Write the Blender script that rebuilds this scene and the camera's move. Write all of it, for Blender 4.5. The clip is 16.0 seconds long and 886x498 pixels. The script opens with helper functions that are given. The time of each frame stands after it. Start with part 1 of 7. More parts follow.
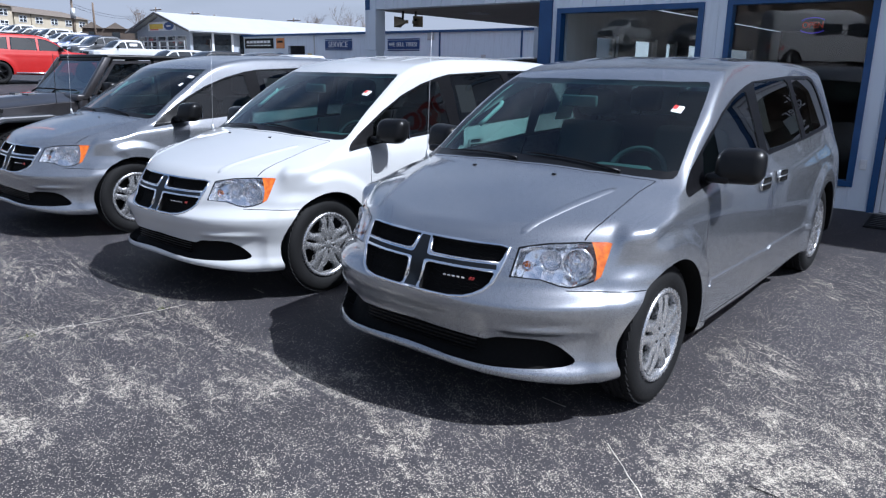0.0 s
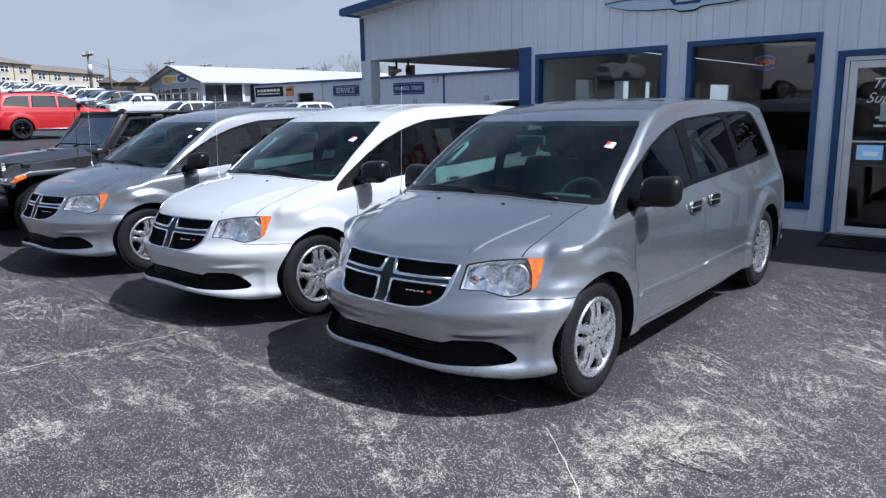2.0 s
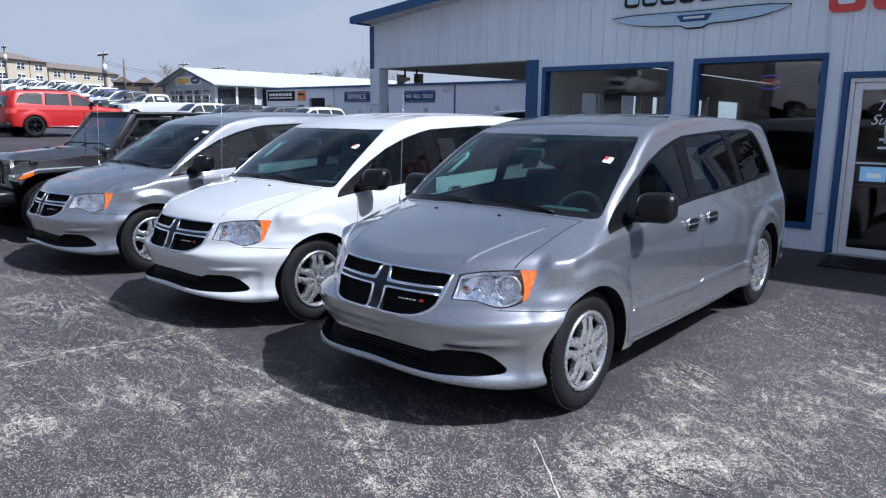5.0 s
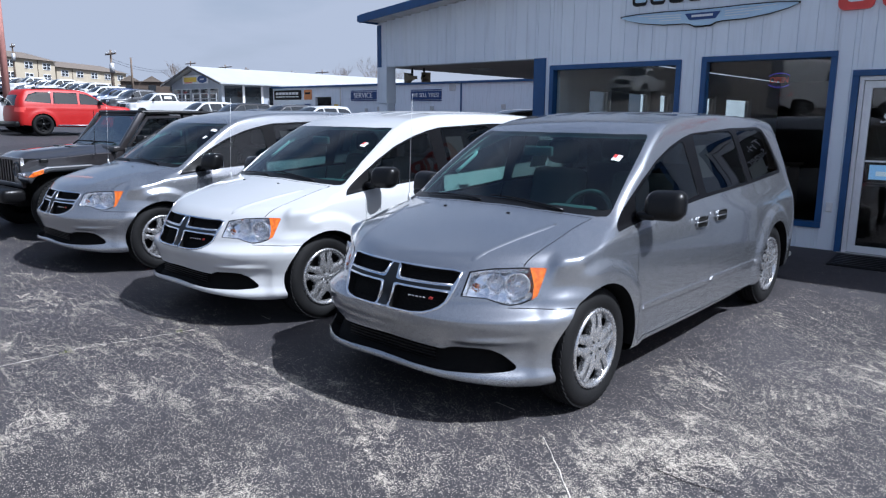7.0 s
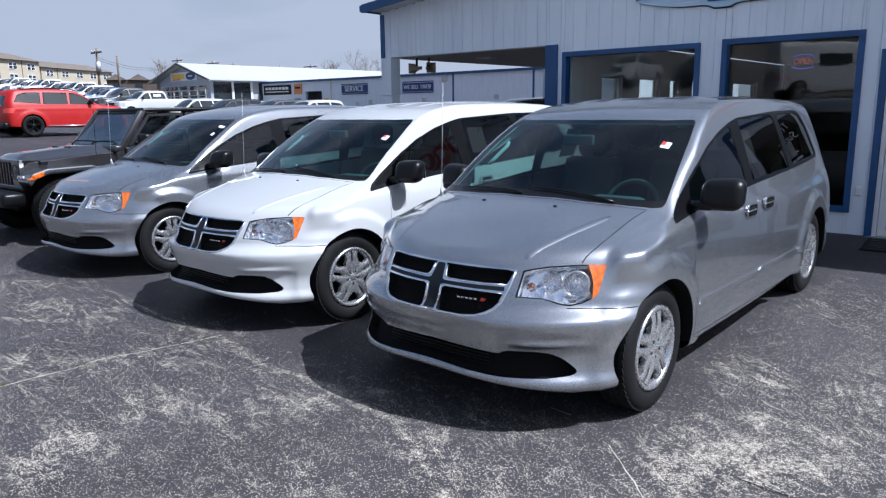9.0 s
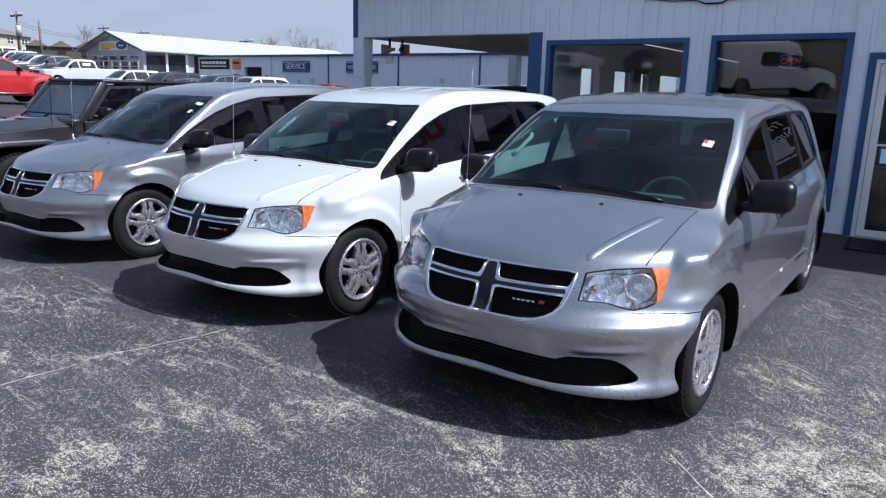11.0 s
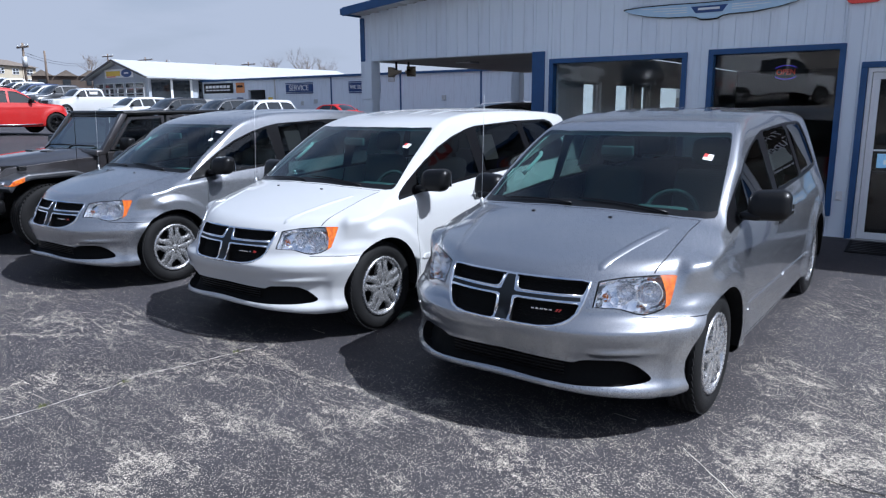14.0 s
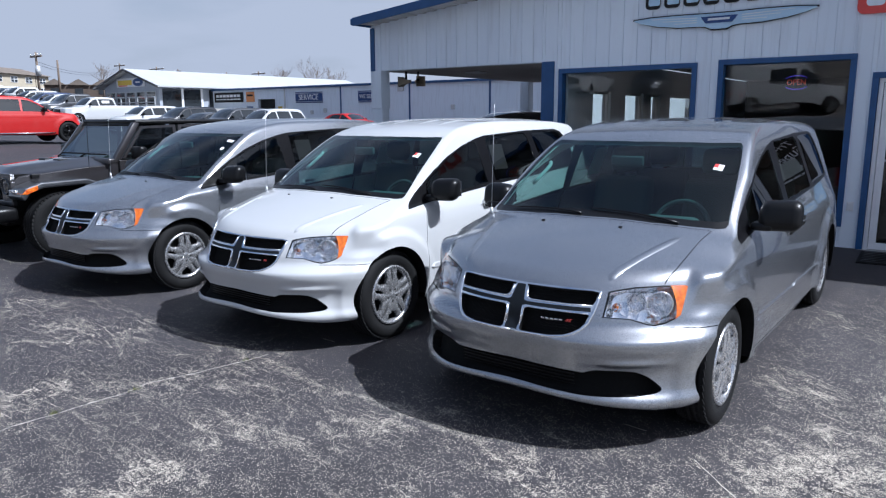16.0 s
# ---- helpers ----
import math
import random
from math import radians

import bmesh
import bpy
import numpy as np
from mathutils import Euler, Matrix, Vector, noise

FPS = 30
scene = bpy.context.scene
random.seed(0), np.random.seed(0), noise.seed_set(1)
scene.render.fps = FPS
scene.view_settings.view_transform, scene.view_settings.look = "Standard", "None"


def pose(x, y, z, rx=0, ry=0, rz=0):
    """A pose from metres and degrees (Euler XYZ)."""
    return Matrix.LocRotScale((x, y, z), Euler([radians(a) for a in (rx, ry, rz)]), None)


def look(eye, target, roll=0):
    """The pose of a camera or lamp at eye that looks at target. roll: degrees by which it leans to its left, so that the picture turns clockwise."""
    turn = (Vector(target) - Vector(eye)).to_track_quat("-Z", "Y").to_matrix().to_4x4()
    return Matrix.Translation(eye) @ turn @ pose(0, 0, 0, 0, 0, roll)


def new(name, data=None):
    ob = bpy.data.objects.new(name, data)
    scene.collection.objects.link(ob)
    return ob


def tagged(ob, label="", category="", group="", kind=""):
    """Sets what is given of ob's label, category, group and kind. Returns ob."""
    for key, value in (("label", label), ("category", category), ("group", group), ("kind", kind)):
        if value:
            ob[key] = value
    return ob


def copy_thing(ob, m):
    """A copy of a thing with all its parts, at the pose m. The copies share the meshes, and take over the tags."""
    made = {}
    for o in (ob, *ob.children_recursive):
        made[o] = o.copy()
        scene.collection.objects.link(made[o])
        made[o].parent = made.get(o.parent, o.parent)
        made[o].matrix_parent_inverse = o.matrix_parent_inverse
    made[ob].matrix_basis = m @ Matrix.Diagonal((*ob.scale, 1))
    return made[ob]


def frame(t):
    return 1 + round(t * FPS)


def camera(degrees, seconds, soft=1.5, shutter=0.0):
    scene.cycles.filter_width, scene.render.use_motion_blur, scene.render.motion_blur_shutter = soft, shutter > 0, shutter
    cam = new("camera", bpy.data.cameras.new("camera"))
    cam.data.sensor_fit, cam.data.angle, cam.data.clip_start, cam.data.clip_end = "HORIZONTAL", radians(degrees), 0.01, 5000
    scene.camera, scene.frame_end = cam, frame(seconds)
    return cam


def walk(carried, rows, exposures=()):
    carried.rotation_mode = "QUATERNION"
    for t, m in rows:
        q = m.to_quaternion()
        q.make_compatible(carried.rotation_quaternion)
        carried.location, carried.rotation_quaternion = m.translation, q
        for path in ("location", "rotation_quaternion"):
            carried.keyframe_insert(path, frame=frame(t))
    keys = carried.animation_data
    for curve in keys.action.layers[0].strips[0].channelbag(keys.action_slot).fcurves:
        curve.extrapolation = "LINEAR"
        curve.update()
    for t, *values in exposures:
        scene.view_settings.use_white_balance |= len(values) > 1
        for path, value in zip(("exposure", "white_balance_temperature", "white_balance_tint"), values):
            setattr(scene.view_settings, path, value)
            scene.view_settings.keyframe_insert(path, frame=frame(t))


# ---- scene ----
cam = camera(64.0, 16.0, 1.25)
EXPOSURE = 0.44
PATH = [
    (0, (2.167, -3.308, 1.642), (0.956, -1.796, 1.146), 0.9),
    (0.5, (2.446, -3.333, 1.657), (1.217, -1.821, 1.206), -1.3),
    (1, (2.667, -3.402, 1.677), (1.369, -1.929, 1.293), -2.1),
    (1.5, (2.744, -3.564, 1.68), (1.51, -2.053, 1.235), -0.7),
    (2, (2.799, -3.63, 1.691), (1.543, -2.123, 1.302), -1.1),
    (2.5, (2.834, -3.605, 1.698), (1.581, -2.095, 1.311), 0.0),
    (3, (2.844, -3.595, 1.694), (1.604, -2.074, 1.307), 0.3),
    (3.5, (2.854, -3.586, 1.697), (1.58, -2.089, 1.328), -0.1),
    (6, (2.878, -3.622, 1.704), (1.605, -2.123, 1.339), 0.8),
    (6.5, (2.877, -3.626, 1.7), (1.593, -2.137, 1.335), 0.6),
    (7, (2.868, -3.628, 1.697), (1.582, -2.142, 1.328), 0.5),
    (7.5, (2.848, -3.63, 1.696), (1.556, -2.15, 1.324), 0.6),
    (8, (2.803, -3.632, 1.692), (1.491, -2.168, 1.323), -0.0),
    (10.5, (1.87, -3.661, 1.682), (0.746, -2.068, 1.236), -0.3),
    (11, (1.82, -3.823, 1.709), (0.708, -2.219, 1.273), 1.5),
    (11.5, (1.913, -3.991, 1.754), (0.83, -2.367, 1.32), -0.6),
    (12, (1.897, -4.084, 1.777), (0.796, -2.462, 1.383), -0.5),
    (12.5, (1.884, -4.14, 1.779), (0.746, -2.542, 1.386), -0.2),
    (13, (1.897, -4.132, 1.776), (0.775, -2.528, 1.365), -0.2),
    (13.5, (1.911, -4.127, 1.771), (0.77, -2.526, 1.399), 0.2),
    (14, (1.907, -4.105, 1.772), (0.776, -2.503, 1.377), -0.4),
    (14.5, (1.9, -4.103, 1.772), (0.778, -2.495, 1.379), 0.0),
    (15, (1.901, -4.104, 1.776), (0.766, -2.499, 1.407), -0.1),
    (15.5, (1.9, -4.115, 1.776), (0.756, -2.519, 1.399), -0.3),
    (16, (1.902, -4.117, 1.776), (0.75, -2.525, 1.406), -0.3),
]
walk(cam, [(t, look(eye, target, roll)) for t, eye, target, roll in PATH], [(0, EXPOSURE, 5500, 10), (16, EXPOSURE, 5500, 10)])


# ---- light ----
world = bpy.data.worlds.new("world")
scene.world = world
world.use_nodes = True
SUN = Vector((0.76, 0.24, 1.0)).normalized()
wn = world.node_tree
wn.nodes.clear()
w_out = wn.nodes.new("ShaderNodeOutputWorld")
w_bg = wn.nodes.new("ShaderNodeBackground")
w_sky = wn.nodes.new("ShaderNodeTexSky")
w_sky.sky_type, w_sky.sun_disc = "NISHITA", False
w_sky.sun_elevation = math.asin(SUN.z)
w_sky.sun_rotation = math.atan2(SUN.x, SUN.y)
w_sky.air_density, w_sky.dust_density = 1.0, 3.5
w_co = wn.nodes.new("ShaderNodeTexCoord")
w_map = wn.nodes.new("ShaderNodeMapping")
w_map.inputs["Scale"].default_value = (1.6, 1.6, 6.0)
w_noise = wn.nodes.new("ShaderNodeTexNoise")
w_noise.inputs["Scale"].default_value, w_noise.inputs["Detail"].default_value = 1.7, 6.0
w_ramp = wn.nodes.new("ShaderNodeMapRange")
w_ramp.inputs["From Min"].default_value, w_ramp.inputs["From Max"].default_value = 0.35, 0.68
w_ramp.inputs["To Min"].default_value, w_ramp.inputs["To Max"].default_value = 0.0, 0.58
w_sep = wn.nodes.new("ShaderNodeSeparateXYZ")
w_haze = wn.nodes.new("ShaderNodeMapRange")  # haze thickens towards the horizon
w_haze.interpolation_type = "SMOOTHSTEP"
w_haze.inputs["From Min"].default_value, w_haze.inputs["From Max"].default_value = 0.42, 0.0
w_haze.inputs["To Min"].default_value, w_haze.inputs["To Max"].default_value = 0.0, 0.95
w_add = wn.nodes.new("ShaderNodeMath")
w_add.operation, w_add.use_clamp = "ADD", True
w_mix = wn.nodes.new("ShaderNodeMix")
w_mix.data_type = "RGBA"
w_mix.inputs["B"].default_value = (4.95, 5.15, 5.7, 1)  # thin bright cloud
for a, b in ((w_co.outputs["Generated"], w_map.inputs["Vector"]), (w_map.outputs[0], w_noise.inputs["Vector"]), (w_noise.outputs["Fac"], w_ramp.inputs["Value"]),
             (w_co.outputs["Generated"], w_sep.inputs[0]), (w_sep.outputs["Z"], w_haze.inputs["Value"]), (w_ramp.outputs[0], w_add.inputs[0]), (w_haze.outputs[0], w_add.inputs[1]),
             (w_add.outputs[0], w_mix.inputs["Factor"]), (w_sky.outputs[0], w_mix.inputs["A"]), (w_mix.outputs["Result"], w_bg.inputs["Color"]), (w_bg.outputs[0], w_out.inputs[0])):
    wn.links.new(a, b)
w_bg.inputs["Strength"].default_value = 0.076
sun = new("sun", bpy.data.lights.new("sun", "SUN"))
sun.data.energy, sun.data.angle, sun.data.color = 5.0, radians(0.6), (1.0, 0.97, 0.93)
sun.matrix_world = look(SUN * 60, (0, 0, 0))


# ---- materials ----
class Graph:
    """A node material written in few lines."""

    def __init__(self, name):
        self.mat = bpy.data.materials.new(name)
        self.mat.use_nodes = True
        self.tree = self.mat.node_tree
        self.bsdf = self.tree.nodes["Principled BSDF"]
        self.out = self.tree.nodes["Material Output"]
        self.coord = self.tree.nodes.new("ShaderNodeTexCoord").outputs["Object"]

    def node(self, kind, **inputs):
        n = self.tree.nodes.new(kind)
        for key, value in inputs.items():
            self.put(n.inputs[key.replace("_", " ")], value)
        return n

    def put(self, socket, value):
        if isinstance(value, bpy.types.NodeSocket):
            self.tree.links.new(value, socket)
        elif isinstance(value, tuple) and len(value) == 3 and socket.type == "RGBA":
            socket.default_value = (*value, 1)
        else:
            socket.default_value = value

    def set(self, **inputs):
        for key, value in inputs.items():
            self.put(self.bsdf.inputs[key.replace("_", " ")], value)
        return self

    def noise(self, scale, detail=4.0, rough=0.6, vector=None, distortion=0.0):
        return self.node("ShaderNodeTexNoise", Vector=vector or self.coord, Scale=scale, Detail=detail, Roughness=rough, Distortion=distortion).outputs["Fac"]

    def range(self, value, a, b, c=0.0, d=1.0):
        n = self.node("ShaderNodeMapRange", Value=value)
        for i, v in enumerate((a, b, c, d)):
            n.inputs[1 + i].default_value = v
        return n.outputs[0]

    def math(self, op, a, b=0.0):
        n = self.tree.nodes.new("ShaderNodeMath")
        n.operation = op
        self.put(n.inputs[0], a), self.put(n.inputs[1], b)
        return n.outputs[0]

    def mix(self, fac, a, b):
        n = self.tree.nodes.new("ShaderNodeMix")
        n.data_type = "RGBA"
        self.put(n.inputs["Factor"], fac), self.put(n.inputs["A"], a), self.put(n.inputs["B"], b)
        return n.outputs["Result"]

    def bump(self, height, strength=0.3, distance=0.01):
        n = self.node("ShaderNodeBump", Height=height, Strength=strength, Distance=distance)
        self.put(self.bsdf.inputs["Normal"], n.outputs[0])
        return self

    def scaled(self, sx, sy, sz):
        n = self.node("ShaderNodeMapping", Vector=self.coord)
        n.inputs["Scale"].default_value = (sx, sy, sz)
        return n.outputs[0]


def plain(name, colour, rough=0.5, metal=0.0, vary=0.12, scale=9.0, relief=0.0, coat=0.0, grain=60.0, spec=0.5):
    """A surface with slight stains and grain."""
    g = Graph(name)
    big, fine = g.noise(scale, 3.0), g.noise(grain, 4.0)
    dark = tuple(c * (1 - vary) for c in colour)
    light = tuple(min(1.0, c * (1 + vary)) for c in colour)
    g.set(Base_Color=g.mix(g.range(g.math("ADD", g.math("MULTIPLY", big, 0.7), g.math("MULTIPLY", fine, 0.3)), 0.3, 0.7), dark, light), Metallic=metal,
          Roughness=g.range(fine, 0.3, 0.7, max(0.02, rough - 0.06), min(1.0, rough + 0.06)), Coat_Weight=coat, Coat_Roughness=0.03, Specular_IOR_Level=spec)
    if relief:
        g.bump(fine, relief, 0.01)
    return g.mat


def car_paint(name, colour, metal, rough=0.32, flake=0.10, coat=1.0):
    """Car paint: a pigment with fine flakes under a clear coat, with a trace of road dust."""
    g = Graph(name)
    flakes = g.node("ShaderNodeTexVoronoi", Vector=g.coord, Scale=900.0).outputs["Color"]
    sep = g.node("ShaderNodeSeparateColor", Color=flakes).outputs[0]
    dust = g.range(g.noise(3.0, 5.0, 0.7), 0.45, 0.8, 0.0, 0.05)
    col = g.mix(g.range(sep, 0.0, 1.0, 0.0, 1.0), tuple(c * (1 - flake) for c in colour), tuple(min(1, c * (1 + flake)) for c in colour))
    g.set(Base_Color=g.mix(dust, col, (0.34, 0.32, 0.29)), Metallic=metal, Roughness=g.range(sep, 0, 1, rough - 0.02, rough + 0.02), Coat_Weight=coat, Coat_Roughness=0.025, Coat_IOR=1.5)
    return g.mat


def pane(name, tint, base=0.04, rough=0.0, wavy=0.0):
    """Tinted glass: clear through, with a gloss that grows towards grazing angles."""
    g = Graph(name)
    g.tree.nodes.remove(g.bsdf)
    facing = g.node("ShaderNodeLayerWeight", Blend=0.5)
    gloss = g.node("ShaderNodeBsdfGlossy", Color=(1, 1, 1), Roughness=rough)
    clear = g.node("ShaderNodeBsdfTransparent", Color=tint)
    mix = g.tree.nodes.new("ShaderNodeMixShader")
    if wavy:
        b = g.node("ShaderNodeBump", Height=g.noise(1.3, 2.0), Strength=wavy, Distance=0.02)
        g.put(gloss.inputs["Normal"], b.outputs[0])
    fac = g.math("ADD", base, g.math("MULTIPLY", 1.0 - base, g.math("POWER", facing.outputs["Facing"], 5.0)))
    for a, b in ((fac, mix.inputs[0]), (clear.outputs[0], mix.inputs[1]), (gloss.outputs[0], mix.inputs[2]), (mix.outputs[0], g.out.inputs[0])):
        g.tree.links.new(a, b)
    return g.mat


def glow(name, colour, strength):
    g = Graph(name)
    g.set(Base_Color=colour, Emission_Color=colour, Emission_Strength=strength, Roughness=0.4)
    return g.mat


def asphalt_material():
    """Old sealed asphalt: dark tar, pale stone chips bared in streaks and patches by wheels."""
    g = Graph("asphalt")
    stones = g.node("ShaderNodeTexVoronoi", Vector=g.coord, Scale=215.0)
    grit = g.node("ShaderNodeTexVoronoi", Vector=g.coord, Scale=430.0)
    cell = g.node("ShaderNodeSeparateColor", Color=stones.outputs["Color"]).outputs[0]
    mote = g.node("ShaderNodeSeparateColor", Color=grit.outputs["Color"]).outputs[0]
    sep = g.node("ShaderNodeSeparateXYZ", Vector=g.coord)
    px, py = sep.outputs["X"], sep.outputs["Y"]
    # wheel tracks run along the front of the building and bend away before the entrance
    turn = g.math("MULTIPLY", g.math("POWER", g.math("MAXIMUM", g.math("ADD", px, 0.2), 0.0), 1.25), 0.42)
    across = g.math("ADD", g.math("ADD", py, turn), g.math("MULTIPLY", px, 0.10))
    wob = g.node("ShaderNodeTexNoise", Vector=g.coord, Scale=1.3, Detail=3.0).outputs["Color"]

    def along(sx, sy, sway):
        """A direction field stretched along the wheel tracks."""
        flow = g.node("ShaderNodeCombineXYZ", X=g.math("MULTIPLY", px, sx), Y=g.math("MULTIPLY", across, sy))
        warp = g.node("ShaderNodeVectorMath")
        warp.operation = "MULTIPLY_ADD"
        g.put(warp.inputs[0], wob), g.put(warp.inputs[1], (sway, sway, 0.0)), g.put(warp.inputs[2], flow.outputs[0])
        return warp.outputs[0]
    streak = g.noise(1.35, 4.0, 0.6, along(0.75, 2.1, 0.5), 0.4)
    thin = g.noise(2.6, 3.0, 0.55, along(0.75, 2.1, 0.5), 0.2)
    hair = g.noise(1.3, 2.0, 0.5, along(0.35, 2.9, 0.35), 0.1)
    vein = g.range(g.math("ABSOLUTE", g.math("SUBTRACT", streak, 0.5)), 0.0, 0.035, 1.0, 0.0)
    line = g.range(g.math("ABSOLUTE", g.math("SUBTRACT", thin, 0.5)), 0.0, 0.022, 0.6, 0.0)
    scratch = g.range(g.math("ABSOLUTE", g.math("SUBTRACT", hair, 0.5)), 0.0, 0.016, 0.9, 0.0)
    track = g.range(g.math("ABSOLUTE", g.math("ADD", across, g.math("ADD", 0.88, g.math("MULTIPLY", streak, 0.35)))), 0.0, 0.06, 0.9, 0.0)
    patch = g.range(g.noise(0.95, 5.0, 0.66), 0.50, 0.64)
    fine = g.noise(7.0, 5.0, 0.72)
    clump = g.noise(38.0, 3.0, 0.6)
    # the lot is most worn where cars stop and turn before the entrance
    lane = g.range(g.math("ADD", px, g.math("MULTIPLY", py, -1.1)), -1.0, 3.2, 0.16, 0.80)
    some = g.range(g.noise(0.9, 3.0), 0.40, 0.58, 0.12, 1.0)
    wear = g.math("MAXIMUM", g.math("MULTIPLY", vein, 0.9), g.math("MULTIPLY", line, 0.85))
    wear = g.math("MAXIMUM", wear, g.math("MULTIPLY", scratch, g.range(px, 0.2, 2.0, 0.95, 0.25)))
    wear = g.math("MAXIMUM", g.math("MULTIPLY", wear, some), track)
    wear = g.math("ADD", wear, g.math("MULTIPLY", patch, lane))
    wear = g.math("ADD", wear, g.math("MULTIPLY", lane, 0.30))
    # a scuffed patch with the print of a tyre
    off = g.node("ShaderNodeVectorMath")
    off.operation = "DISTANCE"
    g.put(off.inputs[0], g.coord), g.put(off.inputs[1], (1.90, 0.85, 0.0))
    print_lines = g.math("SINE", g.math("MULTIPLY", g.math("ADD", px, g.math("MULTIPLY", py, 0.34)), 95.0))
    scuff = g.math("MULTIPLY", g.range(off.outputs["Value"], 0.18, 0.40, 0.75, 0.0), g.range(print_lines, -0.3, 0.5, 0.45, 1.0))
    wear = g.math("MAXIMUM", wear, scuff)
    # fewer pale chips where the cars stand and towards the wall
    stand = g.math("MAXIMUM", g.range(py, -1.05, -0.45, 1.0, 0.22), g.range(px, 0.75, 1.15))
    stand = g.math("MULTIPLY", stand, g.range(py, 2.0, 3.9, 1.0, 0.12))
    wear = g.math("MULTIPLY", wear, stand)
    worn = g.math("MULTIPLY", g.math("MINIMUM", wear, 1.25), g.range(fine, 0.36, 0.62, 0.10, 1.0))
    worn = g.math("MULTIPLY", worn, g.range(clump, 0.38, 0.62, 0.35, 1.2))
    limit = g.math("SUBTRACT", g.range(stand, 0.12, 1.0, 0.995, 0.955), g.math("MULTIPLY", worn, 0.50))
    chip = g.math("MULTIPLY", g.range(g.math("SUBTRACT", cell, limit), -0.02, 0.02), g.range(stones.outputs["Distance"], 0.45, 0.75, 1.0, 0.2))
    dust = g.math("MULTIPLY", g.range(g.math("SUBTRACT", mote, g.math("ADD", limit, 0.10)), -0.02, 0.02), 0.7)
    chip = g.math("MAXIMUM", chip, dust)
    tar = g.mix(fine, (0.0222, 0.0206, 0.0240), (0.049, 0.0455, 0.0510))
    tar = g.mix(g.range(g.noise(0.55, 4.0, 0.6), 0.42, 0.66, 0.0, 0.45), tar, (0.064, 0.060, 0.068))
    tar = g.mix(g.math("MULTIPLY", worn, 0.5), tar, (0.150, 0.133, 0.110))
    stone = g.mix(g.noise(170.0, 2.0), (0.42, 0.372, 0.305), (0.86, 0.775, 0.645))
    g.set(Base_Color=g.mix(chip, tar, stone), Roughness=g.range(chip, 0, 1, 0.72, 0.9), Specular_IOR_Level=0.35)
    height = g.math("ADD", g.math("MULTIPLY", stones.outputs["Distance"], -0.6), g.math("ADD", g.math("MULTIPLY", fine, 0.6), g.math("MULTIPLY", grit.outputs["Distance"], -0.3)))
    g.bump(height, 0.7, 0.004)
    return g.mat


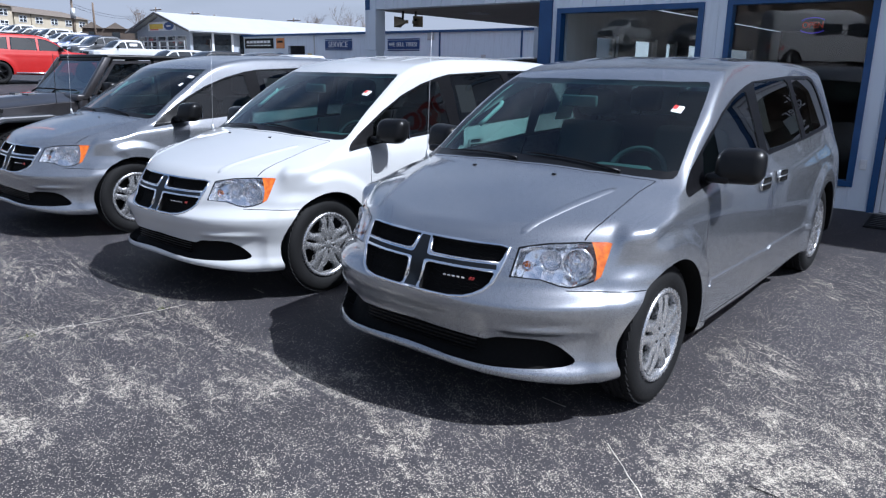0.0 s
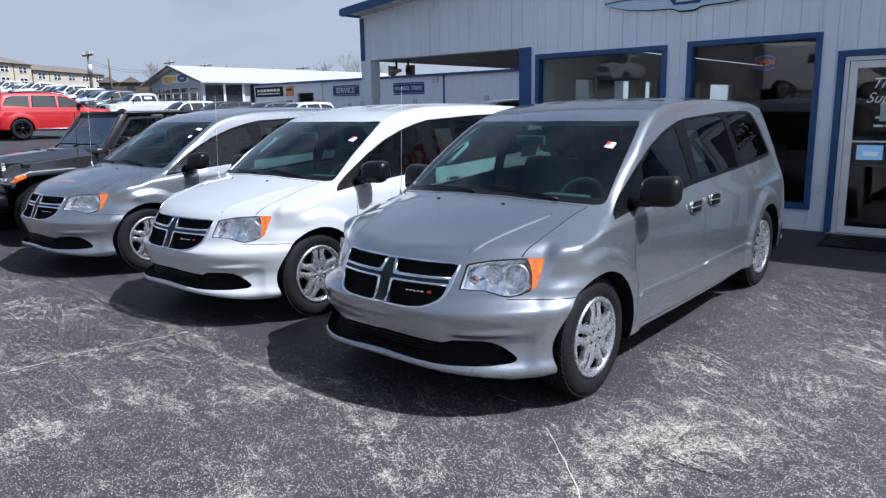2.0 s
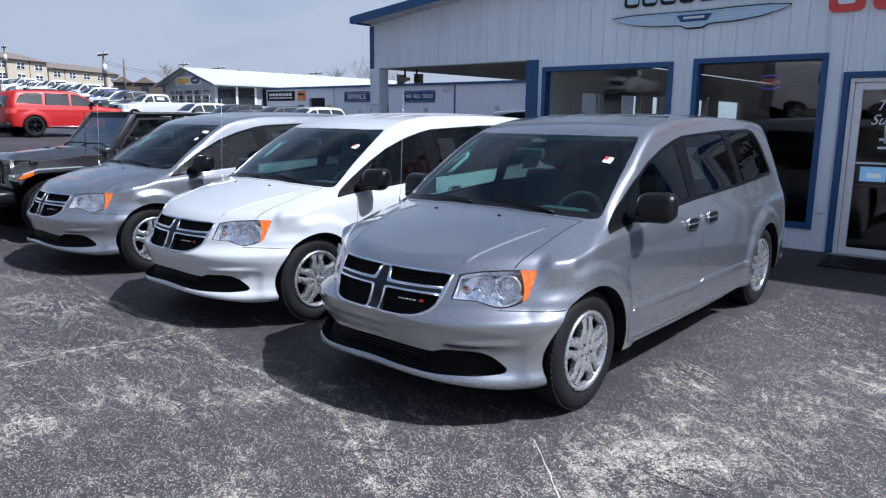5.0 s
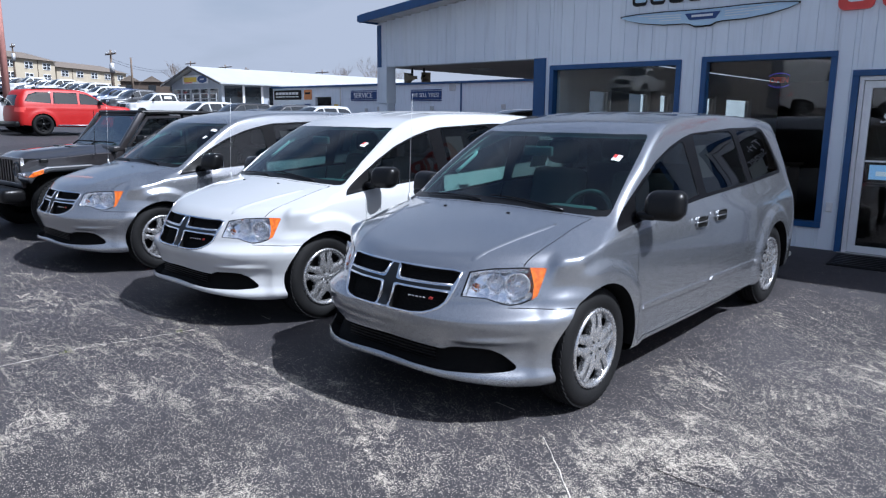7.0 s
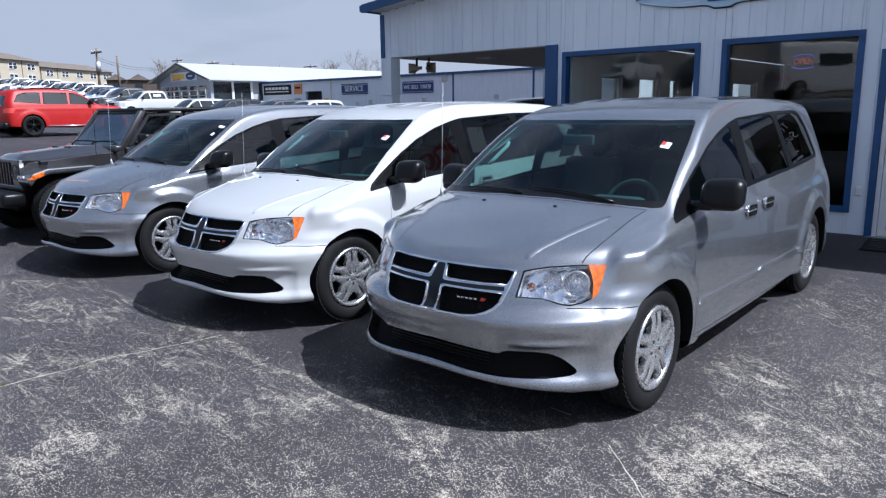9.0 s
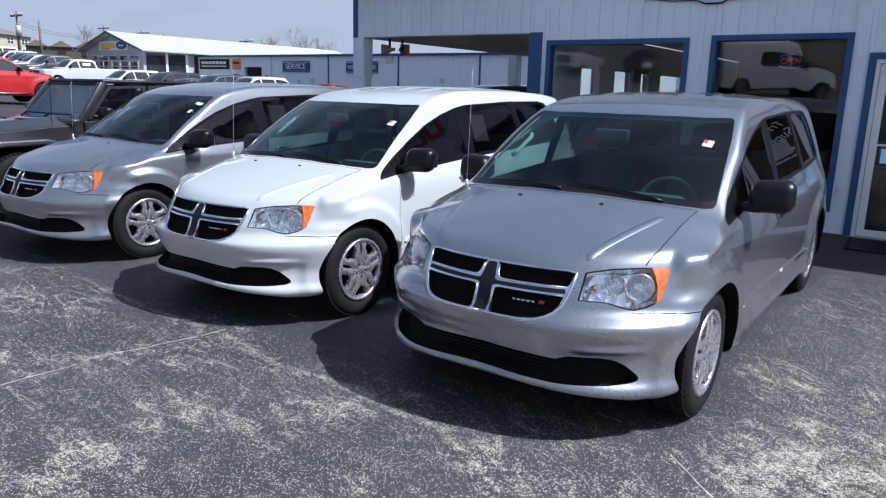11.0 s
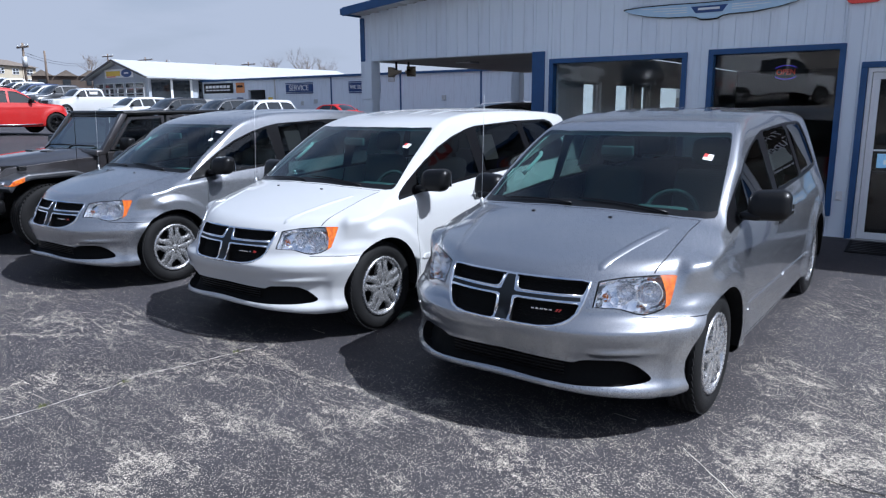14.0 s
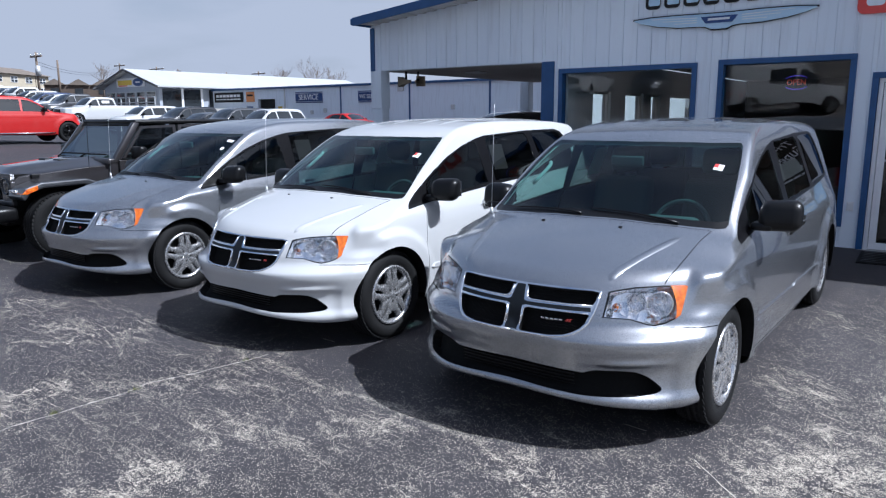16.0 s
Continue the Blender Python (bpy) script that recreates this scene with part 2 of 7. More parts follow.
M = dict(
    silver=car_paint("silver paint", (0.368, 0.381, 0.407), 0.84, 0.275, 0.012),
    white=car_paint("white paint", (0.51, 0.515, 0.52), 0.0, 0.45, 0.01),
    red=car_paint("red paint", (0.38, 0.003, 0.002), 0.0, 0.5, 0.03, 0.12),
    charcoal=car_paint("charcoal paint", (0.034, 0.031, 0.033), 0.35, 0.30, 0.12),
    dark_grey=car_paint("dark grey paint", (0.07, 0.073, 0.08), 0.5),
    black_paint=car_paint("black paint", (0.012, 0.012, 0.014), 0.0),
    navy=car_paint("dark blue paint", (0.02, 0.035, 0.09), 0.4),
    black=plain("black plastic", (0.005, 0.005, 0.0055), 0.34, relief=0.06, grain=300, spec=0.28),
    black_gloss=plain("satin black trim", (0.005, 0.005, 0.006), 0.33, spec=0.16),
    under=plain("dark underbody", (0.006, 0.006, 0.006), 0.9, spec=0.2),
    rubber=plain("tyre rubber", (0.009, 0.009, 0.0095), 0.72, relief=0.1, grain=120, spec=0.22),
    chrome=plain("chrome", (0.93, 0.93, 0.94), 0.14, 1.0, 0.03),
    wheel_silver=plain("silver wheel cover", (0.55, 0.55, 0.56), 0.26, 0.80, 0.05, coat=0.4),
    wheel_dark=plain("dark wheel gap", (0.008, 0.008, 0.008), 0.75, spec=0.15),
    amber=None, reflector=plain("lamp reflector", (0.92, 0.92, 0.95), 0.18, 0.6, 0.10, scale=45),
    slate=plain("dark satin grille bars", (0.009, 0.011, 0.014), 0.5, 0.0, spec=0.25), lamp_grey=None,
    windscreen=pane("windscreen glass", (0.50, 0.80, 0.76), 0.055),
    upright_glass=pane("upright screen glass", (0.50, 0.62, 0.58), 0.24),
    front_glass=pane("front side glass", (0.29, 0.36, 0.35), 0.05),
    privacy=pane("privacy glass", (0.13, 0.14, 0.14), 0.055),
    lens=pane("lamp lens", (0.95, 0.96, 0.97), 0.04),
    cabin=plain("dark cabin plastic", (0.05, 0.055, 0.058), 0.75, relief=0.05),
    cloth=plain("black seat cloth", (0.045, 0.05, 0.052), 0.95, relief=0.2, grain=400),
    lining=plain("grey cabin lining", (0.34, 0.35, 0.34), 0.9),
    sticker_white=plain("white sticker", (0.78, 0.78, 0.76), 0.5, vary=0.03),
    sticker_red=plain("red sticker", (0.62, 0.06, 0.05), 0.5, vary=0.03),
    wall=None, asphalt=asphalt_material(),
    blue=plain("blue trim paint", (0.016, 0.075, 0.21), 0.42, vary=0.18, scale=4, relief=0.05, grain=90),
    soffit=plain("pale soffit", (0.55, 0.55, 0.55), 0.7, vary=0.1, scale=3),
    ceiling=plain("canopy ceiling", (0.44, 0.40, 0.36), 0.85, vary=0.12, scale=2),
    aluminium=plain("aluminium frame", (0.80, 0.81, 0.83), 0.42, 0.1, 0.06),
    shop_glass=pane("shop window glass", (0.70, 0.74, 0.73), 0.065, 0.0, 0.10),
    side_glass=pane("side window glass", (0.55, 0.58, 0.57), 0.04),
    roofing=plain("dark roofing", (0.10, 0.10, 0.11), 0.9),
    white_roof=plain("white metal roof", (0.44, 0.45, 0.46), 0.6, vary=0.07, scale=0.6),
    concrete=plain("concrete", (0.36, 0.35, 0.33), 0.9, relief=0.2),
    sign_white=plain("white sign", (0.75, 0.76, 0.78), 0.5, vary=0.06),
    sign_blue=plain("blue sign", (0.02, 0.06, 0.20), 0.5, vary=0.1),
    sign_pale=plain("pale blue sign", (0.46, 0.64, 0.80), 0.3, 0.0, 0.02, coat=0.6),
    sign_red=plain("red sign", (0.70, 0.07, 0.06), 0.4, vary=0.06),
    sign_yellow=plain("yellow sign", (0.72, 0.50, 0.06), 0.5),
    sign_orange=plain("orange poster", (0.66, 0.26, 0.09), 0.6),
    wood=plain("weathered pole wood", (0.17, 0.13, 0.10), 0.9, vary=0.25, relief=0.3),
    brick_tan=plain("tan siding", (0.46, 0.40, 0.30), 0.9, vary=0.1, scale=1.5),
    shingle=plain("brown shingles", (0.17, 0.14, 0.115), 0.95, vary=0.2, scale=2),
    siding=plain("grey-blue siding", (0.36, 0.39, 0.44), 0.7, vary=0.1, scale=1),
    brown=plain("dark brown siding", (0.10, 0.075, 0.06), 0.9, vary=0.2, scale=1),
    bark=plain("bare branches", (0.20, 0.16, 0.13), 0.95),
    pink=plain("faded red pole", (0.42, 0.20, 0.17), 0.6, vary=0.15, scale=2),
    steel=plain("galvanised rail", (0.55, 0.56, 0.57), 0.5, 0.5),
    far_glass=plain("dark window glass", (0.02, 0.024, 0.028), 0.06, vary=0.2, scale=1, coat=0.5),
    # near-black colours carry the dimness of the unlit rooms behind glass
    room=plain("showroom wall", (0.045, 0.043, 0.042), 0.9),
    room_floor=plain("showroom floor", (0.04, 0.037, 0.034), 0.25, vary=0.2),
    tail_red=plain("dark red lamp plastic", (0.10, 0.006, 0.006), 0.15, coat=0.8),
    filler=plain("pale crack filler", (0.62, 0.58, 0.51), 0.9, vary=0.25, relief=0.3),
    weed=plain("dry weed", (0.10, 0.11, 0.03), 0.9, vary=0.3),
    beige=plain("beige plastic horn", (0.30, 0.25, 0.18), 0.6, vary=0.2),
)
_g = Graph("amber lens")
_f = _g.node("ShaderNodeTexVoronoi", Vector=_g.coord, Scale=170.0)
_g.set(Base_Color=_g.mix(_g.range(_g.noise(22, 3), 0.35, 0.65), (0.46, 0.055, 0.002), (0.80, 0.20, 0.008)), Roughness=0.16, Coat_Weight=1.0, Specular_IOR_Level=0.6)
_g.bump(_f.outputs["Distance"], 0.25, 0.01)
M["amber"] = _g.mat


def fluted():
    """Bright lamp reflector with pressed flutes."""
    g = Graph("lamp reflector")
    cell = g.node("ShaderNodeTexVoronoi", Vector=g.scaled(1.0, 1.0, 0.45), Scale=60.0)
    g.set(Base_Color=(0.95, 0.95, 0.97), Metallic=0.9, Roughness=0.08)
    return g.bump(cell.outputs["Distance"], 0.8, 0.012).mat


M["reflector"] = fluted()
_g = Graph("lamp housing")
_f = _g.node("ShaderNodeTexVoronoi", Vector=_g.coord, Scale=16.0)
_g.set(Base_Color=(0.92, 0.93, 0.96), Metallic=0.85, Roughness=0.10)
M["lamp_grey"] = _g.bump(_f.outputs["Distance"], 0.5, 0.05).mat



def wall_paint():
    """White-grey painted metal cladding with faint runs and dirt."""
    g = Graph("painted cladding")
    runs = g.noise(2.2, 5.0, 0.65, g.scaled(4.0, 4.0, 0.35))
    fine = g.noise(35.0, 4.0)
    rnd = g.node("ShaderNodeObjectInfo").outputs["Random"]
    base = g.mix(rnd, (0.75, 0.81, 0.89), (0.79, 0.85, 0.92))
    g.set(Base_Color=g.mix(g.range(runs, 0.5, 0.85, 0.0, 0.4), base, (0.40, 0.42, 0.45)), Roughness=g.range(fine, 0.3, 0.7, 0.42, 0.58))
    g.bump(g.noise(6.0, 2.0), 0.05, 0.02)
    return g.mat


M["wall"] = wall_paint()


# ---- mesh helpers ----
def part(name, bm, material, parent=None, label="", smooth=False):
    """Links a bmesh as one mesh object under a thing or part."""
    me = bpy.data.meshes.new(name)
    for f in bm.faces:
        f.smooth = smooth
    bm.to_mesh(me)
    bm.free()
    me.materials.append(material)
    ob = new(name, me)
    ob.parent = parent
    return tagged(ob, label) if label else ob


def thing(name, m, label, category, group="", kind=""):
    """An Empty at a thing's base, which parents its parts."""
    ob = new(name)
    ob.matrix_world = m
    ob.empty_display_size = 0.2
    return tagged(ob, label, category, group, kind)


def box(x0, y0, z0, x1, y1, z1, bevel=0.0, bm=None, m=None, segments=2):
    own = bmesh.new()
    bmesh.ops.create_cube(own, size=1.0, matrix=Matrix.Translation(((x0 + x1) / 2, (y0 + y1) / 2, (z0 + z1) / 2)) @ Matrix.Diagonal((x1 - x0, y1 - y0, z1 - z0, 1)))
    if bevel:
        bmesh.ops.bevel(own, geom=own.edges[:], offset=bevel, segments=segments, affect="EDGES", profile=0.5)
    return join(bm, own, m)


def join(bm, own, m=None):
    """Adds the bmesh own, moved by m, to bm."""
    if m is not None:
        bmesh.ops.transform(own, matrix=m, verts=own.verts)
    if bm is None:
        return own
    me = bpy.data.meshes.new("tmp")
    own.to_mesh(me)
    own.free()
    bm.from_mesh(me)
    bpy.data.meshes.remove(me)
    return bm


def tube(points, radius, sides=8, bm=None, caps=True):
    """A tube along points; radius may be one number or one for each point."""
    bm = bm or bmesh.new()
    pts = [Vector(p) for p in points]
    rad = radius if isinstance(radius, (list, tuple)) else [radius] * len(pts)
    rings, side = [], None
    for i, p in enumerate(pts):
        d = (pts[min(i + 1, len(pts) - 1)] - pts[max(i - 1, 0)]).normalized()
        if side is None:
            side = d.orthogonal().normalized()
        side = (side - d * side.dot(d)).normalized()
        up = d.cross(side)
        rings.append([bm.verts.new(p + (side * math.cos(a) + up * math.sin(a)) * rad[i]) for a in (2 * math.pi * k / sides for k in range(sides))])
    for a, b in zip(rings, rings[1:]):
        for k in range(sides):
            bm.faces.new((a[k], a[(k + 1) % sides], b[(k + 1) % sides], b[k]))
    if caps:
        bm.faces.new(rings[0][::-1])
        bm.faces.new(rings[-1])
    return bm


def lathe(profile, sides=48, bm=None, m=None, close=False):
    """Turns (radius, height) points round the x axis; height runs along x."""
    own = bmesh.new()
    rings = [[own.verts.new((h, r * math.cos(a), r * math.sin(a))) for a in (2 * math.pi * k / sides for k in range(sides))] for r, h in profile]
    for a, b in list(zip(rings, rings[1:])) + ([(rings[-1], rings[0])] if close else []):
        for k in range(sides):
            own.faces.new((a[k], b[k], b[(k + 1) % sides], a[(k + 1) % sides]))
    bmesh.ops.recalc_face_normals(own, faces=own.faces)
    return join(bm, own, m)


def prism(outline, depth, m=None, bm=None, bevel=0.0):
    """An outline in x and z, given thickness towards +y."""
    own = bmesh.new()
    vs = [own.verts.new((x, 0, z)) for x, z in outline]
    f = own.faces.new(vs)
    ext = bmesh.ops.extrude_face_region(own, geom=[f])
    bmesh.ops.translate(own, vec=(0, depth, 0), verts=[v for v in ext["geom"] if isinstance(v, bmesh.types.BMVert)])
    bmesh.ops.recalc_face_normals(own, faces=own.faces)
    if bevel:
        bmesh.ops.bevel(own, geom=own.edges[:], offset=bevel, segments=2, affect="EDGES", profile=0.5)
    return join(bm, own, m)


def rounded(x0, z0, x1, z1, r, n=4):
    """The outline of a rectangle with round corners."""
    out = []
    for cx, cz, a0 in ((x1 - r, z1 - r, 0), (x0 + r, z1 - r, 90), (x0 + r, z0 + r, 180), (x1 - r, z0 + r, 270)):
        out += [(cx + r * math.cos(radians(a0 + 90 * k / n)), cz + r * math.sin(radians(a0 + 90 * k / n))) for k in range(n + 1)]
    return out


def lettering(text, size, m, material, parent, name="lettering", depth=0.004, lean=0.0):
    """Raised letters with the built-in font, as a mesh part."""
    cu = bpy.data.curves.new(name, "FONT")
    cu.body, cu.size, cu.extrude, cu.align_x, cu.align_y = text, size, depth, "CENTER", "CENTER"
    cu.shear = lean
    tmp = bpy.data.objects.new("tmp", cu)
    me = bpy.data.meshes.new_from_object(tmp)
    bpy.data.objects.remove(tmp)
    me.transform(m)
    me.materials.clear()
    me.materials.append(material)
    ob = new(name, me)
    ob.parent = parent
    return ob


# ---- body shapes ----
def curve(pts):
    """A smooth function through points (a, b), with monotone slopes."""
    a, b = np.array(pts, float).T
    d = np.diff(b) / np.diff(a)
    m = np.concatenate(([d[0]], np.where(d[:-1] * d[1:] > 0, 2 * d[:-1] * d[1:] / (d[:-1] + d[1:] + 1e-12), 0), [d[-1]]))

    def f(v):
        v = np.clip(v, a[0], a[-1])
        i = np.clip(np.searchsorted(a, v) - 1, 0, len(a) - 2)
        h = a[i + 1] - a[i]
        s = (v - a[i]) / h
        return ((1 + 2 * s) * (1 - s) ** 2 * b[i] + s * (1 - s) ** 2 * h * m[i] + s * s * (3 - 2 * s) * b[i + 1] + s * s * (s - 1) * h * m[i + 1])
    return f


def smax(a, b, r):
    h = np.maximum(r - np.abs(a - b), 0)
    return np.maximum(a, b) + h * h / (4 * r)


def body_field(spec):
    """The signed field of a vehicle body, negative inside: top, sides, nose, tail and floor blended with rounded edges."""
    top, side, nose, tail = (curve(spec[k]) for k in ("top", "side", "nose", "tail"))
    sweep, bow, crown, taper = (curve(spec[k]) for k in ("sweep", "bow", "crown", "taper"))
    crisp = curve([(0.6, 0.12), (0.72, 0.10), (0.80, 0.07), (0.87, 0.035), (0.95, 0.016), (1.04, 0.012), (1.16, 0.036), (1.5, 0.04)])
    shoulder, fender = curve([(-0.6, 0.865), (-0.37, 0.897), (-0.13, 0.952), (0.2, 0.994), (0.47, 1.016), (1.5, 1.05)]), curve([(-0.6, 0.10), (-0.37, 0.07), (-0.2, 0.03), (0.0, 0.17), (0.3, 0.14), (0.5, 0.0)])
    low, power = curve(spec["low"]), curve(spec["sweep_power"])

    def field(x, y, z):
        ax = np.abs(x)
        zt = top(y - bow(y) * ax * ax) - crown(y) * ax * ax
        if spec["fold"]:  # the middle of the hood stands a little proud between two folds
            zt = zt - spec["fold"] * smax(ax - (0.622 + 0.275 * y), 0 * ax, 0.016) * np.clip((0.12 - y) / 0.25, 0, 1)
            zt = zt + 0.002 * np.exp(-((ax - 0.622 - 0.275 * y) / 0.017) ** 2) * np.clip((0.05 - y) / 0.25, 0, 1)
            for c in (0.16, 0.40):  # shallow ribs along the roof
                zt = zt + 0.007 * np.exp(-((ax - c) / 0.02) ** 2) * np.clip((y - 1.3) / 0.15, 0, 1) * np.clip((3.6 - y) / 0.2, 0, 1)
        half = side(z) * taper(y)
        if spec.get("crisp"):  # the top of the fender leans in above a sharp shoulder line
            zt = zt - fender(y) * smax(ax - 0.75, 0 * ax, 0.012)
            half = half - 0.8 * np.clip(z - shoulder(y), 0, 0.045) * np.clip((0.75 - y) / 0.35, 0, 1)
        flare = 0 * z
        for cy, cz, r, lift in spec["arches"]:
            s = np.clip((r + 0.062 - np.hypot(y - cy, z - cz)) / 0.06, 0, 1)
            flare = flare + lift * s * np.clip((z - 0.12) / 0.15, 0, 1) * np.clip((0.60 - np.abs(y - cy)) / 0.08, 0, 1)
        half = half + flare
        for z0, width, lift, y0, y1 in spec["lines"]:
            half = half + lift * np.exp(-((z - z0) / width) ** 2) * np.clip((y - y0) / 0.06, 0, 1) * np.clip((y1 - y) / 0.06, 0, 1)
        bow_up = spec.get("lip_rise", 0) * np.clip(1 - (ax / 0.75) ** 2, 0, 1)  # the lip rises towards the middle
        front = nose(z - bow_up * np.clip((0.42 - z) / 0.08, 0, 1)) + sweep(z) * (ax / 0.9) ** power(z)
        front = front - spec["ledge"] * np.exp(-((z - 0.492) / 0.018) ** 2) * np.clip((ax - 0.46) / 0.1, 0, 1) * np.clip((0.84 - ax) / 0.12, 0, 1)
        edge = spec["round_top"] - spec["sharpen"] * np.clip((z - 0.98) / 0.14, 0, 1)
        if spec.get("crisp"):  # past the lamps the corner stands upright and takes up the flare of the arch
            w = np.clip((ax - 0.79) / 0.10, 0, 1)
            front = front - 0.9 * flare * np.clip((ax - 0.78) / 0.06, 0, 1)
            front = front + (nose(0 * z + 0.80) + 0.46 * (ax / 0.9) ** 2.6 - front) * w * w * (3 - 2 * w) * np.clip((z - 0.71) / 0.07, 0, 1)
        if spec.get("crisp"):  # a sharp front edge of the hood and slim pillars, round corners of the bumper
            f = smax(smax(z - zt, (front - y) * 0.8, 0.04), ax - half, crisp(z))
        else:
            f = smax(smax(z - zt, ax - half, edge), (front - y) * 0.8, spec["round_nose"])
        f = smax(f, y - (tail(z) - spec.get("tail_sweep", 0.13) * ax ** 2.5), spec["round_tail"])
        return smax(f, low(y) + 1.3 * bow_up * np.clip((-0.3 - y) / 0.3, 0, 1) - z, 0.04)
    return field


VAN = dict(
    top=[(-1.3, 0.66), (-0.95, 0.80), (-0.75, 0.882), (-0.55, 0.948), (-0.3, 1.022), (-0.12, 1.068), (0.0, 1.096), (0.07, 1.113), (0.13, 1.138), (0.47, 1.358), (0.88, 1.580), (1.05, 1.646), (1.28, 1.694), (1.7, 1.733), (2.4, 1.742), (3.1, 1.728), (3.6, 1.685), (4.1, 1.60)],
    side=[(0.15, 0.90), (0.3, 0.952), (0.45, 0.968), (0.7, 0.978), (0.88, 0.970), (0.97, 0.957), (1.03, 0.937), (1.14, 0.892), (1.3, 0.840), (1.45, 0.790), (1.6, 0.735), (1.75, 0.65)],
    nose=[(0.15, -0.79), (0.235, -0.848), (0.262, -0.868), (0.285, -0.866), (0.31, -0.84), (0.335, -0.815), (0.42, -0.792), (0.5, -0.817), (0.585, -0.848), (0.608, -0.848), (0.625, -0.834), (0.665, -0.803), (0.72, -0.788), (0.8, -0.745), (0.88, -0.69), (1.1, -0.5)],
    tail=[(0.15, 3.88), (0.4, 4.02), (0.7, 4.03), (0.95, 3.98), (1.2, 3.93), (1.5, 3.80), (1.75, 3.66)],
    sweep=[(0.2, 0.47), (0.3, 0.45), (0.5, 0.425), (0.60, 0.42), (0.7, 0.475), (0.9, 0.46)], sweep_power=[(0.2, 3.3), (0.5, 3.2), (0.60, 3.1), (0.70, 2.55), (0.9, 2.5)],
    bow=[(-1, 0.0), (-0.5, 0.05), (0.0, 0.17), (0.3, 0.21), (0.6, 0.22), (1.0, 0.17), (1.4, 0.09), (2.0, 0.0)],
    crown=[(-1, 0.07), (-0.3, 0.045), (0.1, 0.045), (0.3, 0.05), (1.2, 0.05), (4, 0.06)],
    taper=[(-1.2, 0.92), (-0.6, 0.965), (0.0, 0.990), (0.5, 0.998), (1.5, 1.004), (2.4, 1.004), (3.0, 0.992), (3.5, 0.965), (4.2, 0.90)],
    low=[(-1, 0.235), (-0.5, 0.225), (0, 0.25), (1.5, 0.275), (2.6, 0.305), (3.5, 0.33), (4.2, 0.37)],
    arches=[(0, 0.37, 0.475, 0.030), (3.03, 0.42, 0.475, 0.030)],
    lines=[(0.30, 0.03, 0.012, 0.42, 2.66)],
    crisp=True, tail_sweep=0.26, lip_rise=0.04, round_top=0.075, sharpen=0.035, fold=0.10, ledge=0.020, round_nose=0.10, round_tail=0.12)


# ---- vehicles ----
X, Y, Z = Vector((1, 0, 0)), Vector((0, 1, 0)), Vector((0, 0, 1))


def half_shell(spec, n):
    """Half of a body (x from 0 up) as a grid of quads on the surface of its field."""
    field = body_field(spec)
    nx, ny, nz = n
    (ix, iy0, iy1, iz0, iz1), (ox, oy0, oy1, oz0, oz1) = spec["core"], spec["hull"]
    keys = {}

    def key(i, j, k):
        return keys.setdefault((i, j, k), len(keys))
    quads = []
    for j in range(ny):
        for k in range(nz):
            quads.append((key(nx, j, k), key(nx, j + 1, k), key(nx, j + 1, k + 1), key(nx, j, k + 1)))
        for i in range(nx):
            quads.append((key(i, j, nz), key(i + 1, j, nz), key(i + 1, j + 1, nz), key(i, j + 1, nz)))
            quads.append((key(i, j, 0), key(i, j + 1, 0), key(i + 1, j + 1, 0), key(i + 1, j, 0)))
    for i in range(nx):
        for k in range(nz):
            quads.append((key(i, 0, k), key(i + 1, 0, k), key(i + 1, 0, k + 1), key(i, 0, k + 1)))
            quads.append((key(i, ny, k), key(i, ny, k + 1), key(i + 1, ny, k + 1), key(i + 1, ny, k)))
    q = np.array(list(keys), float) / (nx, ny, nz)
    a = np.stack((q[:, 0] * ix, iy0 + q[:, 1] * (iy1 - iy0), iz0 + q[:, 2] * (iz1 - iz0)), 1)
    b = np.stack((q[:, 0] * ox, oy0 + q[:, 1] * (oy1 - oy0), oz0 + q[:, 2] * (oz1 - oz0)), 1)
    lo, hi = np.zeros(len(q)), np.ones(len(q))
    for _ in range(26):
        mid = (lo + hi) / 2
        p = a + mid[:, None] * (b - a)
        inside = field(p[:, 0], p[:, 1], p[:, 2]) < 0
        lo, hi = np.where(inside, mid, lo), np.where(inside, hi, mid)
    p = a + lo[:, None] * (b - a)
    bm = bmesh.new()
    vs = [bm.verts.new(v) for v in p]
    for quad in quads:
        bm.faces.new([vs[i] for i in quad])
    bmesh.ops.recalc_face_normals(bm, faces=bm.faces)
    if sum(f.normal.z * f.calc_area() for f in bm.faces if f.calc_center_median().z > 1.0) < 0:
        bmesh.ops.reverse_faces(bm, faces=bm.faces)
    bm.normal_update()
    return bm


def inside_outline(u, v, poly):
    hit = False
    for (a, b), (c, d) in zip(poly, poly[1:] + poly[:1]):
        if (b > v) != (d > v) and u < (c - a) * (v - b) / (d - b) + a:
            hit = not hit
    return hit


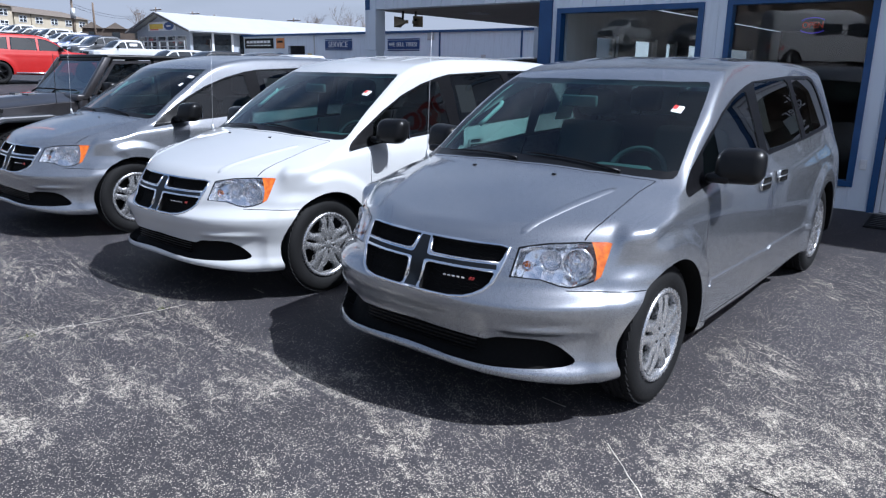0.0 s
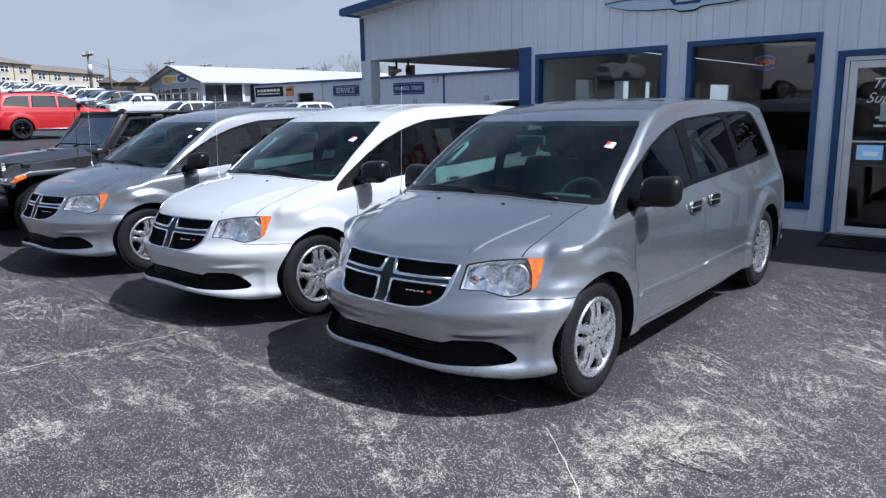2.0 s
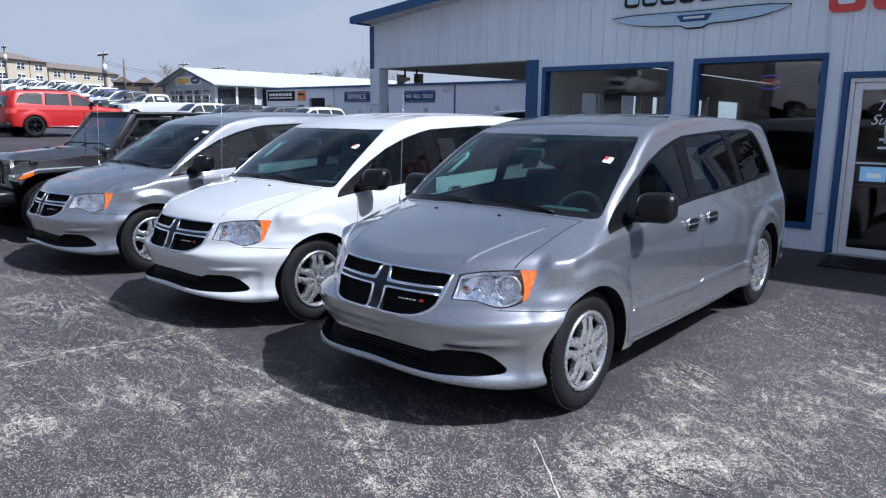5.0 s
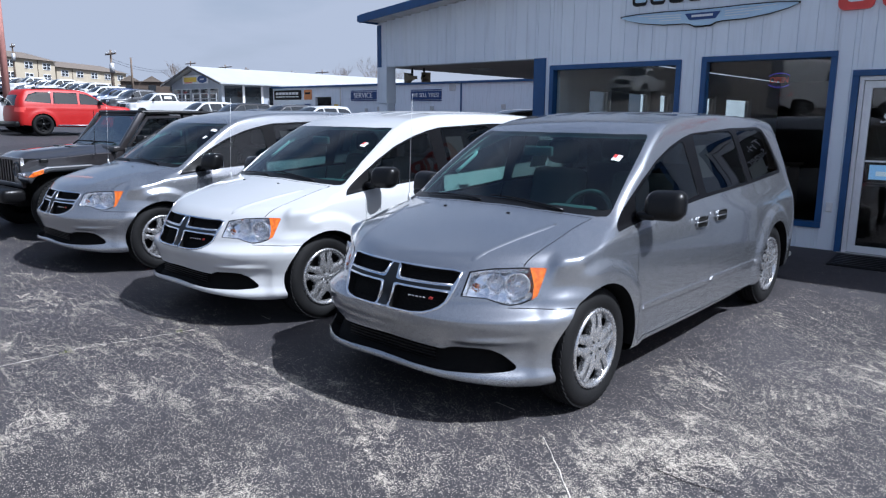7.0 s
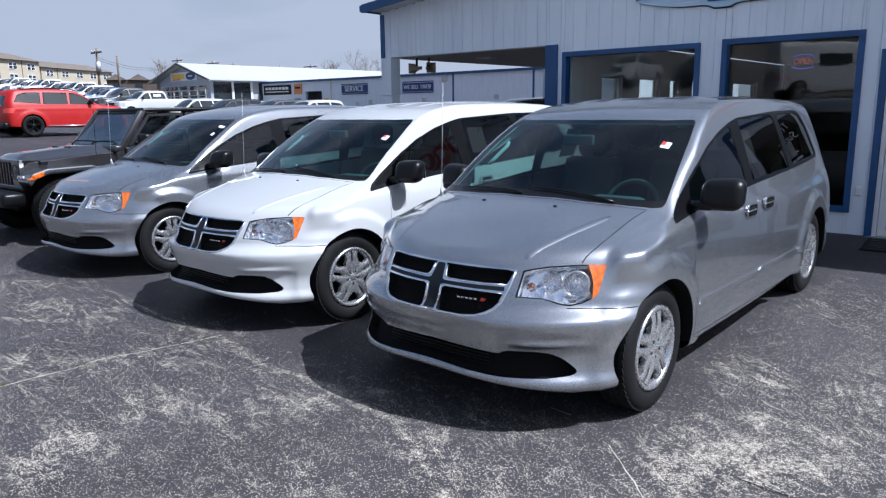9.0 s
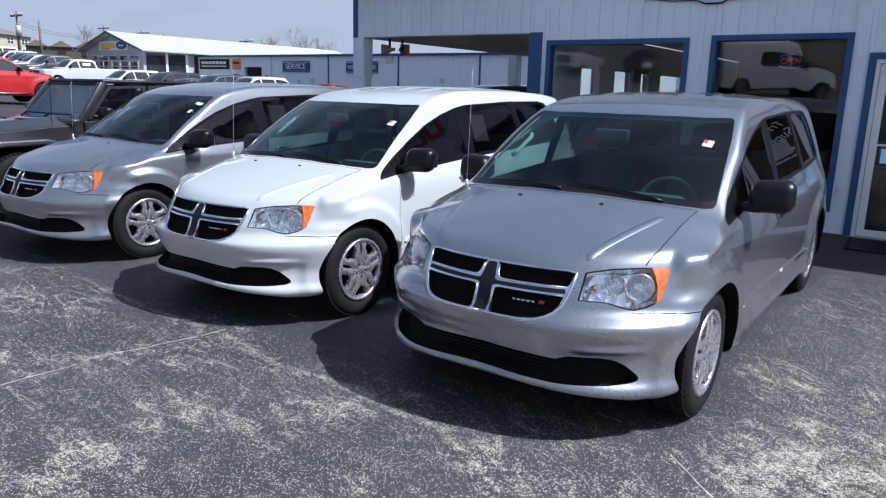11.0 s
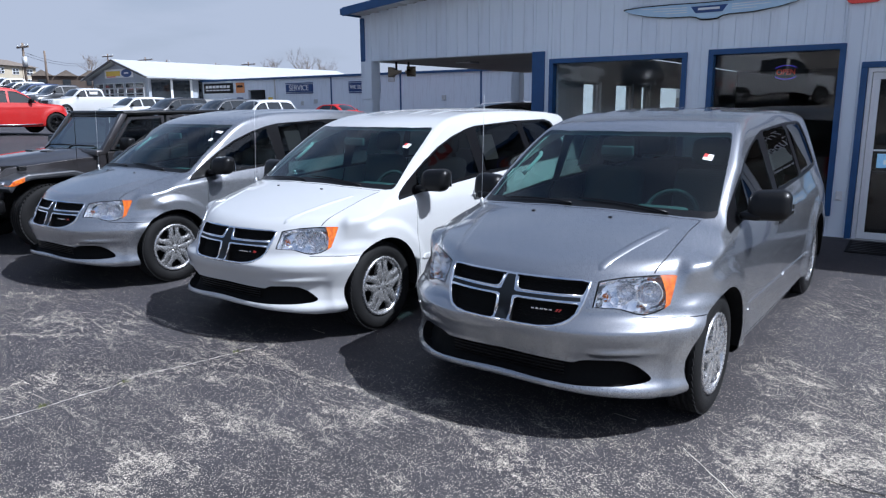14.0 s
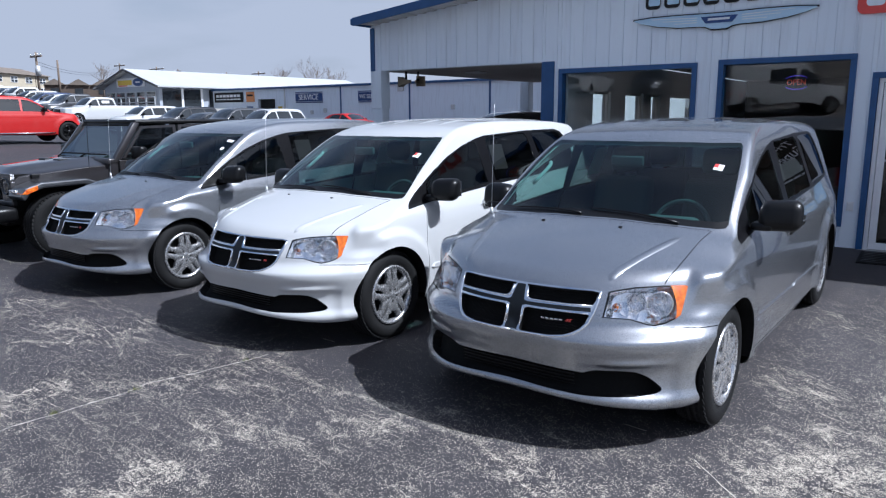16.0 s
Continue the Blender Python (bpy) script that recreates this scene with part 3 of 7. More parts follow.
def carve(bm, poly, U, V, accept):
    """Cuts the mesh along an outline given in the directions U and V, and returns the faces within it."""
    us, vs = [p[0] for p in poly], [p[1] for p in poly]
    lo_u, hi_u, lo_v, hi_v = min(us) - 0.01, max(us) + 0.01, min(vs) - 0.01, max(vs) + 0.01

    def extent(f):
        a, b = [w.co.dot(U) for w in f.verts], [w.co.dot(V) for w in f.verts]
        return min(a), max(a), min(b), max(b)
    cand = []
    for f in bm.faces:
        if accept(f):
            e = extent(f)
            if e[1] > lo_u and e[0] < hi_u and e[3] > lo_v and e[2] < hi_v:
                cand.append(f)
    for (u0, v0), (u1, v1) in zip(poly, poly[1:] + poly[:1]):
        n = U * (v1 - v0) - V * (u1 - u0)
        if n.length < 1e-7:
            continue
        near, rest = [], []
        for f in cand:
            e = extent(f)
            (near if e[1] > min(u0, u1) - 0.002 and e[0] < max(u0, u1) + 0.002 and e[3] > min(v0, v1) - 0.002 and e[2] < max(v0, v1) + 0.002 else rest).append(f)
        if near:
            geom = list({v for f in near for v in f.verts}) + list({e for f in near for e in f.edges}) + near
            out = bmesh.ops.bisect_plane(bm, geom=geom, dist=1e-6, plane_co=U * u0 + V * v0, plane_no=n)
            near = [f for f in out["geom"] if isinstance(f, bmesh.types.BMFace)]
        cand = rest + near
    return [f for f in cand if inside_outline(f.calc_center_median().dot(U), f.calc_center_median().dot(V), poly)]


def take(bm, faces, keep=False):
    """Moves faces into a bmesh of their own (or copies them)."""
    own, seen = bmesh.new(), {}
    for f in faces:
        vs = []
        for v in f.verts:
            if v not in seen:
                seen[v] = own.verts.new(v.co)
            vs.append(seen[v])
        own.faces.new(vs)
    if not keep:
        bmesh.ops.delete(bm, geom=list(faces), context="FACES")
    own.normal_update()
    return own


def sink(bm, depth, wall=True):
    """Pushes a patch inwards by depth, with walls up to its old rim."""
    bm.normal_update()
    before = bm.faces[:] and sum((f.normal * f.calc_area() for f in bm.faces), Vector())
    flat = bm.faces[:]
    rim = [e for e in bm.edges if e.is_boundary and not all(abs(v.co.x) < 1e-4 for v in e.verts)] if wall else []
    old = {v: v.co.copy() for v in bm.verts}
    shift = {v: v.co - v.normal * depth for v in bm.verts}
    for v, co in shift.items():
        if abs(old[v].x) < 1e-4:
            co.x = old[v].x
        v.co = co
    top = {}
    for e in rim:
        a, b = e.verts
        for v in (a, b):
            if v not in top:
                top[v] = bm.verts.new(old[v])
        bm.faces.new((a, b, top[b], top[a]))
    bmesh.ops.recalc_face_normals(bm, faces=bm.faces)
    bm.normal_update()
    if flat and sum((f.normal * f.calc_area() for f in flat), Vector()).dot(before) < 0:
        bmesh.ops.reverse_faces(bm, faces=bm.faces)
        bm.normal_update()
    return bm


def ribbon(line, width):
    """The outline of a line of that width."""
    left, right = [], []
    for i, p in enumerate(line):
        a, b = line[max(i - 1, 0)], line[min(i + 1, len(line) - 1)]
        d = Vector((b[0] - a[0], b[1] - a[1])).normalized()
        left.append((p[0] - d.y * width / 2, p[1] + d.x * width / 2))
        right.append((p[0] + d.y * width / 2, p[1] - d.x * width / 2))
    return left + right[::-1]


def flipped(bm):
    """The mirror image across x = 0, as a new bmesh."""
    own = bm.copy()
    for v in own.verts:
        v.co.x = -v.co.x
    bmesh.ops.reverse_faces(own, faces=own.faces)
    return own


def whole(bm):
    """A half joined with its mirror image."""
    other = flipped(bm)
    join(bm, other)
    bmesh.ops.remove_doubles(bm, verts=bm.verts, dist=2e-4)
    return bm


def both(name, bm, material, parent, label="", smooth=True):
    """A part and its twin on the other side."""
    other = flipped(bm)
    return [part(name, bm, material, parent, label, smooth), part(name, other, material, parent, label, smooth)]


def side_face(f):
    return f.calc_center_median().x > 0.35 and f.normal.x > 0.25


def front_face(f):
    return f.normal.y < -0.12


def upper_face(f):
    return f.normal.z > 0.2 and f.calc_center_median().z > 0.6


def arc(cy, cz, r, n=28):
    return [(cy + r * math.cos(2 * math.pi * k / n), cz + r * math.sin(2 * math.pi * k / n)) for k in range(n)]


def tyre_mesh(r, width, rim):
    """A tyre round the x axis with tread grooves and shoulder blocks."""
    h = width / 2
    prof = [(rim, -h * 0.78), (rim + 0.012, -h * 0.92), (rim + 0.03, -h * 0.985), (rim + 0.034, -h * 1.01), (rim + (r - rim) * 0.5, -h), (r - 0.03, -h * 0.93), (r - 0.008, -h * 0.78), (r, -h * 0.62)]
    for c in (-0.36, 0.0, 0.36):
        prof += [(r, h * (c - 0.09)), (r - 0.011, h * (c - 0.06)), (r - 0.011, h * (c + 0.06)), (r, h * (c + 0.09))]
    prof += [(r, h * 0.62), (r - 0.008, h * 0.78), (r - 0.03, h * 0.93), (rim + (r - rim) * 0.5, h), (rim + 0.012, h * 0.92), (rim, h * 0.78)]
    bm = lathe(prof, 88)
    for v in bm.verts:
        rad = math.hypot(v.co.y, v.co.z)
        k = round(math.atan2(v.co.z, v.co.y) / (2 * math.pi) * 88)
        if rad > r - 0.032 and abs(v.co.x) > h * 0.55 and k % 2:
            s = (rad - 0.0025) / rad
            v.co.y, v.co.z = v.co.y * s, v.co.z * s
    return bm


def cover_mesh(rim, o):
    """A wheel cover: five pairs of broad blades, a narrow slot within each pair and a wedge between the pairs."""
    bm, rows = bmesh.new(), []
    n = 14
    for i in range(n + 1):
        r = 0.03 + (rim - 0.030 - 0.03) * i / n
        f = r / rim
        wedge = max(0.0, min(1.0, (f - 0.50) / 0.20)) * (0.014 + 0.056 * f) / r
        slot = max(0.0, min(1.0, (f - 0.42) / 0.12)) * 0.0105 / r
        if i >= n:
            slot = 0.0
        out = o - 0.010 - 0.010 * max(0.0, f - 0.7) / 0.3 - 0.006 * max(0.0, 0.35 - f) / 0.35
        row = []
        for k in range(5):
            a = 2 * math.pi * k / 5 + math.pi / 2
            lo, hi = -math.pi / 5 + wedge, -slot
            marks = [lo + (hi - lo) * j / 4 for j in range(5)]
            row += [(a + b, out + 0.008 * math.sin(math.pi * j / 4)) for j, b in enumerate(marks)] + [(a - b, out + 0.008 * math.sin(math.pi * j / 4)) for j, b in reversed(list(enumerate(marks)))]
        rows.append(([bm.verts.new((h, r * math.cos(b), r * math.sin(b))) for b, h in row], wedge, slot))
    for (a, w0, s0), (b, w1, s1) in zip(rows, rows[1:]):
        for j in range(50):
            m = j % 10
            if m == 9 and w0 + w1 > 1e-6 or m == 4 and s0 + s1 > 1e-6:
                continue
            bm.faces.new((a[j], b[j], b[(j + 1) % 50], a[(j + 1) % 50]))
    bmesh.ops.remove_doubles(bm, verts=bm.verts, dist=1e-5)
    bmesh.ops.recalc_face_normals(bm, faces=bm.faces)
    if sum(f.normal.x for f in bm.faces) < 0:
        bmesh.ops.reverse_faces(bm, faces=bm.faces)
    edge = [e for e in bm.edges if e.is_boundary]
    low = bmesh.ops.extrude_edge_only(bm, edges=edge)
    bmesh.ops.translate(bm, vec=(-0.03, 0, 0), verts=[v for v in low["geom"] if isinstance(v, bmesh.types.BMVert)])
    for e in edge:
        e.smooth = False
    return bm


def add_wheel(parent, x, y, r, width, rim, style, cover_mat, side, lift=0.0):
    """A wheel with its tyre, cover, spokes and hub."""
    hub = new("wheel")
    hub.parent = parent
    hub.matrix_basis = pose(x, y, r + lift, 0, 0, 0 if side > 0 else 180)
    tyre = part("tyre", tyre_mesh(r, width, rim), M["rubber"], hub, "black rubber tyre", True)
    if style == "pairs" or r > 0.40:
        lugs, lay = bmesh.new(), 0.27 if style == "pairs" else 0.36
        for k in range(52):
            for s, turn in ((1, 14), (-1, -14)):
                m = Matrix.Rotation(2 * math.pi * (k + (0.5 if s < 0 else 0)) / 52, 4, "X") @ pose(s * width * lay, 0, r - 0.006, 0, 0, turn)
                box(-width * 0.115, -0.0165, -0.012, width * 0.115, 0.0165, 0.0048, 0, lugs, m)
        tagged(part("tread", lugs, M["rubber"], hub, "blocky rubber tread"), kind="stuff")
    tagged(hub, "road wheel with a silver cover" if cover_mat == M["wheel_silver"] else "road wheel with dark spokes")
    o = width / 2
    part("wheel_back", lathe([(0.0, o - 0.075), (rim * 0.98, o - 0.075), (rim + 0.004, o - 0.03)], 40), M["wheel_dark"], hub, "", True)
    bm = lathe([(rim + 0.004, o - 0.022), (rim + 0.002, o - 0.004), (rim - 0.012, o - 0.002), (rim - 0.026, o - 0.012), (rim - 0.03, o - 0.05)], 56)
    part("rim", bm, cover_mat, hub, "", True)
    if style == "pairs":
        part("wheel_cover", cover_mesh(rim, o), cover_mat, hub, "silver cover with paired blades", True)
    spokes = bmesh.new()
    n, spread, w = (5, 14.0, 0.084) if style == "pairs" else (5, 0, 0.06)
    for k in range(n):
        for s in ((-1, 1) if spread else (0,)):
            a = 360 / n * k + spread * s + 90
            own = bmesh.new()
            w0, w1 = w * 0.50, w
            prof = [(0.03, w0, o - 0.016), (rim * 0.55, w * 0.84, o - 0.008), (rim - 0.015, w1, o - 0.018)]
            top, low = [], []
            for rr, ww, hh in prof:
                top.append([own.verts.new((hh, rr, -ww / 2 + 0.006)), own.verts.new((hh, rr, ww / 2 - 0.006))])
                low.append([own.verts.new((hh - 0.04, rr, -ww / 2)), own.verts.new((hh - 0.04, rr, ww / 2))])
            for (t0, t1), (b0, b1) in zip(zip(top, top[1:]), zip(low, low[1:])):
                own.faces.new((t0[0], t0[1], t1[1], t1[0]))
                own.faces.new((t0[0], t1[0], b1[0], b0[0]))
                own.faces.new((t0[1], b0[1], b1[1], t1[1]))
            bmesh.ops.recalc_face_normals(own, faces=own.faces)
            bmesh.ops.rotate(own, verts=own.verts, cent=(0, 0, 0), matrix=Matrix.Rotation(radians(a), 3, "X"))
            join(spokes, own)
    if style == "pairs":
        spokes.free()
    else:
        part("spokes", spokes, cover_mat, hub)
    part("hub_cap", lathe([(0.0, o - 0.004), (0.026, o - 0.005), (0.034, o - 0.012), (0.066, o - 0.014), (0.074, o - 0.03)], 30), cover_mat, hub, "", True)
    for k in range(5):
        nut = lathe([(0.0, 0.002), (0.009, 0.002), (0.011, -0.006)], 10, None, pose(o - 0.009, 0.052 * math.cos(radians(72 * k + 54)), 0.052 * math.sin(radians(72 * k + 54))))
        part("wheel_nut", nut, M["wheel_dark"], hub, "", True)
    return hub


def wheel_well(y, z, r, x0, x1, field=None):
    """The dark liner over a wheel."""
    bm = bmesh.new()
    rows = []
    for k in range(19):
        a = radians(-10 + 200 * k / 18)
        p, q, out = y + r * math.cos(a), z + r * math.sin(a), x1
        if field:  # reaches out to just inside the body's skin
            lo, hi = 0.5, 1.2
            for _ in range(24):
                mid = (lo + hi) / 2
                lo, hi = (mid, hi) if field(np.array([mid]), np.array([p]), np.array([max(q, 0.34)]))[0] < 0 else (lo, mid)
            out = lo - 0.006
        rows.append([bm.verts.new((x, p, q)) for x in (x0, out)])
    for a, b in zip(rows, rows[1:]):
        bm.faces.new((a[0], b[0], b[1], a[1]))
    bm.faces.new([a[0] for a in rows])
    return bm


def on_body(field, x, y, up=2.2):
    """The point of a body's upper side at x, y, and its normal."""
    lo, hi = 0.6, up
    for _ in range(30):
        mid = (lo + hi) / 2
        lo, hi = (mid, hi) if field(np.array([x]), np.array([y]), np.array([mid]))[0] < 0 else (lo, mid)
    e, p = 1e-3, np.array([x, y, lo])
    g = [field(*(p + e * d)[:, None])[0] - field(*(p - e * d)[:, None])[0] for d in np.eye(3)]
    return Vector(p), Vector(g).normalized()


def on_nose(field, x, z):
    """The foremost point of a body at x, z."""
    lo, hi = -1.2, 0.0
    for _ in range(30):
        mid = (lo + hi) / 2
        lo, hi = (lo, mid) if field(np.array([x]), np.array([mid]), np.array([z]))[0] < 0 else (mid, hi)
    return Vector((x, hi, z))


def lying(field, x, y, lift=0.003):
    """A pose on the body: local z along the normal, local y up the slope."""
    p, n = on_body(field, x, y)
    u = (X - n * X.dot(n)).normalized()
    m = Matrix((u, n.cross(u), n)).transposed().to_4x4()
    return Matrix.Translation(p + n * lift) @ m


def seat(parent, x, y, z, w=0.5):
    s = new("seat")
    s.parent = parent
    s.matrix_basis = pose(x, y, z)
    part("cushion", box(-w / 2, -0.28, 0.0, w / 2, 0.26, 0.17, 0.05), M["cloth"], s, "", True)
    part("backrest", box(-w / 2, -0.08, 0.0, w / 2, 0.07, 0.62, 0.06, m=pose(0, 0.26, 0.12, -14)), M["cloth"], s, "", True)
    part("headrest", box(-0.14, -0.06, 0.0, 0.14, 0.05, 0.20, 0.05, m=pose(0, 0.42, 0.76, -8)), M["cloth"], s, "", True)


def ring(r, thick, m, sides=30, bm=None):
    own = bmesh.new()
    rows = [[own.verts.new(((r + thick * math.cos(b)) * math.cos(a), (r + thick * math.cos(b)) * math.sin(a), thick * math.sin(b))) for b in (2 * math.pi * j / 8 for j in range(8))]
            for a in (2 * math.pi * k / sides for k in range(sides))]
    for a, b in zip(rows, rows[1:] + rows[:1]):
        for j in range(8):
            own.faces.new((a[j], b[j], b[(j + 1) % 8], a[(j + 1) % 8]))
    return join(bm, own, m)


VAN.update(core=(0.25, -0.2, 3.5, 0.5, 0.8), hull=(1.15, -1.2, 4.5, 0.05, 1.95))
LAMP_U = Vector((0.8, 0.6, 0))
LAMP = [(0.008, 0.848), (-0.035, 0.722), (0.106, 0.715), (0.193, 0.688), (0.24, 0.681), (0.30, 0.690), (0.352, 0.710), (0.386, 0.731), (0.408, 0.79), (0.437, 0.873), (0.42, 0.878), (0.29, 0.880), (0.149, 0.873), (0.05, 0.858)]


def minivan(m, label):
    """A minivan, its nose towards -y and its front axle at the origin."""
    van = thing("minivan", m, label, "minivan", "minivans parked in a row")
    field = body_field(VAN)
    bm = half_shell(VAN, (72, 230, 100))
    gaps = bmesh.new()
    paint = []

    def cut(poly, U, V, accept, sunk=None):
        own = take(bm, carve(bm, poly, U, V, accept))
        return own if sunk is None else sink(own, sunk)

    for cy, cz in ((0.0, 0.370), (3.03, 0.420)):
        cut(arc(cy - 0.008, cz, 0.390, 40), Y, Z, lambda f: f.calc_center_median().x > 0.5).free()
        both("wheel_well", wheel_well(cy - 0.008, cz, 0.394, 0.45, 0.972, field), M["under"], van)
    part("underbody", whole(take(bm, [f for f in bm.faces if f.normal.z < -0.96 and f.calc_center_median().z < 0.33])), M["under"], van)
    # glass
    shield = [(0.0, 0.115), (0.4, 0.14), (0.65, 0.195), (0.765, 0.235), (0.812, 0.28), (0.818, 0.315), (0.785, 0.53), (0.735, 0.83), (0.700, 0.985), (0.678, 1.018), (0.5, 0.955), (0.25, 0.908), (0.0, 0.888)]
    glass = cut(shield, X, Y, upper_face)
    frit = carve(glass, [(0.0, 0.09), (0.4, 0.11), (0.85, 0.20), (0.86, 0.335), (0.802, 0.34), (0.768, 0.302), (0.62, 0.25), (0.4, 0.20), (0.0, 0.178)], X, Y, upper_face)
    part("cowl", whole(take(glass, frit)), M["black"], van, "black plastic cowl", True)
    screen = part("windscreen", whole(glass), M["windscreen"], van, "large tinted windscreen", True)
    band = [(0.245, 1.022), (0.295, 1.075), (0.43, 1.158), (0.695, 1.312), (0.925, 1.417), (1.19, 1.503), (1.42, 1.556), (1.60, 1.585), (2.4, 1.618), (3.06, 1.622), (3.19, 1.597), (3.31, 1.485), (3.44, 1.240), (3.41, 1.208), (2.6, 1.168), (1.5, 1.122), (0.6, 1.062)]
    trim = cut(band, Y, Z, lambda f: f.calc_center_median().x > 0.35 and f.normal.x > 0.05)
    w1 = [(0.52, 1.072), (0.565, 1.216), (0.69, 1.292), (0.91, 1.395), (1.17, 1.482), (1.37, 1.527), (1.425, 1.522), (1.468, 1.153)]
    w2 = [(1.60, 1.155), (1.605, 1.555), (1.64, 1.578), (2.34, 1.596), (2.40, 1.57), (2.485, 1.187), (2.45, 1.18)]
    w3 = [(2.595, 1.193), (2.50, 1.58), (2.54, 1.598), (3.04, 1.600), (3.155, 1.575), (3.275, 1.47), (3.40, 1.25), (3.385, 1.232)]
    for name, poly, mat, tip in (("front_side_window", w1, "front_glass", "tinted front door glass"), ("sliding_door_window", w2, "privacy", "dark privacy glass"), ("rear_quarter_window", w3, "privacy", "dark privacy glass")):
        both(name, sink(take(trim, carve(trim, poly, Y, Z, lambda f: True)), 0.006), M[mat], van, tip)
    both("window_surround", trim, M["black_gloss"], van, "glossy black window pillars")
    back = cut([(0.0, 1.05), (0.62, 1.06), (0.66, 1.10), (0.58, 1.50), (0.5, 1.54), (0.0, 1.56)], X, Z, lambda f: f.normal.y > 0.3)
    part("rear_window", whole(back), M["privacy"], van, "dark rear glass", True)
    # lamps
    lamp = cut(LAMP, LAMP_U, Z, lambda f: f.normal.dot(Vector((0.6, -0.8, 0))) > 0.3 and f.calc_center_median().y < 0)
    house = sink(take(lamp, lamp.faces[:], True), 0.075)
    for ob in both("headlamp", house, M["lamp_grey"], van, "clear headlamp with chrome bowls and an amber corner"):
        side = 1 if sum(v.co.x for v in ob.data.vertices) > 0 else -1
        for (bx, by, bz), r, deep in (((0.605, -0.545, 0.792), 0.052, 0.05), ((0.705, -0.475, 0.785), 0.066, 0.055), ((0.522, -0.61, 0.765), 0.026, 0.03)):
            bowl = lathe([(r, 0.0), (r * 0.97, -0.006), (r * 0.85, -deep * 0.5), (r * 0.5, -deep * 0.85), (r * 0.25, -deep * 0.95)], 28)
            bowl = join(None, bowl, pose(side * bx, by, bz, 0, 0, -58 if side > 0 else -122))
            part("reflector_bowl", bowl, M["reflector"], ob, "chrome reflector bowl", True)
            bulb = bmesh.new()
            bmesh.ops.create_uvsphere(bulb, u_segments=12, v_segments=8, radius=r * 0.3)
            bmesh.ops.translate(bulb, verts=bulb.verts, vec=(side * (bx - 0.016), by + 0.02, bz))
            part("bulb", bulb, M["amber"] if r < 0.03 else M["reflector"], ob, "", True)
        ring_bm = ring(0.067, 0.005, pose(side * 0.707, -0.478, 0.785) @ Euler((radians(90), 0, radians(32 if side > 0 else -32))).to_matrix().to_4x4())
        part("bezel", ring_bm, M["chrome"], ob, "", True)
    amber = take(lamp, carve(lamp, [(0.335, 0.90), (0.356, 0.84), (0.366, 0.79), (0.362, 0.735), (0.345, 0.69), (0.60, 0.69), (0.60, 0.90)], LAMP_U, Z, lambda f: True))
    both("corner_marker", amber, M["amber"], van, "amber corner marker lamp")
    rim = [f for f in carve(lamp, [(a * 0.955 + 0.0085, 0.78 + (b - 0.78) * 0.93) for a, b in LAMP], LAMP_U, Z, lambda f: True)]
    inner = take(lamp, rim)
    both("lamp_seal", lamp, M["black"], van)
    both("lamp_lens", inner, M["lens"], van, "clear plastic lens")
    # grille
    outline = [(0.0, 0.858), (0.2, 0.860), (0.40, 0.856), (0.447, 0.845), (0.445, 0.79), (0.437, 0.75), (0.408, 0.675), (0.385, 0.648), (0.355, 0.628), (0.31, 0.615), (0.235, 0.606), (0.0, 0.602)]
    grille = cut(outline, X, Z, front_face)
    nose = new("grille")
    nose.parent = van
    tagged(nose, "chrome crosshair grille with black mesh openings")
    holes = bmesh.new()
    for poly in ([(0.036, 0.850), (0.40, 0.849), (0.434, 0.842), (0.428, 0.80), (0.418, 0.778), (0.075, 0.776), (0.052, 0.785)],
                 [(0.052, 0.732), (0.065, 0.738), (0.40, 0.737), (0.414, 0.728), (0.394, 0.674), (0.366, 0.646), (0.335, 0.630), (0.235, 0.620), (0.065, 0.618), (0.052, 0.626)]):
        join(holes, sink(take(grille, carve(grille, poly, X, Z, front_face)), 0.045))
    part("grille_opening", whole(holes), M["under"], nose, "black recessed grille opening", True)
    cross = take(grille, carve(grille, [(0.0, 0.848), (0.026, 0.846), (0.042, 0.772), (0.06, 0.766), (0.412, 0.768), (0.418, 0.747), (0.06, 0.748), (0.04, 0.742), (0.038, 0.62), (0.0, 0.62)], X, Z, front_face))
    part("grille_cross", whole(cross), M["slate"], nose, "dark satin cross bars", True)
    part("grille_frame", whole(grille), M["chrome"], nose, "bright chrome grille frame", True)
    lattice = bmesh.new()
    for hi_z, lo_z in ((0.836, 0.782), (0.73, 0.632)):
        rows = int((hi_z - lo_z) / 0.016)
        for r in range(rows + 1):
            z = lo_z + (hi_z - lo_z) * r / rows
            x0, x1 = 0.05, 0.405 - max(0, 0.70 - z) * 1.0
            pts = []
            for k in range(15):
                x = x0 + (x1 - x0) * k / 14
                yy = np.interp(z, [0.6, 0.66, 0.72, 0.8, 0.86], [-0.833, -0.825, -0.795, -0.745, -0.705]) + 0.48 * (x / 0.9) ** 2.5 + 0.038
                pts.append((x, yy, z + 0.005 * (-1) ** (k + r)))
            tube(pts, 0.002, 4, lattice)
    part("grille_mesh", whole(lattice), M["under"], nose)
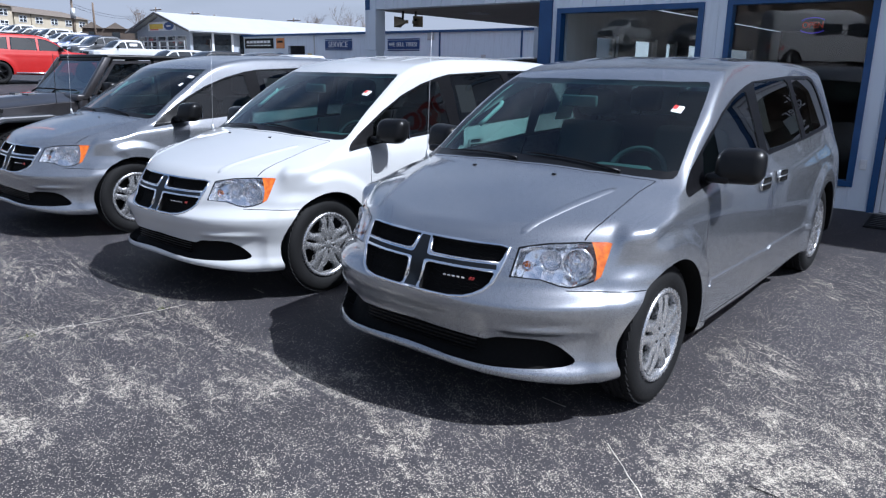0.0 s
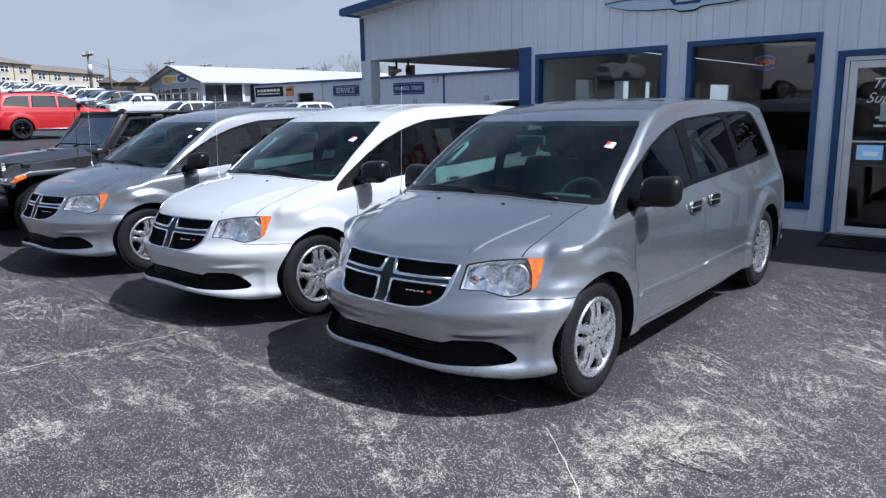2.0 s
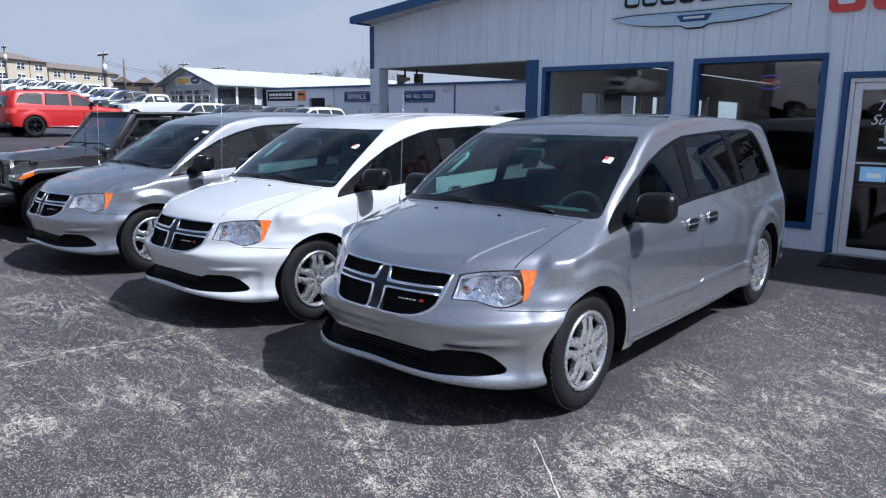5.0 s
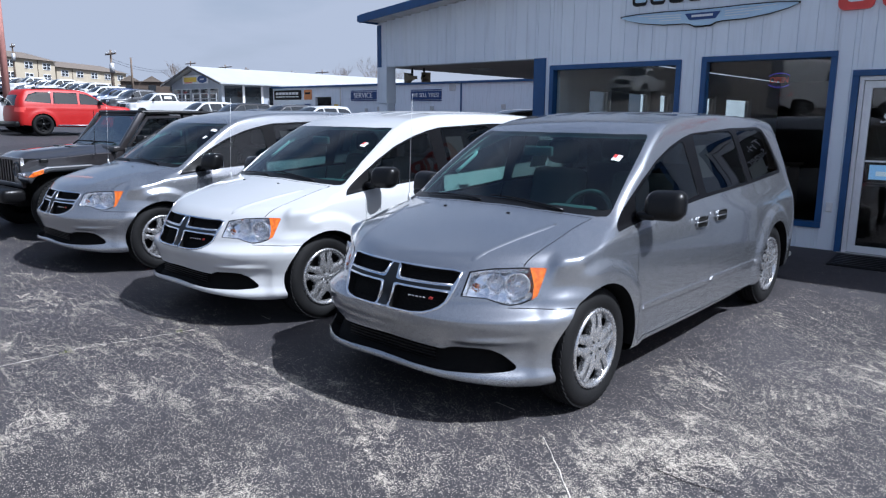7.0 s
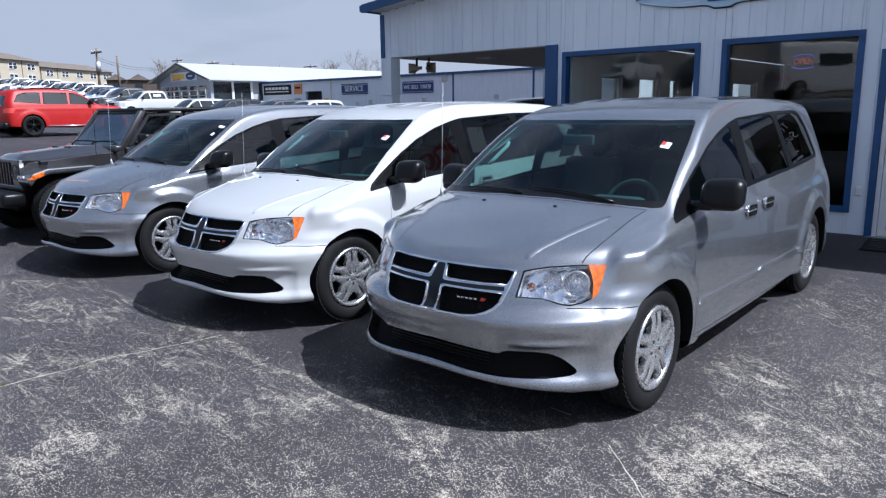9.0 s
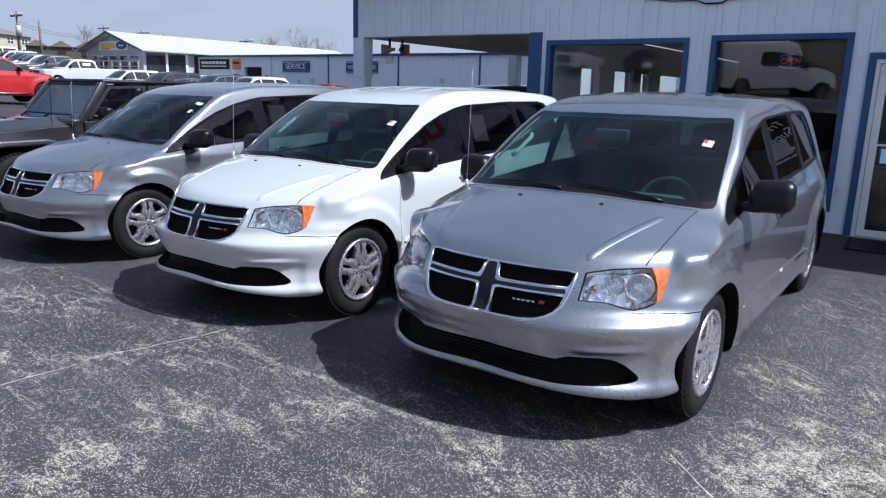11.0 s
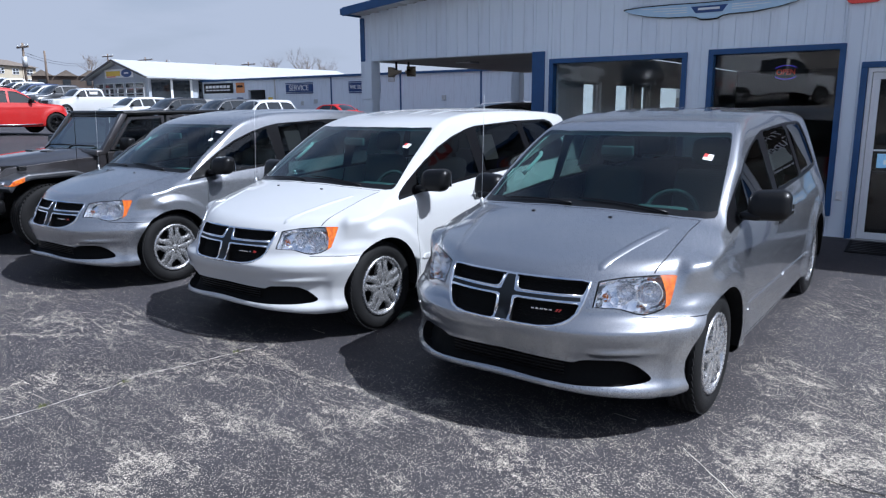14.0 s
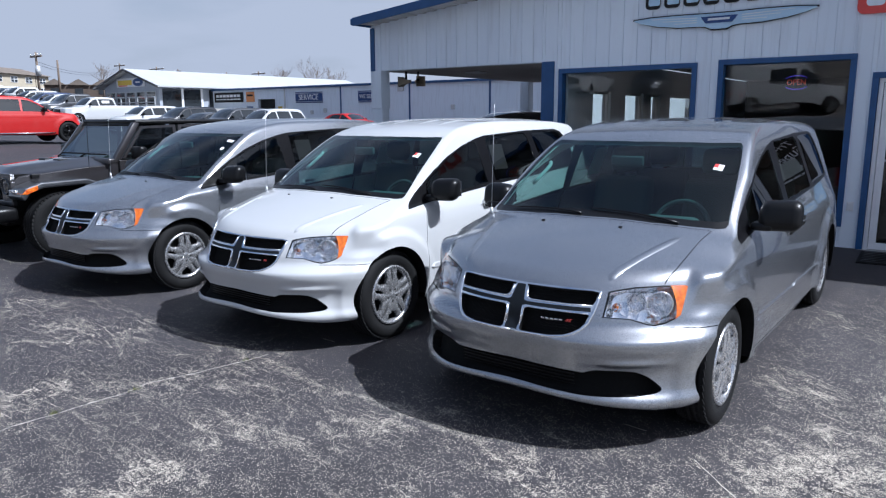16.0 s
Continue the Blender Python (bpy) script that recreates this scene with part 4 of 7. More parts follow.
    for line, r in (([(0.418, 0.776), (0.30, 0.776), (0.18, 0.7765), (0.085, 0.777), (0.06, 0.783), (0.05, 0.80), (0.044, 0.838)], [0.005, 0.005, 0.005, 0.005, 0.006, 0.007, 0.007]),
                    ([(0.405, 0.735), (0.30, 0.738), (0.18, 0.739), (0.075, 0.739), (0.054, 0.731), (0.048, 0.70), (0.048, 0.64)], [0.003, 0.003, 0.003, 0.003, 0.005, 0.008, 0.008]),
                    ([(0.0, 0.611), (0.12, 0.612), (0.235, 0.614), (0.31, 0.622), (0.355, 0.637), (0.385, 0.656), (0.412, 0.69), (0.43, 0.745), (0.438, 0.80), (0.438, 0.848)], [0.008, 0.008, 0.008, 0.009, 0.010, 0.010, 0.010, 0.009, 0.008, 0.006])):
        pts = [on_nose(field, x, z) + Vector((0, 0.002, 0)) for x, z in line]
        for ob in both("chrome_edge", tube(pts, r, 10), M["chrome"], nose, "rounded chrome edge"):
            pass
    for k in range(5):
        x = 0.172 + 0.025 * k
        p = on_nose(field, x, 0.694)
        part("badge_bar", box(-0.0095, -0.002, -0.0055, 0.0095, 0.003, 0.0055, 0.002, m=Matrix.Translation(p + Vector((0, 0.004, 0)))), M["chrome"], nose)
    p = on_nose(field, 0.305, 0.694)
    for dx in (0.0, 0.016):
        part("badge_slash", prism([(-0.010, -0.007), (0.001, -0.007), (0.012, 0.008), (0.001, 0.008)], 0.004, Matrix.Translation(p + Vector((dx, 0.006, 0)))), M["sign_red"], nose)
    low = cut([(0.0, 0.435), (0.25, 0.428), (0.41, 0.423), (0.44, 0.437), (0.47, 0.446), (0.60, 0.450), (0.655, 0.443), (0.70, 0.418), (0.735, 0.385), (0.760, 0.357), (0.765, 0.343), (0.758, 0.332), (0.740, 0.325), (0.66, 0.318), (0.45, 0.320), (0.25, 0.330), (0.1, 0.336), (0.0, 0.338)], X, Z, front_face, 0.06)
    part("lower_intake", whole(low), M["under"], van, "black lower bumper intake", True)
    for z in (0.352, 0.37, 0.388, 0.406):
        part("intake_bar", tube([(x, -0.775 + 0.36 * (abs(x) / 0.9) ** 3.9, z) for x in (-0.36, -0.3, -0.2, -0.1, 0.0, 0.1, 0.2, 0.3, 0.36)], 0.004, 4), M["black"], van)
    # tail
    tail_lamp = cut([(3.76, 0.80), (3.72, 0.95), (3.66, 1.22), (4.4, 1.22), (4.4, 0.80)], Y, Z, lambda f: f.calc_center_median().x > 0.5)
    both("tail_lamp", tail_lamp, M["tail_red"], van, "dark red tail lamp")
    rear = cut([(3.44, 0.20), (3.46, 0.40), (3.55, 0.56), (4.5, 0.58), (4.5, 0.20)], Y, Z, lambda f: f.calc_center_median().y > 3.4)
    both("rear_bumper", rear, M["black"], van, "black lower rear bumper")
    # gaps between the panels
    for line, U, V, ok in (
            ([(0.452, 1.045), (0.43, 0.95), (0.402, 0.62), (0.418, 0.40), (0.418, 0.335), (0.45, 0.318), (1.55, 0.318)], Y, Z, side_face),
            ([(1.505, 1.118), (1.535, 0.9), (1.555, 0.60), (1.56, 0.322)], Y, Z, side_face),
            ([(1.57, 0.318), (2.56, 0.318), (2.60, 0.36), (2.645, 0.60), (2.65, 0.75), (2.62, 0.98), (2.592, 1.165)], Y, Z, side_face),
            ([(-0.545, 0.742), (-0.560, 0.672), (-0.42, 0.666), (-0.27, 0.662)], Y, Z, lambda f: f.calc_center_median().x > 0.7 and f.normal.x > 0.1),
            ([(0.71, -0.43), (0.736, -0.32), (0.736, -0.13), (0.739, 0.03), (0.752, 0.205)], X, Y, upper_face),
            ([(0.0, 0.10), (0.4, 0.125), (0.65, 0.175), (0.75, 0.205)], X, Y, upper_face)):
        loop = line + line[:1] if len(line) > 15 else line
        join(gaps, cut(ribbon(loop, 0.0042), U, V, ok, 0.012))
    for ob in both("panel_gap", gaps, M["under"], van, "", False):
        tagged(ob, kind="stuff")
    door = [(0.445, 1.08), (0.43, 0.95), (0.402, 0.62), (0.418, 0.40), (0.418, 0.335), (0.45, 0.318), (1.56, 0.318), (1.555, 0.6), (1.535, 0.9), (1.505, 1.15)]
    slide = [(1.505, 1.15), (1.535, 0.9), (1.555, 0.6), (1.56, 0.318), (2.56, 0.318), (2.60, 0.36), (2.645, 0.60), (2.65, 0.75), (2.62, 0.98), (2.59, 1.20)]
    for y0, y1 in ((0.44, 1.550), (1.566, 2.60)):
        own = cut([(y0, 0.518), (y0 + 0.05, 0.502), (y1 - 0.02, 0.494), (y1, 0.498), (y1, 0.528), (y1 - 0.02, 0.534), (y0 + 0.05, 0.542)], Y, Z, side_face, -0.009)
        paint += both("door_moulding", own, M["white"], van, "raised moulding along the door")
    for name, poly in (("front_door", door), ("sliding_door", slide)):
        paint += both(name, cut(poly, Y, Z, side_face), M["white"], van, "painted door panel")
    hood = cut([(0.0, -0.9), (0.40, -0.72), (0.479, -0.585), (0.60, -0.515), (0.71, -0.43), (0.736, -0.32), (0.736, -0.13), (0.739, 0.03), (0.752, 0.205), (0.65, 0.175), (0.4, 0.125), (0.0, 0.10)], X, Y, lambda f: f.normal.z > 0.55 and f.calc_center_median().z > 0.8)
    paint.append(part("hood", whole(hood), M["white"], van, "long hood with two soft folds", True))
    lining = take(bm, [f for f in bm.faces if f.calc_center_median().z > 0.95 and f.calc_center_median().y > 0.2], True)
    part("cabin_lining", whole(sink(lining, 0.035, False)), M["lining"], van, "", True)
    paint.append(part("body", whole(bm), M["white"], van, "painted body shell", True))
    # outside fittings
    for s in (1, -1):
        mir = new("door_mirror")
        mir.parent = van
        tagged(mir, "large black door mirror")
        cap = bmesh.new()
        bmesh.ops.create_cube(cap, size=1.0, matrix=pose(s * (1.055 if s > 0 else 0.985), 0.565 if s > 0 else 0.60, 1.168, 0, 0, 10 * s) @ Matrix.Diagonal((0.245, 0.16, 0.185, 1)))
        bmesh.ops.bevel(cap, geom=cap.edges[:], offset=0.062, segments=6, affect="EDGES", profile=0.5)
        for v in cap.verts:
            v.co.y += 0.03 * (v.co.z - 1.165) / 0.16
            v.co.z += 0.12 * (abs(v.co.x) - 1.085) * (0.4 if v.co.z > 1.165 else 0.1)
        part("mirror_cap", cap, M["black"], mir, "", True)
        part("mirror_arm", box(0.90, 0.47, 1.075, 1.03, 0.60, 1.125, 0.02, m=Matrix.Diagonal((s, 1, 1, 1))), M["black"], mir, "", True)
        part("mirror_glass", box(0.955, 0.645, 1.11, 1.155, 0.653, 1.235, 0.0, m=Matrix.Translation((0, 0, 0) if s > 0 else (0.07, 0.035, 0)) @ Matrix.Diagonal((s, 1, 1, 1))), M["chrome"], mir)
        for y, z in ((1.36, 0.975), (1.72, 0.99)):
            h = new("door_handle")
            h.parent = van
            paint.append(part("handle_cup", box(0.962, y - 0.088, z - 0.042, 0.978, y + 0.088, z + 0.042, 0.02, m=Matrix.Diagonal((s, 1, 1, 1))), M["white"], h, "", True))
            # black plate over the painted cup, for the shade inside it
            part("handle_recess", box(0.968, y - 0.074, z - 0.034, 0.981, y + 0.074, z + 0.035, 0.016, m=Matrix.Diagonal((s, 1, 1, 1))), M["under"], h, "black plate for the shade in the finger recess", True)
            grip = tube([(s * 0.978, y - 0.115, z), (s * 0.994, y - 0.085, z + 0.002), (s * 0.998, y, z + 0.003), (s * 0.994, y + 0.085, z + 0.002), (s * 0.978, y + 0.115, z)], 0.0055, 10)
            for v in grip.verts:
                v.co.x = s * min(abs(v.co.x) - 0.010, 0.992)
            paint.append(part("grip", grip, M["white"], h, "", True))
        wheel_x = 0.84
        for y, lift in ((0.0, 0.0), (3.03, 0.055)):
            add_wheel(van, s * wheel_x, y, 0.36, 0.215, 0.238, "pairs", M["wheel_silver"], s, lift)
    for x0, y0, x1, y1 in ((0.56, 0.185, -0.02, 0.185), (-0.06, 0.135, -0.62, 0.225)):
        pts = []
        for k in range(9):
            p, n = on_body(field, x0 + (x1 - x0) * k / 8, y0 + (y1 - y0) * k / 8)
            pts.append(p + n * (0.012 if k else 0.008))
        part("wiper", tube(pts, [0.008, 0.008, 0.007, 0.006, 0.006, 0.006, 0.006, 0.005, 0.004], 6), M["black"], van, "black wiper arm", True)
    for s in (1, -1):  # the two folds of the hood
        pts = []
        for k in range(15):
            y = -0.60 + 0.62 * k / 14
            p, n = on_body(field, s * (0.622 + 0.275 * y), y)
            pts.append(p - n * (0.046 if 0 < k < 14 else 0.0505))
        paint.append(part("hood_fold", tube(pts, 0.05, 44), M["white"], van, "raised fold along the hood", True))
    for x in (-0.275, 0.26):
        p, n = on_body(field, x, 0.02)
        part("washer_jet", box(-0.011, -0.008, -0.004, 0.011, 0.008, 0.007, 0.003, None, Matrix.Translation(p)), M["black"], van)
    p, n = on_body(field, -0.80, 0.20)
    mast = tube([p, p + Vector((0, 0, 0.05))], [0.014, 0.008], 8)
    tube([p + Vector((0, 0, 0.04)), p + Vector((-0.004, 0.02, 0.40)), p + Vector((-0.008, 0.04, 0.78))], [0.0018, 0.0014, 0.001], 6, mast)
    part("antenna", mast, M["steel"], van, "thin mast antenna", True)
    for poly, mat in (([(-0.030, -0.004), (-0.006, -0.004), (-0.006, 0.034), (-0.030, 0.034)], "sticker_red"), ([(-0.030, -0.034), (0.030, -0.034), (0.030, 0.034), (-0.0055, 0.034), (-0.0055, -0.0045), (-0.030, -0.0045)], "sticker_white")):
        own = bmesh.new()
        own.faces.new([own.verts.new((a, b, 0)) for a, b in poly])
        bmesh.ops.transform(own, matrix=lying(field, 0.628, 0.715), verts=own.verts)
        part("windscreen_sticker", own, M[mat], van, "small paper sticker on the glass")
    # cabin
    cab = new("cabin")
    cab.parent = van
    dash = box(-0.80, 0.20, 0.72, 0.80, 0.66, 1.035, 0.06)
    for v in dash.verts:
        v.co.z += 0.03 * (1 - abs(v.co.x)) + (0.05 if v.co.z > 0.9 and v.co.y < 0.4 else 0)
    part("dashboard", dash, M["cabin"], cab, "dark dashboard", True)
    part("binnacle", box(0.20, 0.44, 1.02, 0.56, 0.64, 1.11, 0.035), M["cabin"], cab, "", True)
    part("steering_wheel", ring(0.185, 0.016, pose(0.38, 0.76, 1.02, 62), 36, box(-0.17, -0.02, -0.02, 0.17, 0.02, 0.02, 0.01, m=pose(0.38, 0.76, 1.02, 62))), M["cabin"], cab, "round steering wheel", True)
    part("cabin_floor", box(-0.88, 0.1, 0.36, 0.88, 3.9, 0.40), M["cabin"], cab)
    part("interior_mirror", box(-0.12, 0.70, 1.42, 0.12, 0.73, 1.49, 0.012), M["cabin"], cab, "", True)
    for s in (-1,):
        part("grab_handle", tube([(s * 0.70, 0.62, 1.27), (s * 0.675, 0.65, 1.30), (s * 0.655, 0.72, 1.355), (s * 0.64, 0.78, 1.40), (s * 0.655, 0.81, 1.42)], 0.014, 8), M["lining"], cab, "pale grab handle", True)
    part("airbag_cover", box(-0.085, -0.065, -0.01, 0.085, 0.065, 0.03, 0.02, m=pose(0.38, 0.76, 1.02, 62)), M["lining"], cab, "", True)
    for s in (1, -1):
        sheet = box(-0.001, 1.74, 1.25, 0.001, 1.98, 1.49)
        for v in sheet.verts:
            v.co.x += s * (0.792 - 0.36 * (v.co.z - 1.25))
        part("price_sheet", sheet, M["sticker_white"], cab, "pale paper sheet behind the side glass")
    for x, y, w in ((0.38, 1.22, 0.5), (-0.38, 1.22, 0.5), (0.40, 2.15, 0.5), (-0.40, 2.15, 0.5)):
        seat(cab, x, y, 0.55, w)
    part("rear_bench", box(-0.62, 3.05, 0.5, 0.62, 3.3, 1.25, 0.08), M["cloth"], cab, "", True)
    return van, paint


def repaint(van, material, old):
    """Gives the painted parts of a copy another paint."""
    for ob in van.children_recursive:
        if ob.type == "MESH" and ob.data.materials and ob.data.materials[0] == old:
            ob.material_slots[0].link = "OBJECT"
            ob.material_slots[0].material = material


# ---- ground ----
slope = curve([(-700, 14.0), (-160, 6.6), (-124, 5.8), (-90, 4.1), (-70, 3.1), (-60, 2.45), (-50, 1.75), (-42, 1.33), (-26, 0.88), (-16, 0.42), (-10, 0.12), (-5, 0.0), (900, 0.0)])


def ease(v, a, b):
    s = min(1.0, max(0.0, (v - a) / (b - a)))
    return s * s * (3 - 2 * s)


def ground_z(x, y):
    """The lot rises to the west, and a little towards the showroom wall."""
    fall = 0.045 * min(12.0, max(0.0, y - 8.0)) * ease(-x, 10.0, 25.0) * (1 - 0.62 * ease(-x, 40.0, 52.0))
    return float(slope(np.array([x]))[0]) - fall + 0.13 * min(51.0, max(0.0, -y - 9.0)) + 0.23 * min(1.0, max(0.0, (y - 0.3) / 5.0)) ** 2 * ease(x, -9.0, -6.0)


FAR_STEPS = [8, 9, 10, 12, 14, 16, 19, 22, 26, 30, 34, 38, 42, 50, 60, 66, 75, 90, 110, 160, 240, 400, 700, 1200]
gx = [-f for f in FAR_STEPS[::-1]] + [-7 + 0.5 * k for k in range(29)] + FAR_STEPS
gy = [-f for f in FAR_STEPS[::-1]] + [-7 + 0.5 * k for k in range(29)] + FAR_STEPS
gbm = bmesh.new()
grid = [[gbm.verts.new((x, y, ground_z(x, y))) for x in gx] for y in gy]
for r0, r1 in zip(grid, grid[1:]):
    for a, b, c, d in zip(r0, r0[1:], r1[1:], r1):
        gbm.faces.new((a, b, c, d))
tagged(part("ground", gbm, M["asphalt"], None, "", True), "worn black asphalt lot with pale stone chips and cracks", "ground", "", "structure")


def crack(line, width, mat, label):
    """A crack in the asphalt or a painted streak of light, as a thin uneven strip."""
    rng = random.Random(len(line) * 7 + int(width * 1e4))
    bm, rows = bmesh.new(), []
    pts = []
    for (x0, y0), (x1, y1) in zip(line, line[1:]):
        n = max(2, int(math.hypot(x1 - x0, y1 - y0) / 0.05))
        pts += [(x0 + (x1 - x0) * k / n, y0 + (y1 - y0) * k / n) for k in range(n)]
    drift = 0.0
    for i, (x, y) in enumerate(pts):
        a, b = pts[max(0, i - 1)], pts[min(len(pts) - 1, i + 1)]
        d = Vector((b[0] - a[0], b[1] - a[1])).normalized()
        drift = drift * 0.8 + rng.uniform(-0.7, 0.7) * width
        w = width * rng.uniform(0.35, 1.0)
        cx, cy = x - d.y * drift, y + d.x * drift
        rows.append([bm.verts.new((cx - d.y * s * w / 2, cy + d.x * s * w / 2, ground_z(x, y) + 0.004)) for s in (1, -1)])
    for a, b in zip(rows, rows[1:]):
        bm.faces.new((a[0], a[1], b[1], b[0]))
    return tagged(part("asphalt_crack", bm, mat), label, "crack", "cracks in the asphalt", "structure")


# ---- showroom building ----
F = 5.315          # front of the wall
T = 0.18           # its thickness
PEAK = 4.4


def roof_z(x):
    """The underside of the roof over the front wall."""
    return 3.244 + 0.1045 * (x + 6.37) if x < PEAK else 3.244 + 0.1045 * (PEAK + 6.37) - 0.1045 * (x - PEAK)


OPEN = [  # openings in the front wall: x0, x1, z0, z1
    (-6.19, -3.13, -1.0, 2.525), (-2.83, -0.93, 0.49, 2.395), (-0.625, 0.845, 0.49, 2.415), (1.06, 2.16, -1.0, 2.20), (2.75, 4.6, 0.49, 2.41)]
wall = thing("wall_south", pose(0, 0, 0), "grey-white grooved metal cladding of the showroom front", "wall", "", "structure")
xs, x = [], -6.40
while x < 9.0:
    xs.append(x)
    x += 0.195
cuts = sorted(set([round(v, 3) for v in xs] + [c for o in OPEN for c in o[:2]]))
for x0, x1 in zip(cuts, cuts[1:]):
    if x1 - x0 < 0.012:
        continue
    mid = (x0 + x1) / 2
    spans = [(0.03, roof_z(mid) + 0.03)]
    for a, b, lo, hi in OPEN:
        if a < mid < b:
            spans = [s for s in ((0.03, lo), (hi, roof_z(mid) + 0.03)) if s[1] > s[0] + 0.02]
    for lo, hi in spans:
        part("wall_board", box(x0 + 0.0025, F, lo, x1 - 0.0025, F + 0.03, hi, 0.0035, segments=2), M["wall"], wall)
core = bmesh.new()
edges = sorted(set([-6.40, 9.0, PEAK] + [c for o in OPEN for c in o[:2]]))
for x0, x1 in zip(edges, edges[1:]):
    mid = (x0 + x1) / 2
    spans = [(0.0, None)]
    for a, b, lo, hi in OPEN:
        if a < mid < b:
            spans = [(0.0, lo), (hi, None)]
    for lo, hi in spans:
        if hi is not None and hi < lo + 0.02:
            continue
        t0, t1 = (roof_z(x0), roof_z(x1)) if hi is None else (hi, hi)
        own = bmesh.new()
        vs = [own.verts.new(p) for p in ((x0, F + 0.010, lo), (x1, F + 0.010, lo), (x1, F + 0.010, t1), (x0, F + 0.010, t0), (x0, F + T, lo), (x1, F + T, lo), (x1, F + T, t1), (x0, F + T, t0))]
        for q in ((0, 1, 2, 3), (5, 4, 7, 6), (4, 0, 3, 7), (1, 5, 6, 2), (3, 2, 6, 7), (4, 5, 1, 0)):
            own.faces.new([vs[i] for i in q])
        join(core, own)
part("wall_core", core, M["wall"], wall)
part("corner_board", box(-6.42, F - 0.02, 2.50, -6.33, F + T, 3.23, 0.004), M["blue"], wall, "blue corner board")


def frame_bars(x0, z0, x1, z1, w, y0, y1, bm=None, bottom=True, bevel=0.004):
    """Four bars round an opening."""
    bm = bm or bmesh.new()
    box(x0, y0, z1 - w, x1, y1, z1, bevel, bm)
    if bottom:
        box(x0, y0, z0, x1, y1, z0 + w, bevel, bm)
    box(x0, y0, z0 + (w if bottom else 0), x0 + w, y1, z1 - w, bevel, bm)
    box(x1 - w, y0, z0 + (w if bottom else 0), x1, y1, z1 - w, bevel, bm)
    return bm


def sheet(x0, z0, x1, z1, y):
    """One upright pane that faces the lot."""
    bm = bmesh.new()
    bm.faces.new([bm.verts.new(v) for v in ((x0, y, z0), (x1, y, z0), (x1, y, z1), (x0, y, z1))])
    return bm


def shop_window(name, x0, x1, z0, z1):
    w = thing(name, pose(0, 0, 0), "large fixed shop window with a blue painted frame", "window", "showroom windows", "structure")
    part("window_frame", frame_bars(x0 - 0.025, z0 - 0.025, x1 + 0.02, z1 + 0.025, 0.065, F - 0.028, F + 0.10), M["blue"], w, "blue painted frame")
    p = part("pane", sheet(x0 + 0.03, z0 + 0.03, x1 - 0.03, z1 - 0.03, F + 0.074), M["shop_glass"], w, "dark reflecting glass")
    p.visible_shadow = False


shop_window("window_1", *OPEN[1])
shop_window("window_2", *OPEN[2])
shop_window("window_3", *OPEN[4])

door = thing("door_1", pose(0, 0, 0), "closed glass entrance door in an aluminium frame with blue trim", "door", "", "structure")
part("door_trim", frame_bars(1.03, 0.18, 2.19, 2.226, 0.065, F - 0.028, F + 0.10, bottom=False), M["blue"], door, "blue painted trim")
part("door_frame", frame_bars(1.10, 0.20, 2.12, 2.16, 0.045, F + 0.0, F + 0.09, bottom=False), M["aluminium"], door, "pale aluminium frame")
leaf = part("door_leaf", frame_bars(1.15, 0.225, 2.07, 2.11, 0.075, F + 0.03, F + 0.075), M["aluminium"], door, "pale aluminium door leaf")
glass = part("pane", sheet(1.22, 0.29, 2.0, 2.04, F + 0.053), M["shop_glass"], leaf, "dark reflecting glass")
glass.visible_shadow = False
part("push_bar", box(1.22, F + 0.035, 1.238, 2.0, F + 0.06, 1.258, 0.004), M["aluminium"], leaf)
part("door_sill", box(1.06, F - 0.05, 0.18, 2.16, F + 0.12, 0.222, 0.006), M["concrete"], door, "worn concrete sill")
mat = thing("door_mat", pose(1.61, F - 0.42, ground_z(1.61, F - 0.42) + 0.002, 4.8), "thin black rubber mat before the glass door", "mat")
part("mat", box(-0.50, -0.26, 0.0, 0.50, 0.26, 0.014, 0.005), M["rubber"], mat)
for k in range(7):
    part("rib", box(-0.46, -0.21 + 0.07 * k - 0.012, 0.014, 0.46, -0.21 + 0.07 * k + 0.012, 0.018), M["black"], mat)
lettering("Tri-", 0.155, pose(1.475, F + 0.044, 1.865, 90), M["sign_white"], leaf, "door_lettering", 0.0015, 0.45)
lettering("Super", 0.155, pose(1.50, F + 0.044, 1.712, 90), M["sign_white"], leaf, "door_lettering", 0.0015, 0.45)
bars = bmesh.new()
for x0, z0, w in ((1.43, 1.495, 0.04), (1.42, 1.405, 0.09), (1.525, 1.405, 0.09), (1.63, 1.405, 0.11)):
    box(x0, F + 0.042, z0, x0 + w, F + 0.046, z0 + 0.026, 0, bars)
part("small_print", bars, M["sign_white"], leaf, "unreadable white lines on the glass")
part("notice_sheet", box(1.468, F + 0.056, 1.465, 1.74, F + 0.059, 1.665), M["sticker_white"], leaf, "pale paper notice behind the glass")

outlet = thing("wall_outlet", pose(0.935, F - 0.012, 0.712), "white weatherproof outlet box on the cladding", "outlet")
part("cover", box(-0.035, 0, -0.055, 0.035, 0.014, 0.055, 0.006), M["sign_white"], outlet)
part("flap", box(-0.026, -0.008, -0.045, 0.026, 0.0, 0.0, 0.004), M["sign_white"], outlet)
part("flap", box(-0.026, -0.008, 0.004, 0.026, 0.0, 0.045, 0.004), M["sign_white"], outlet)

# roof with its blue fascia and pale soffit
OV = 0.42
roof = thing("roof", pose(0, 0, 0), "low gable roof with a blue metal fascia", "roof", "", "structure")


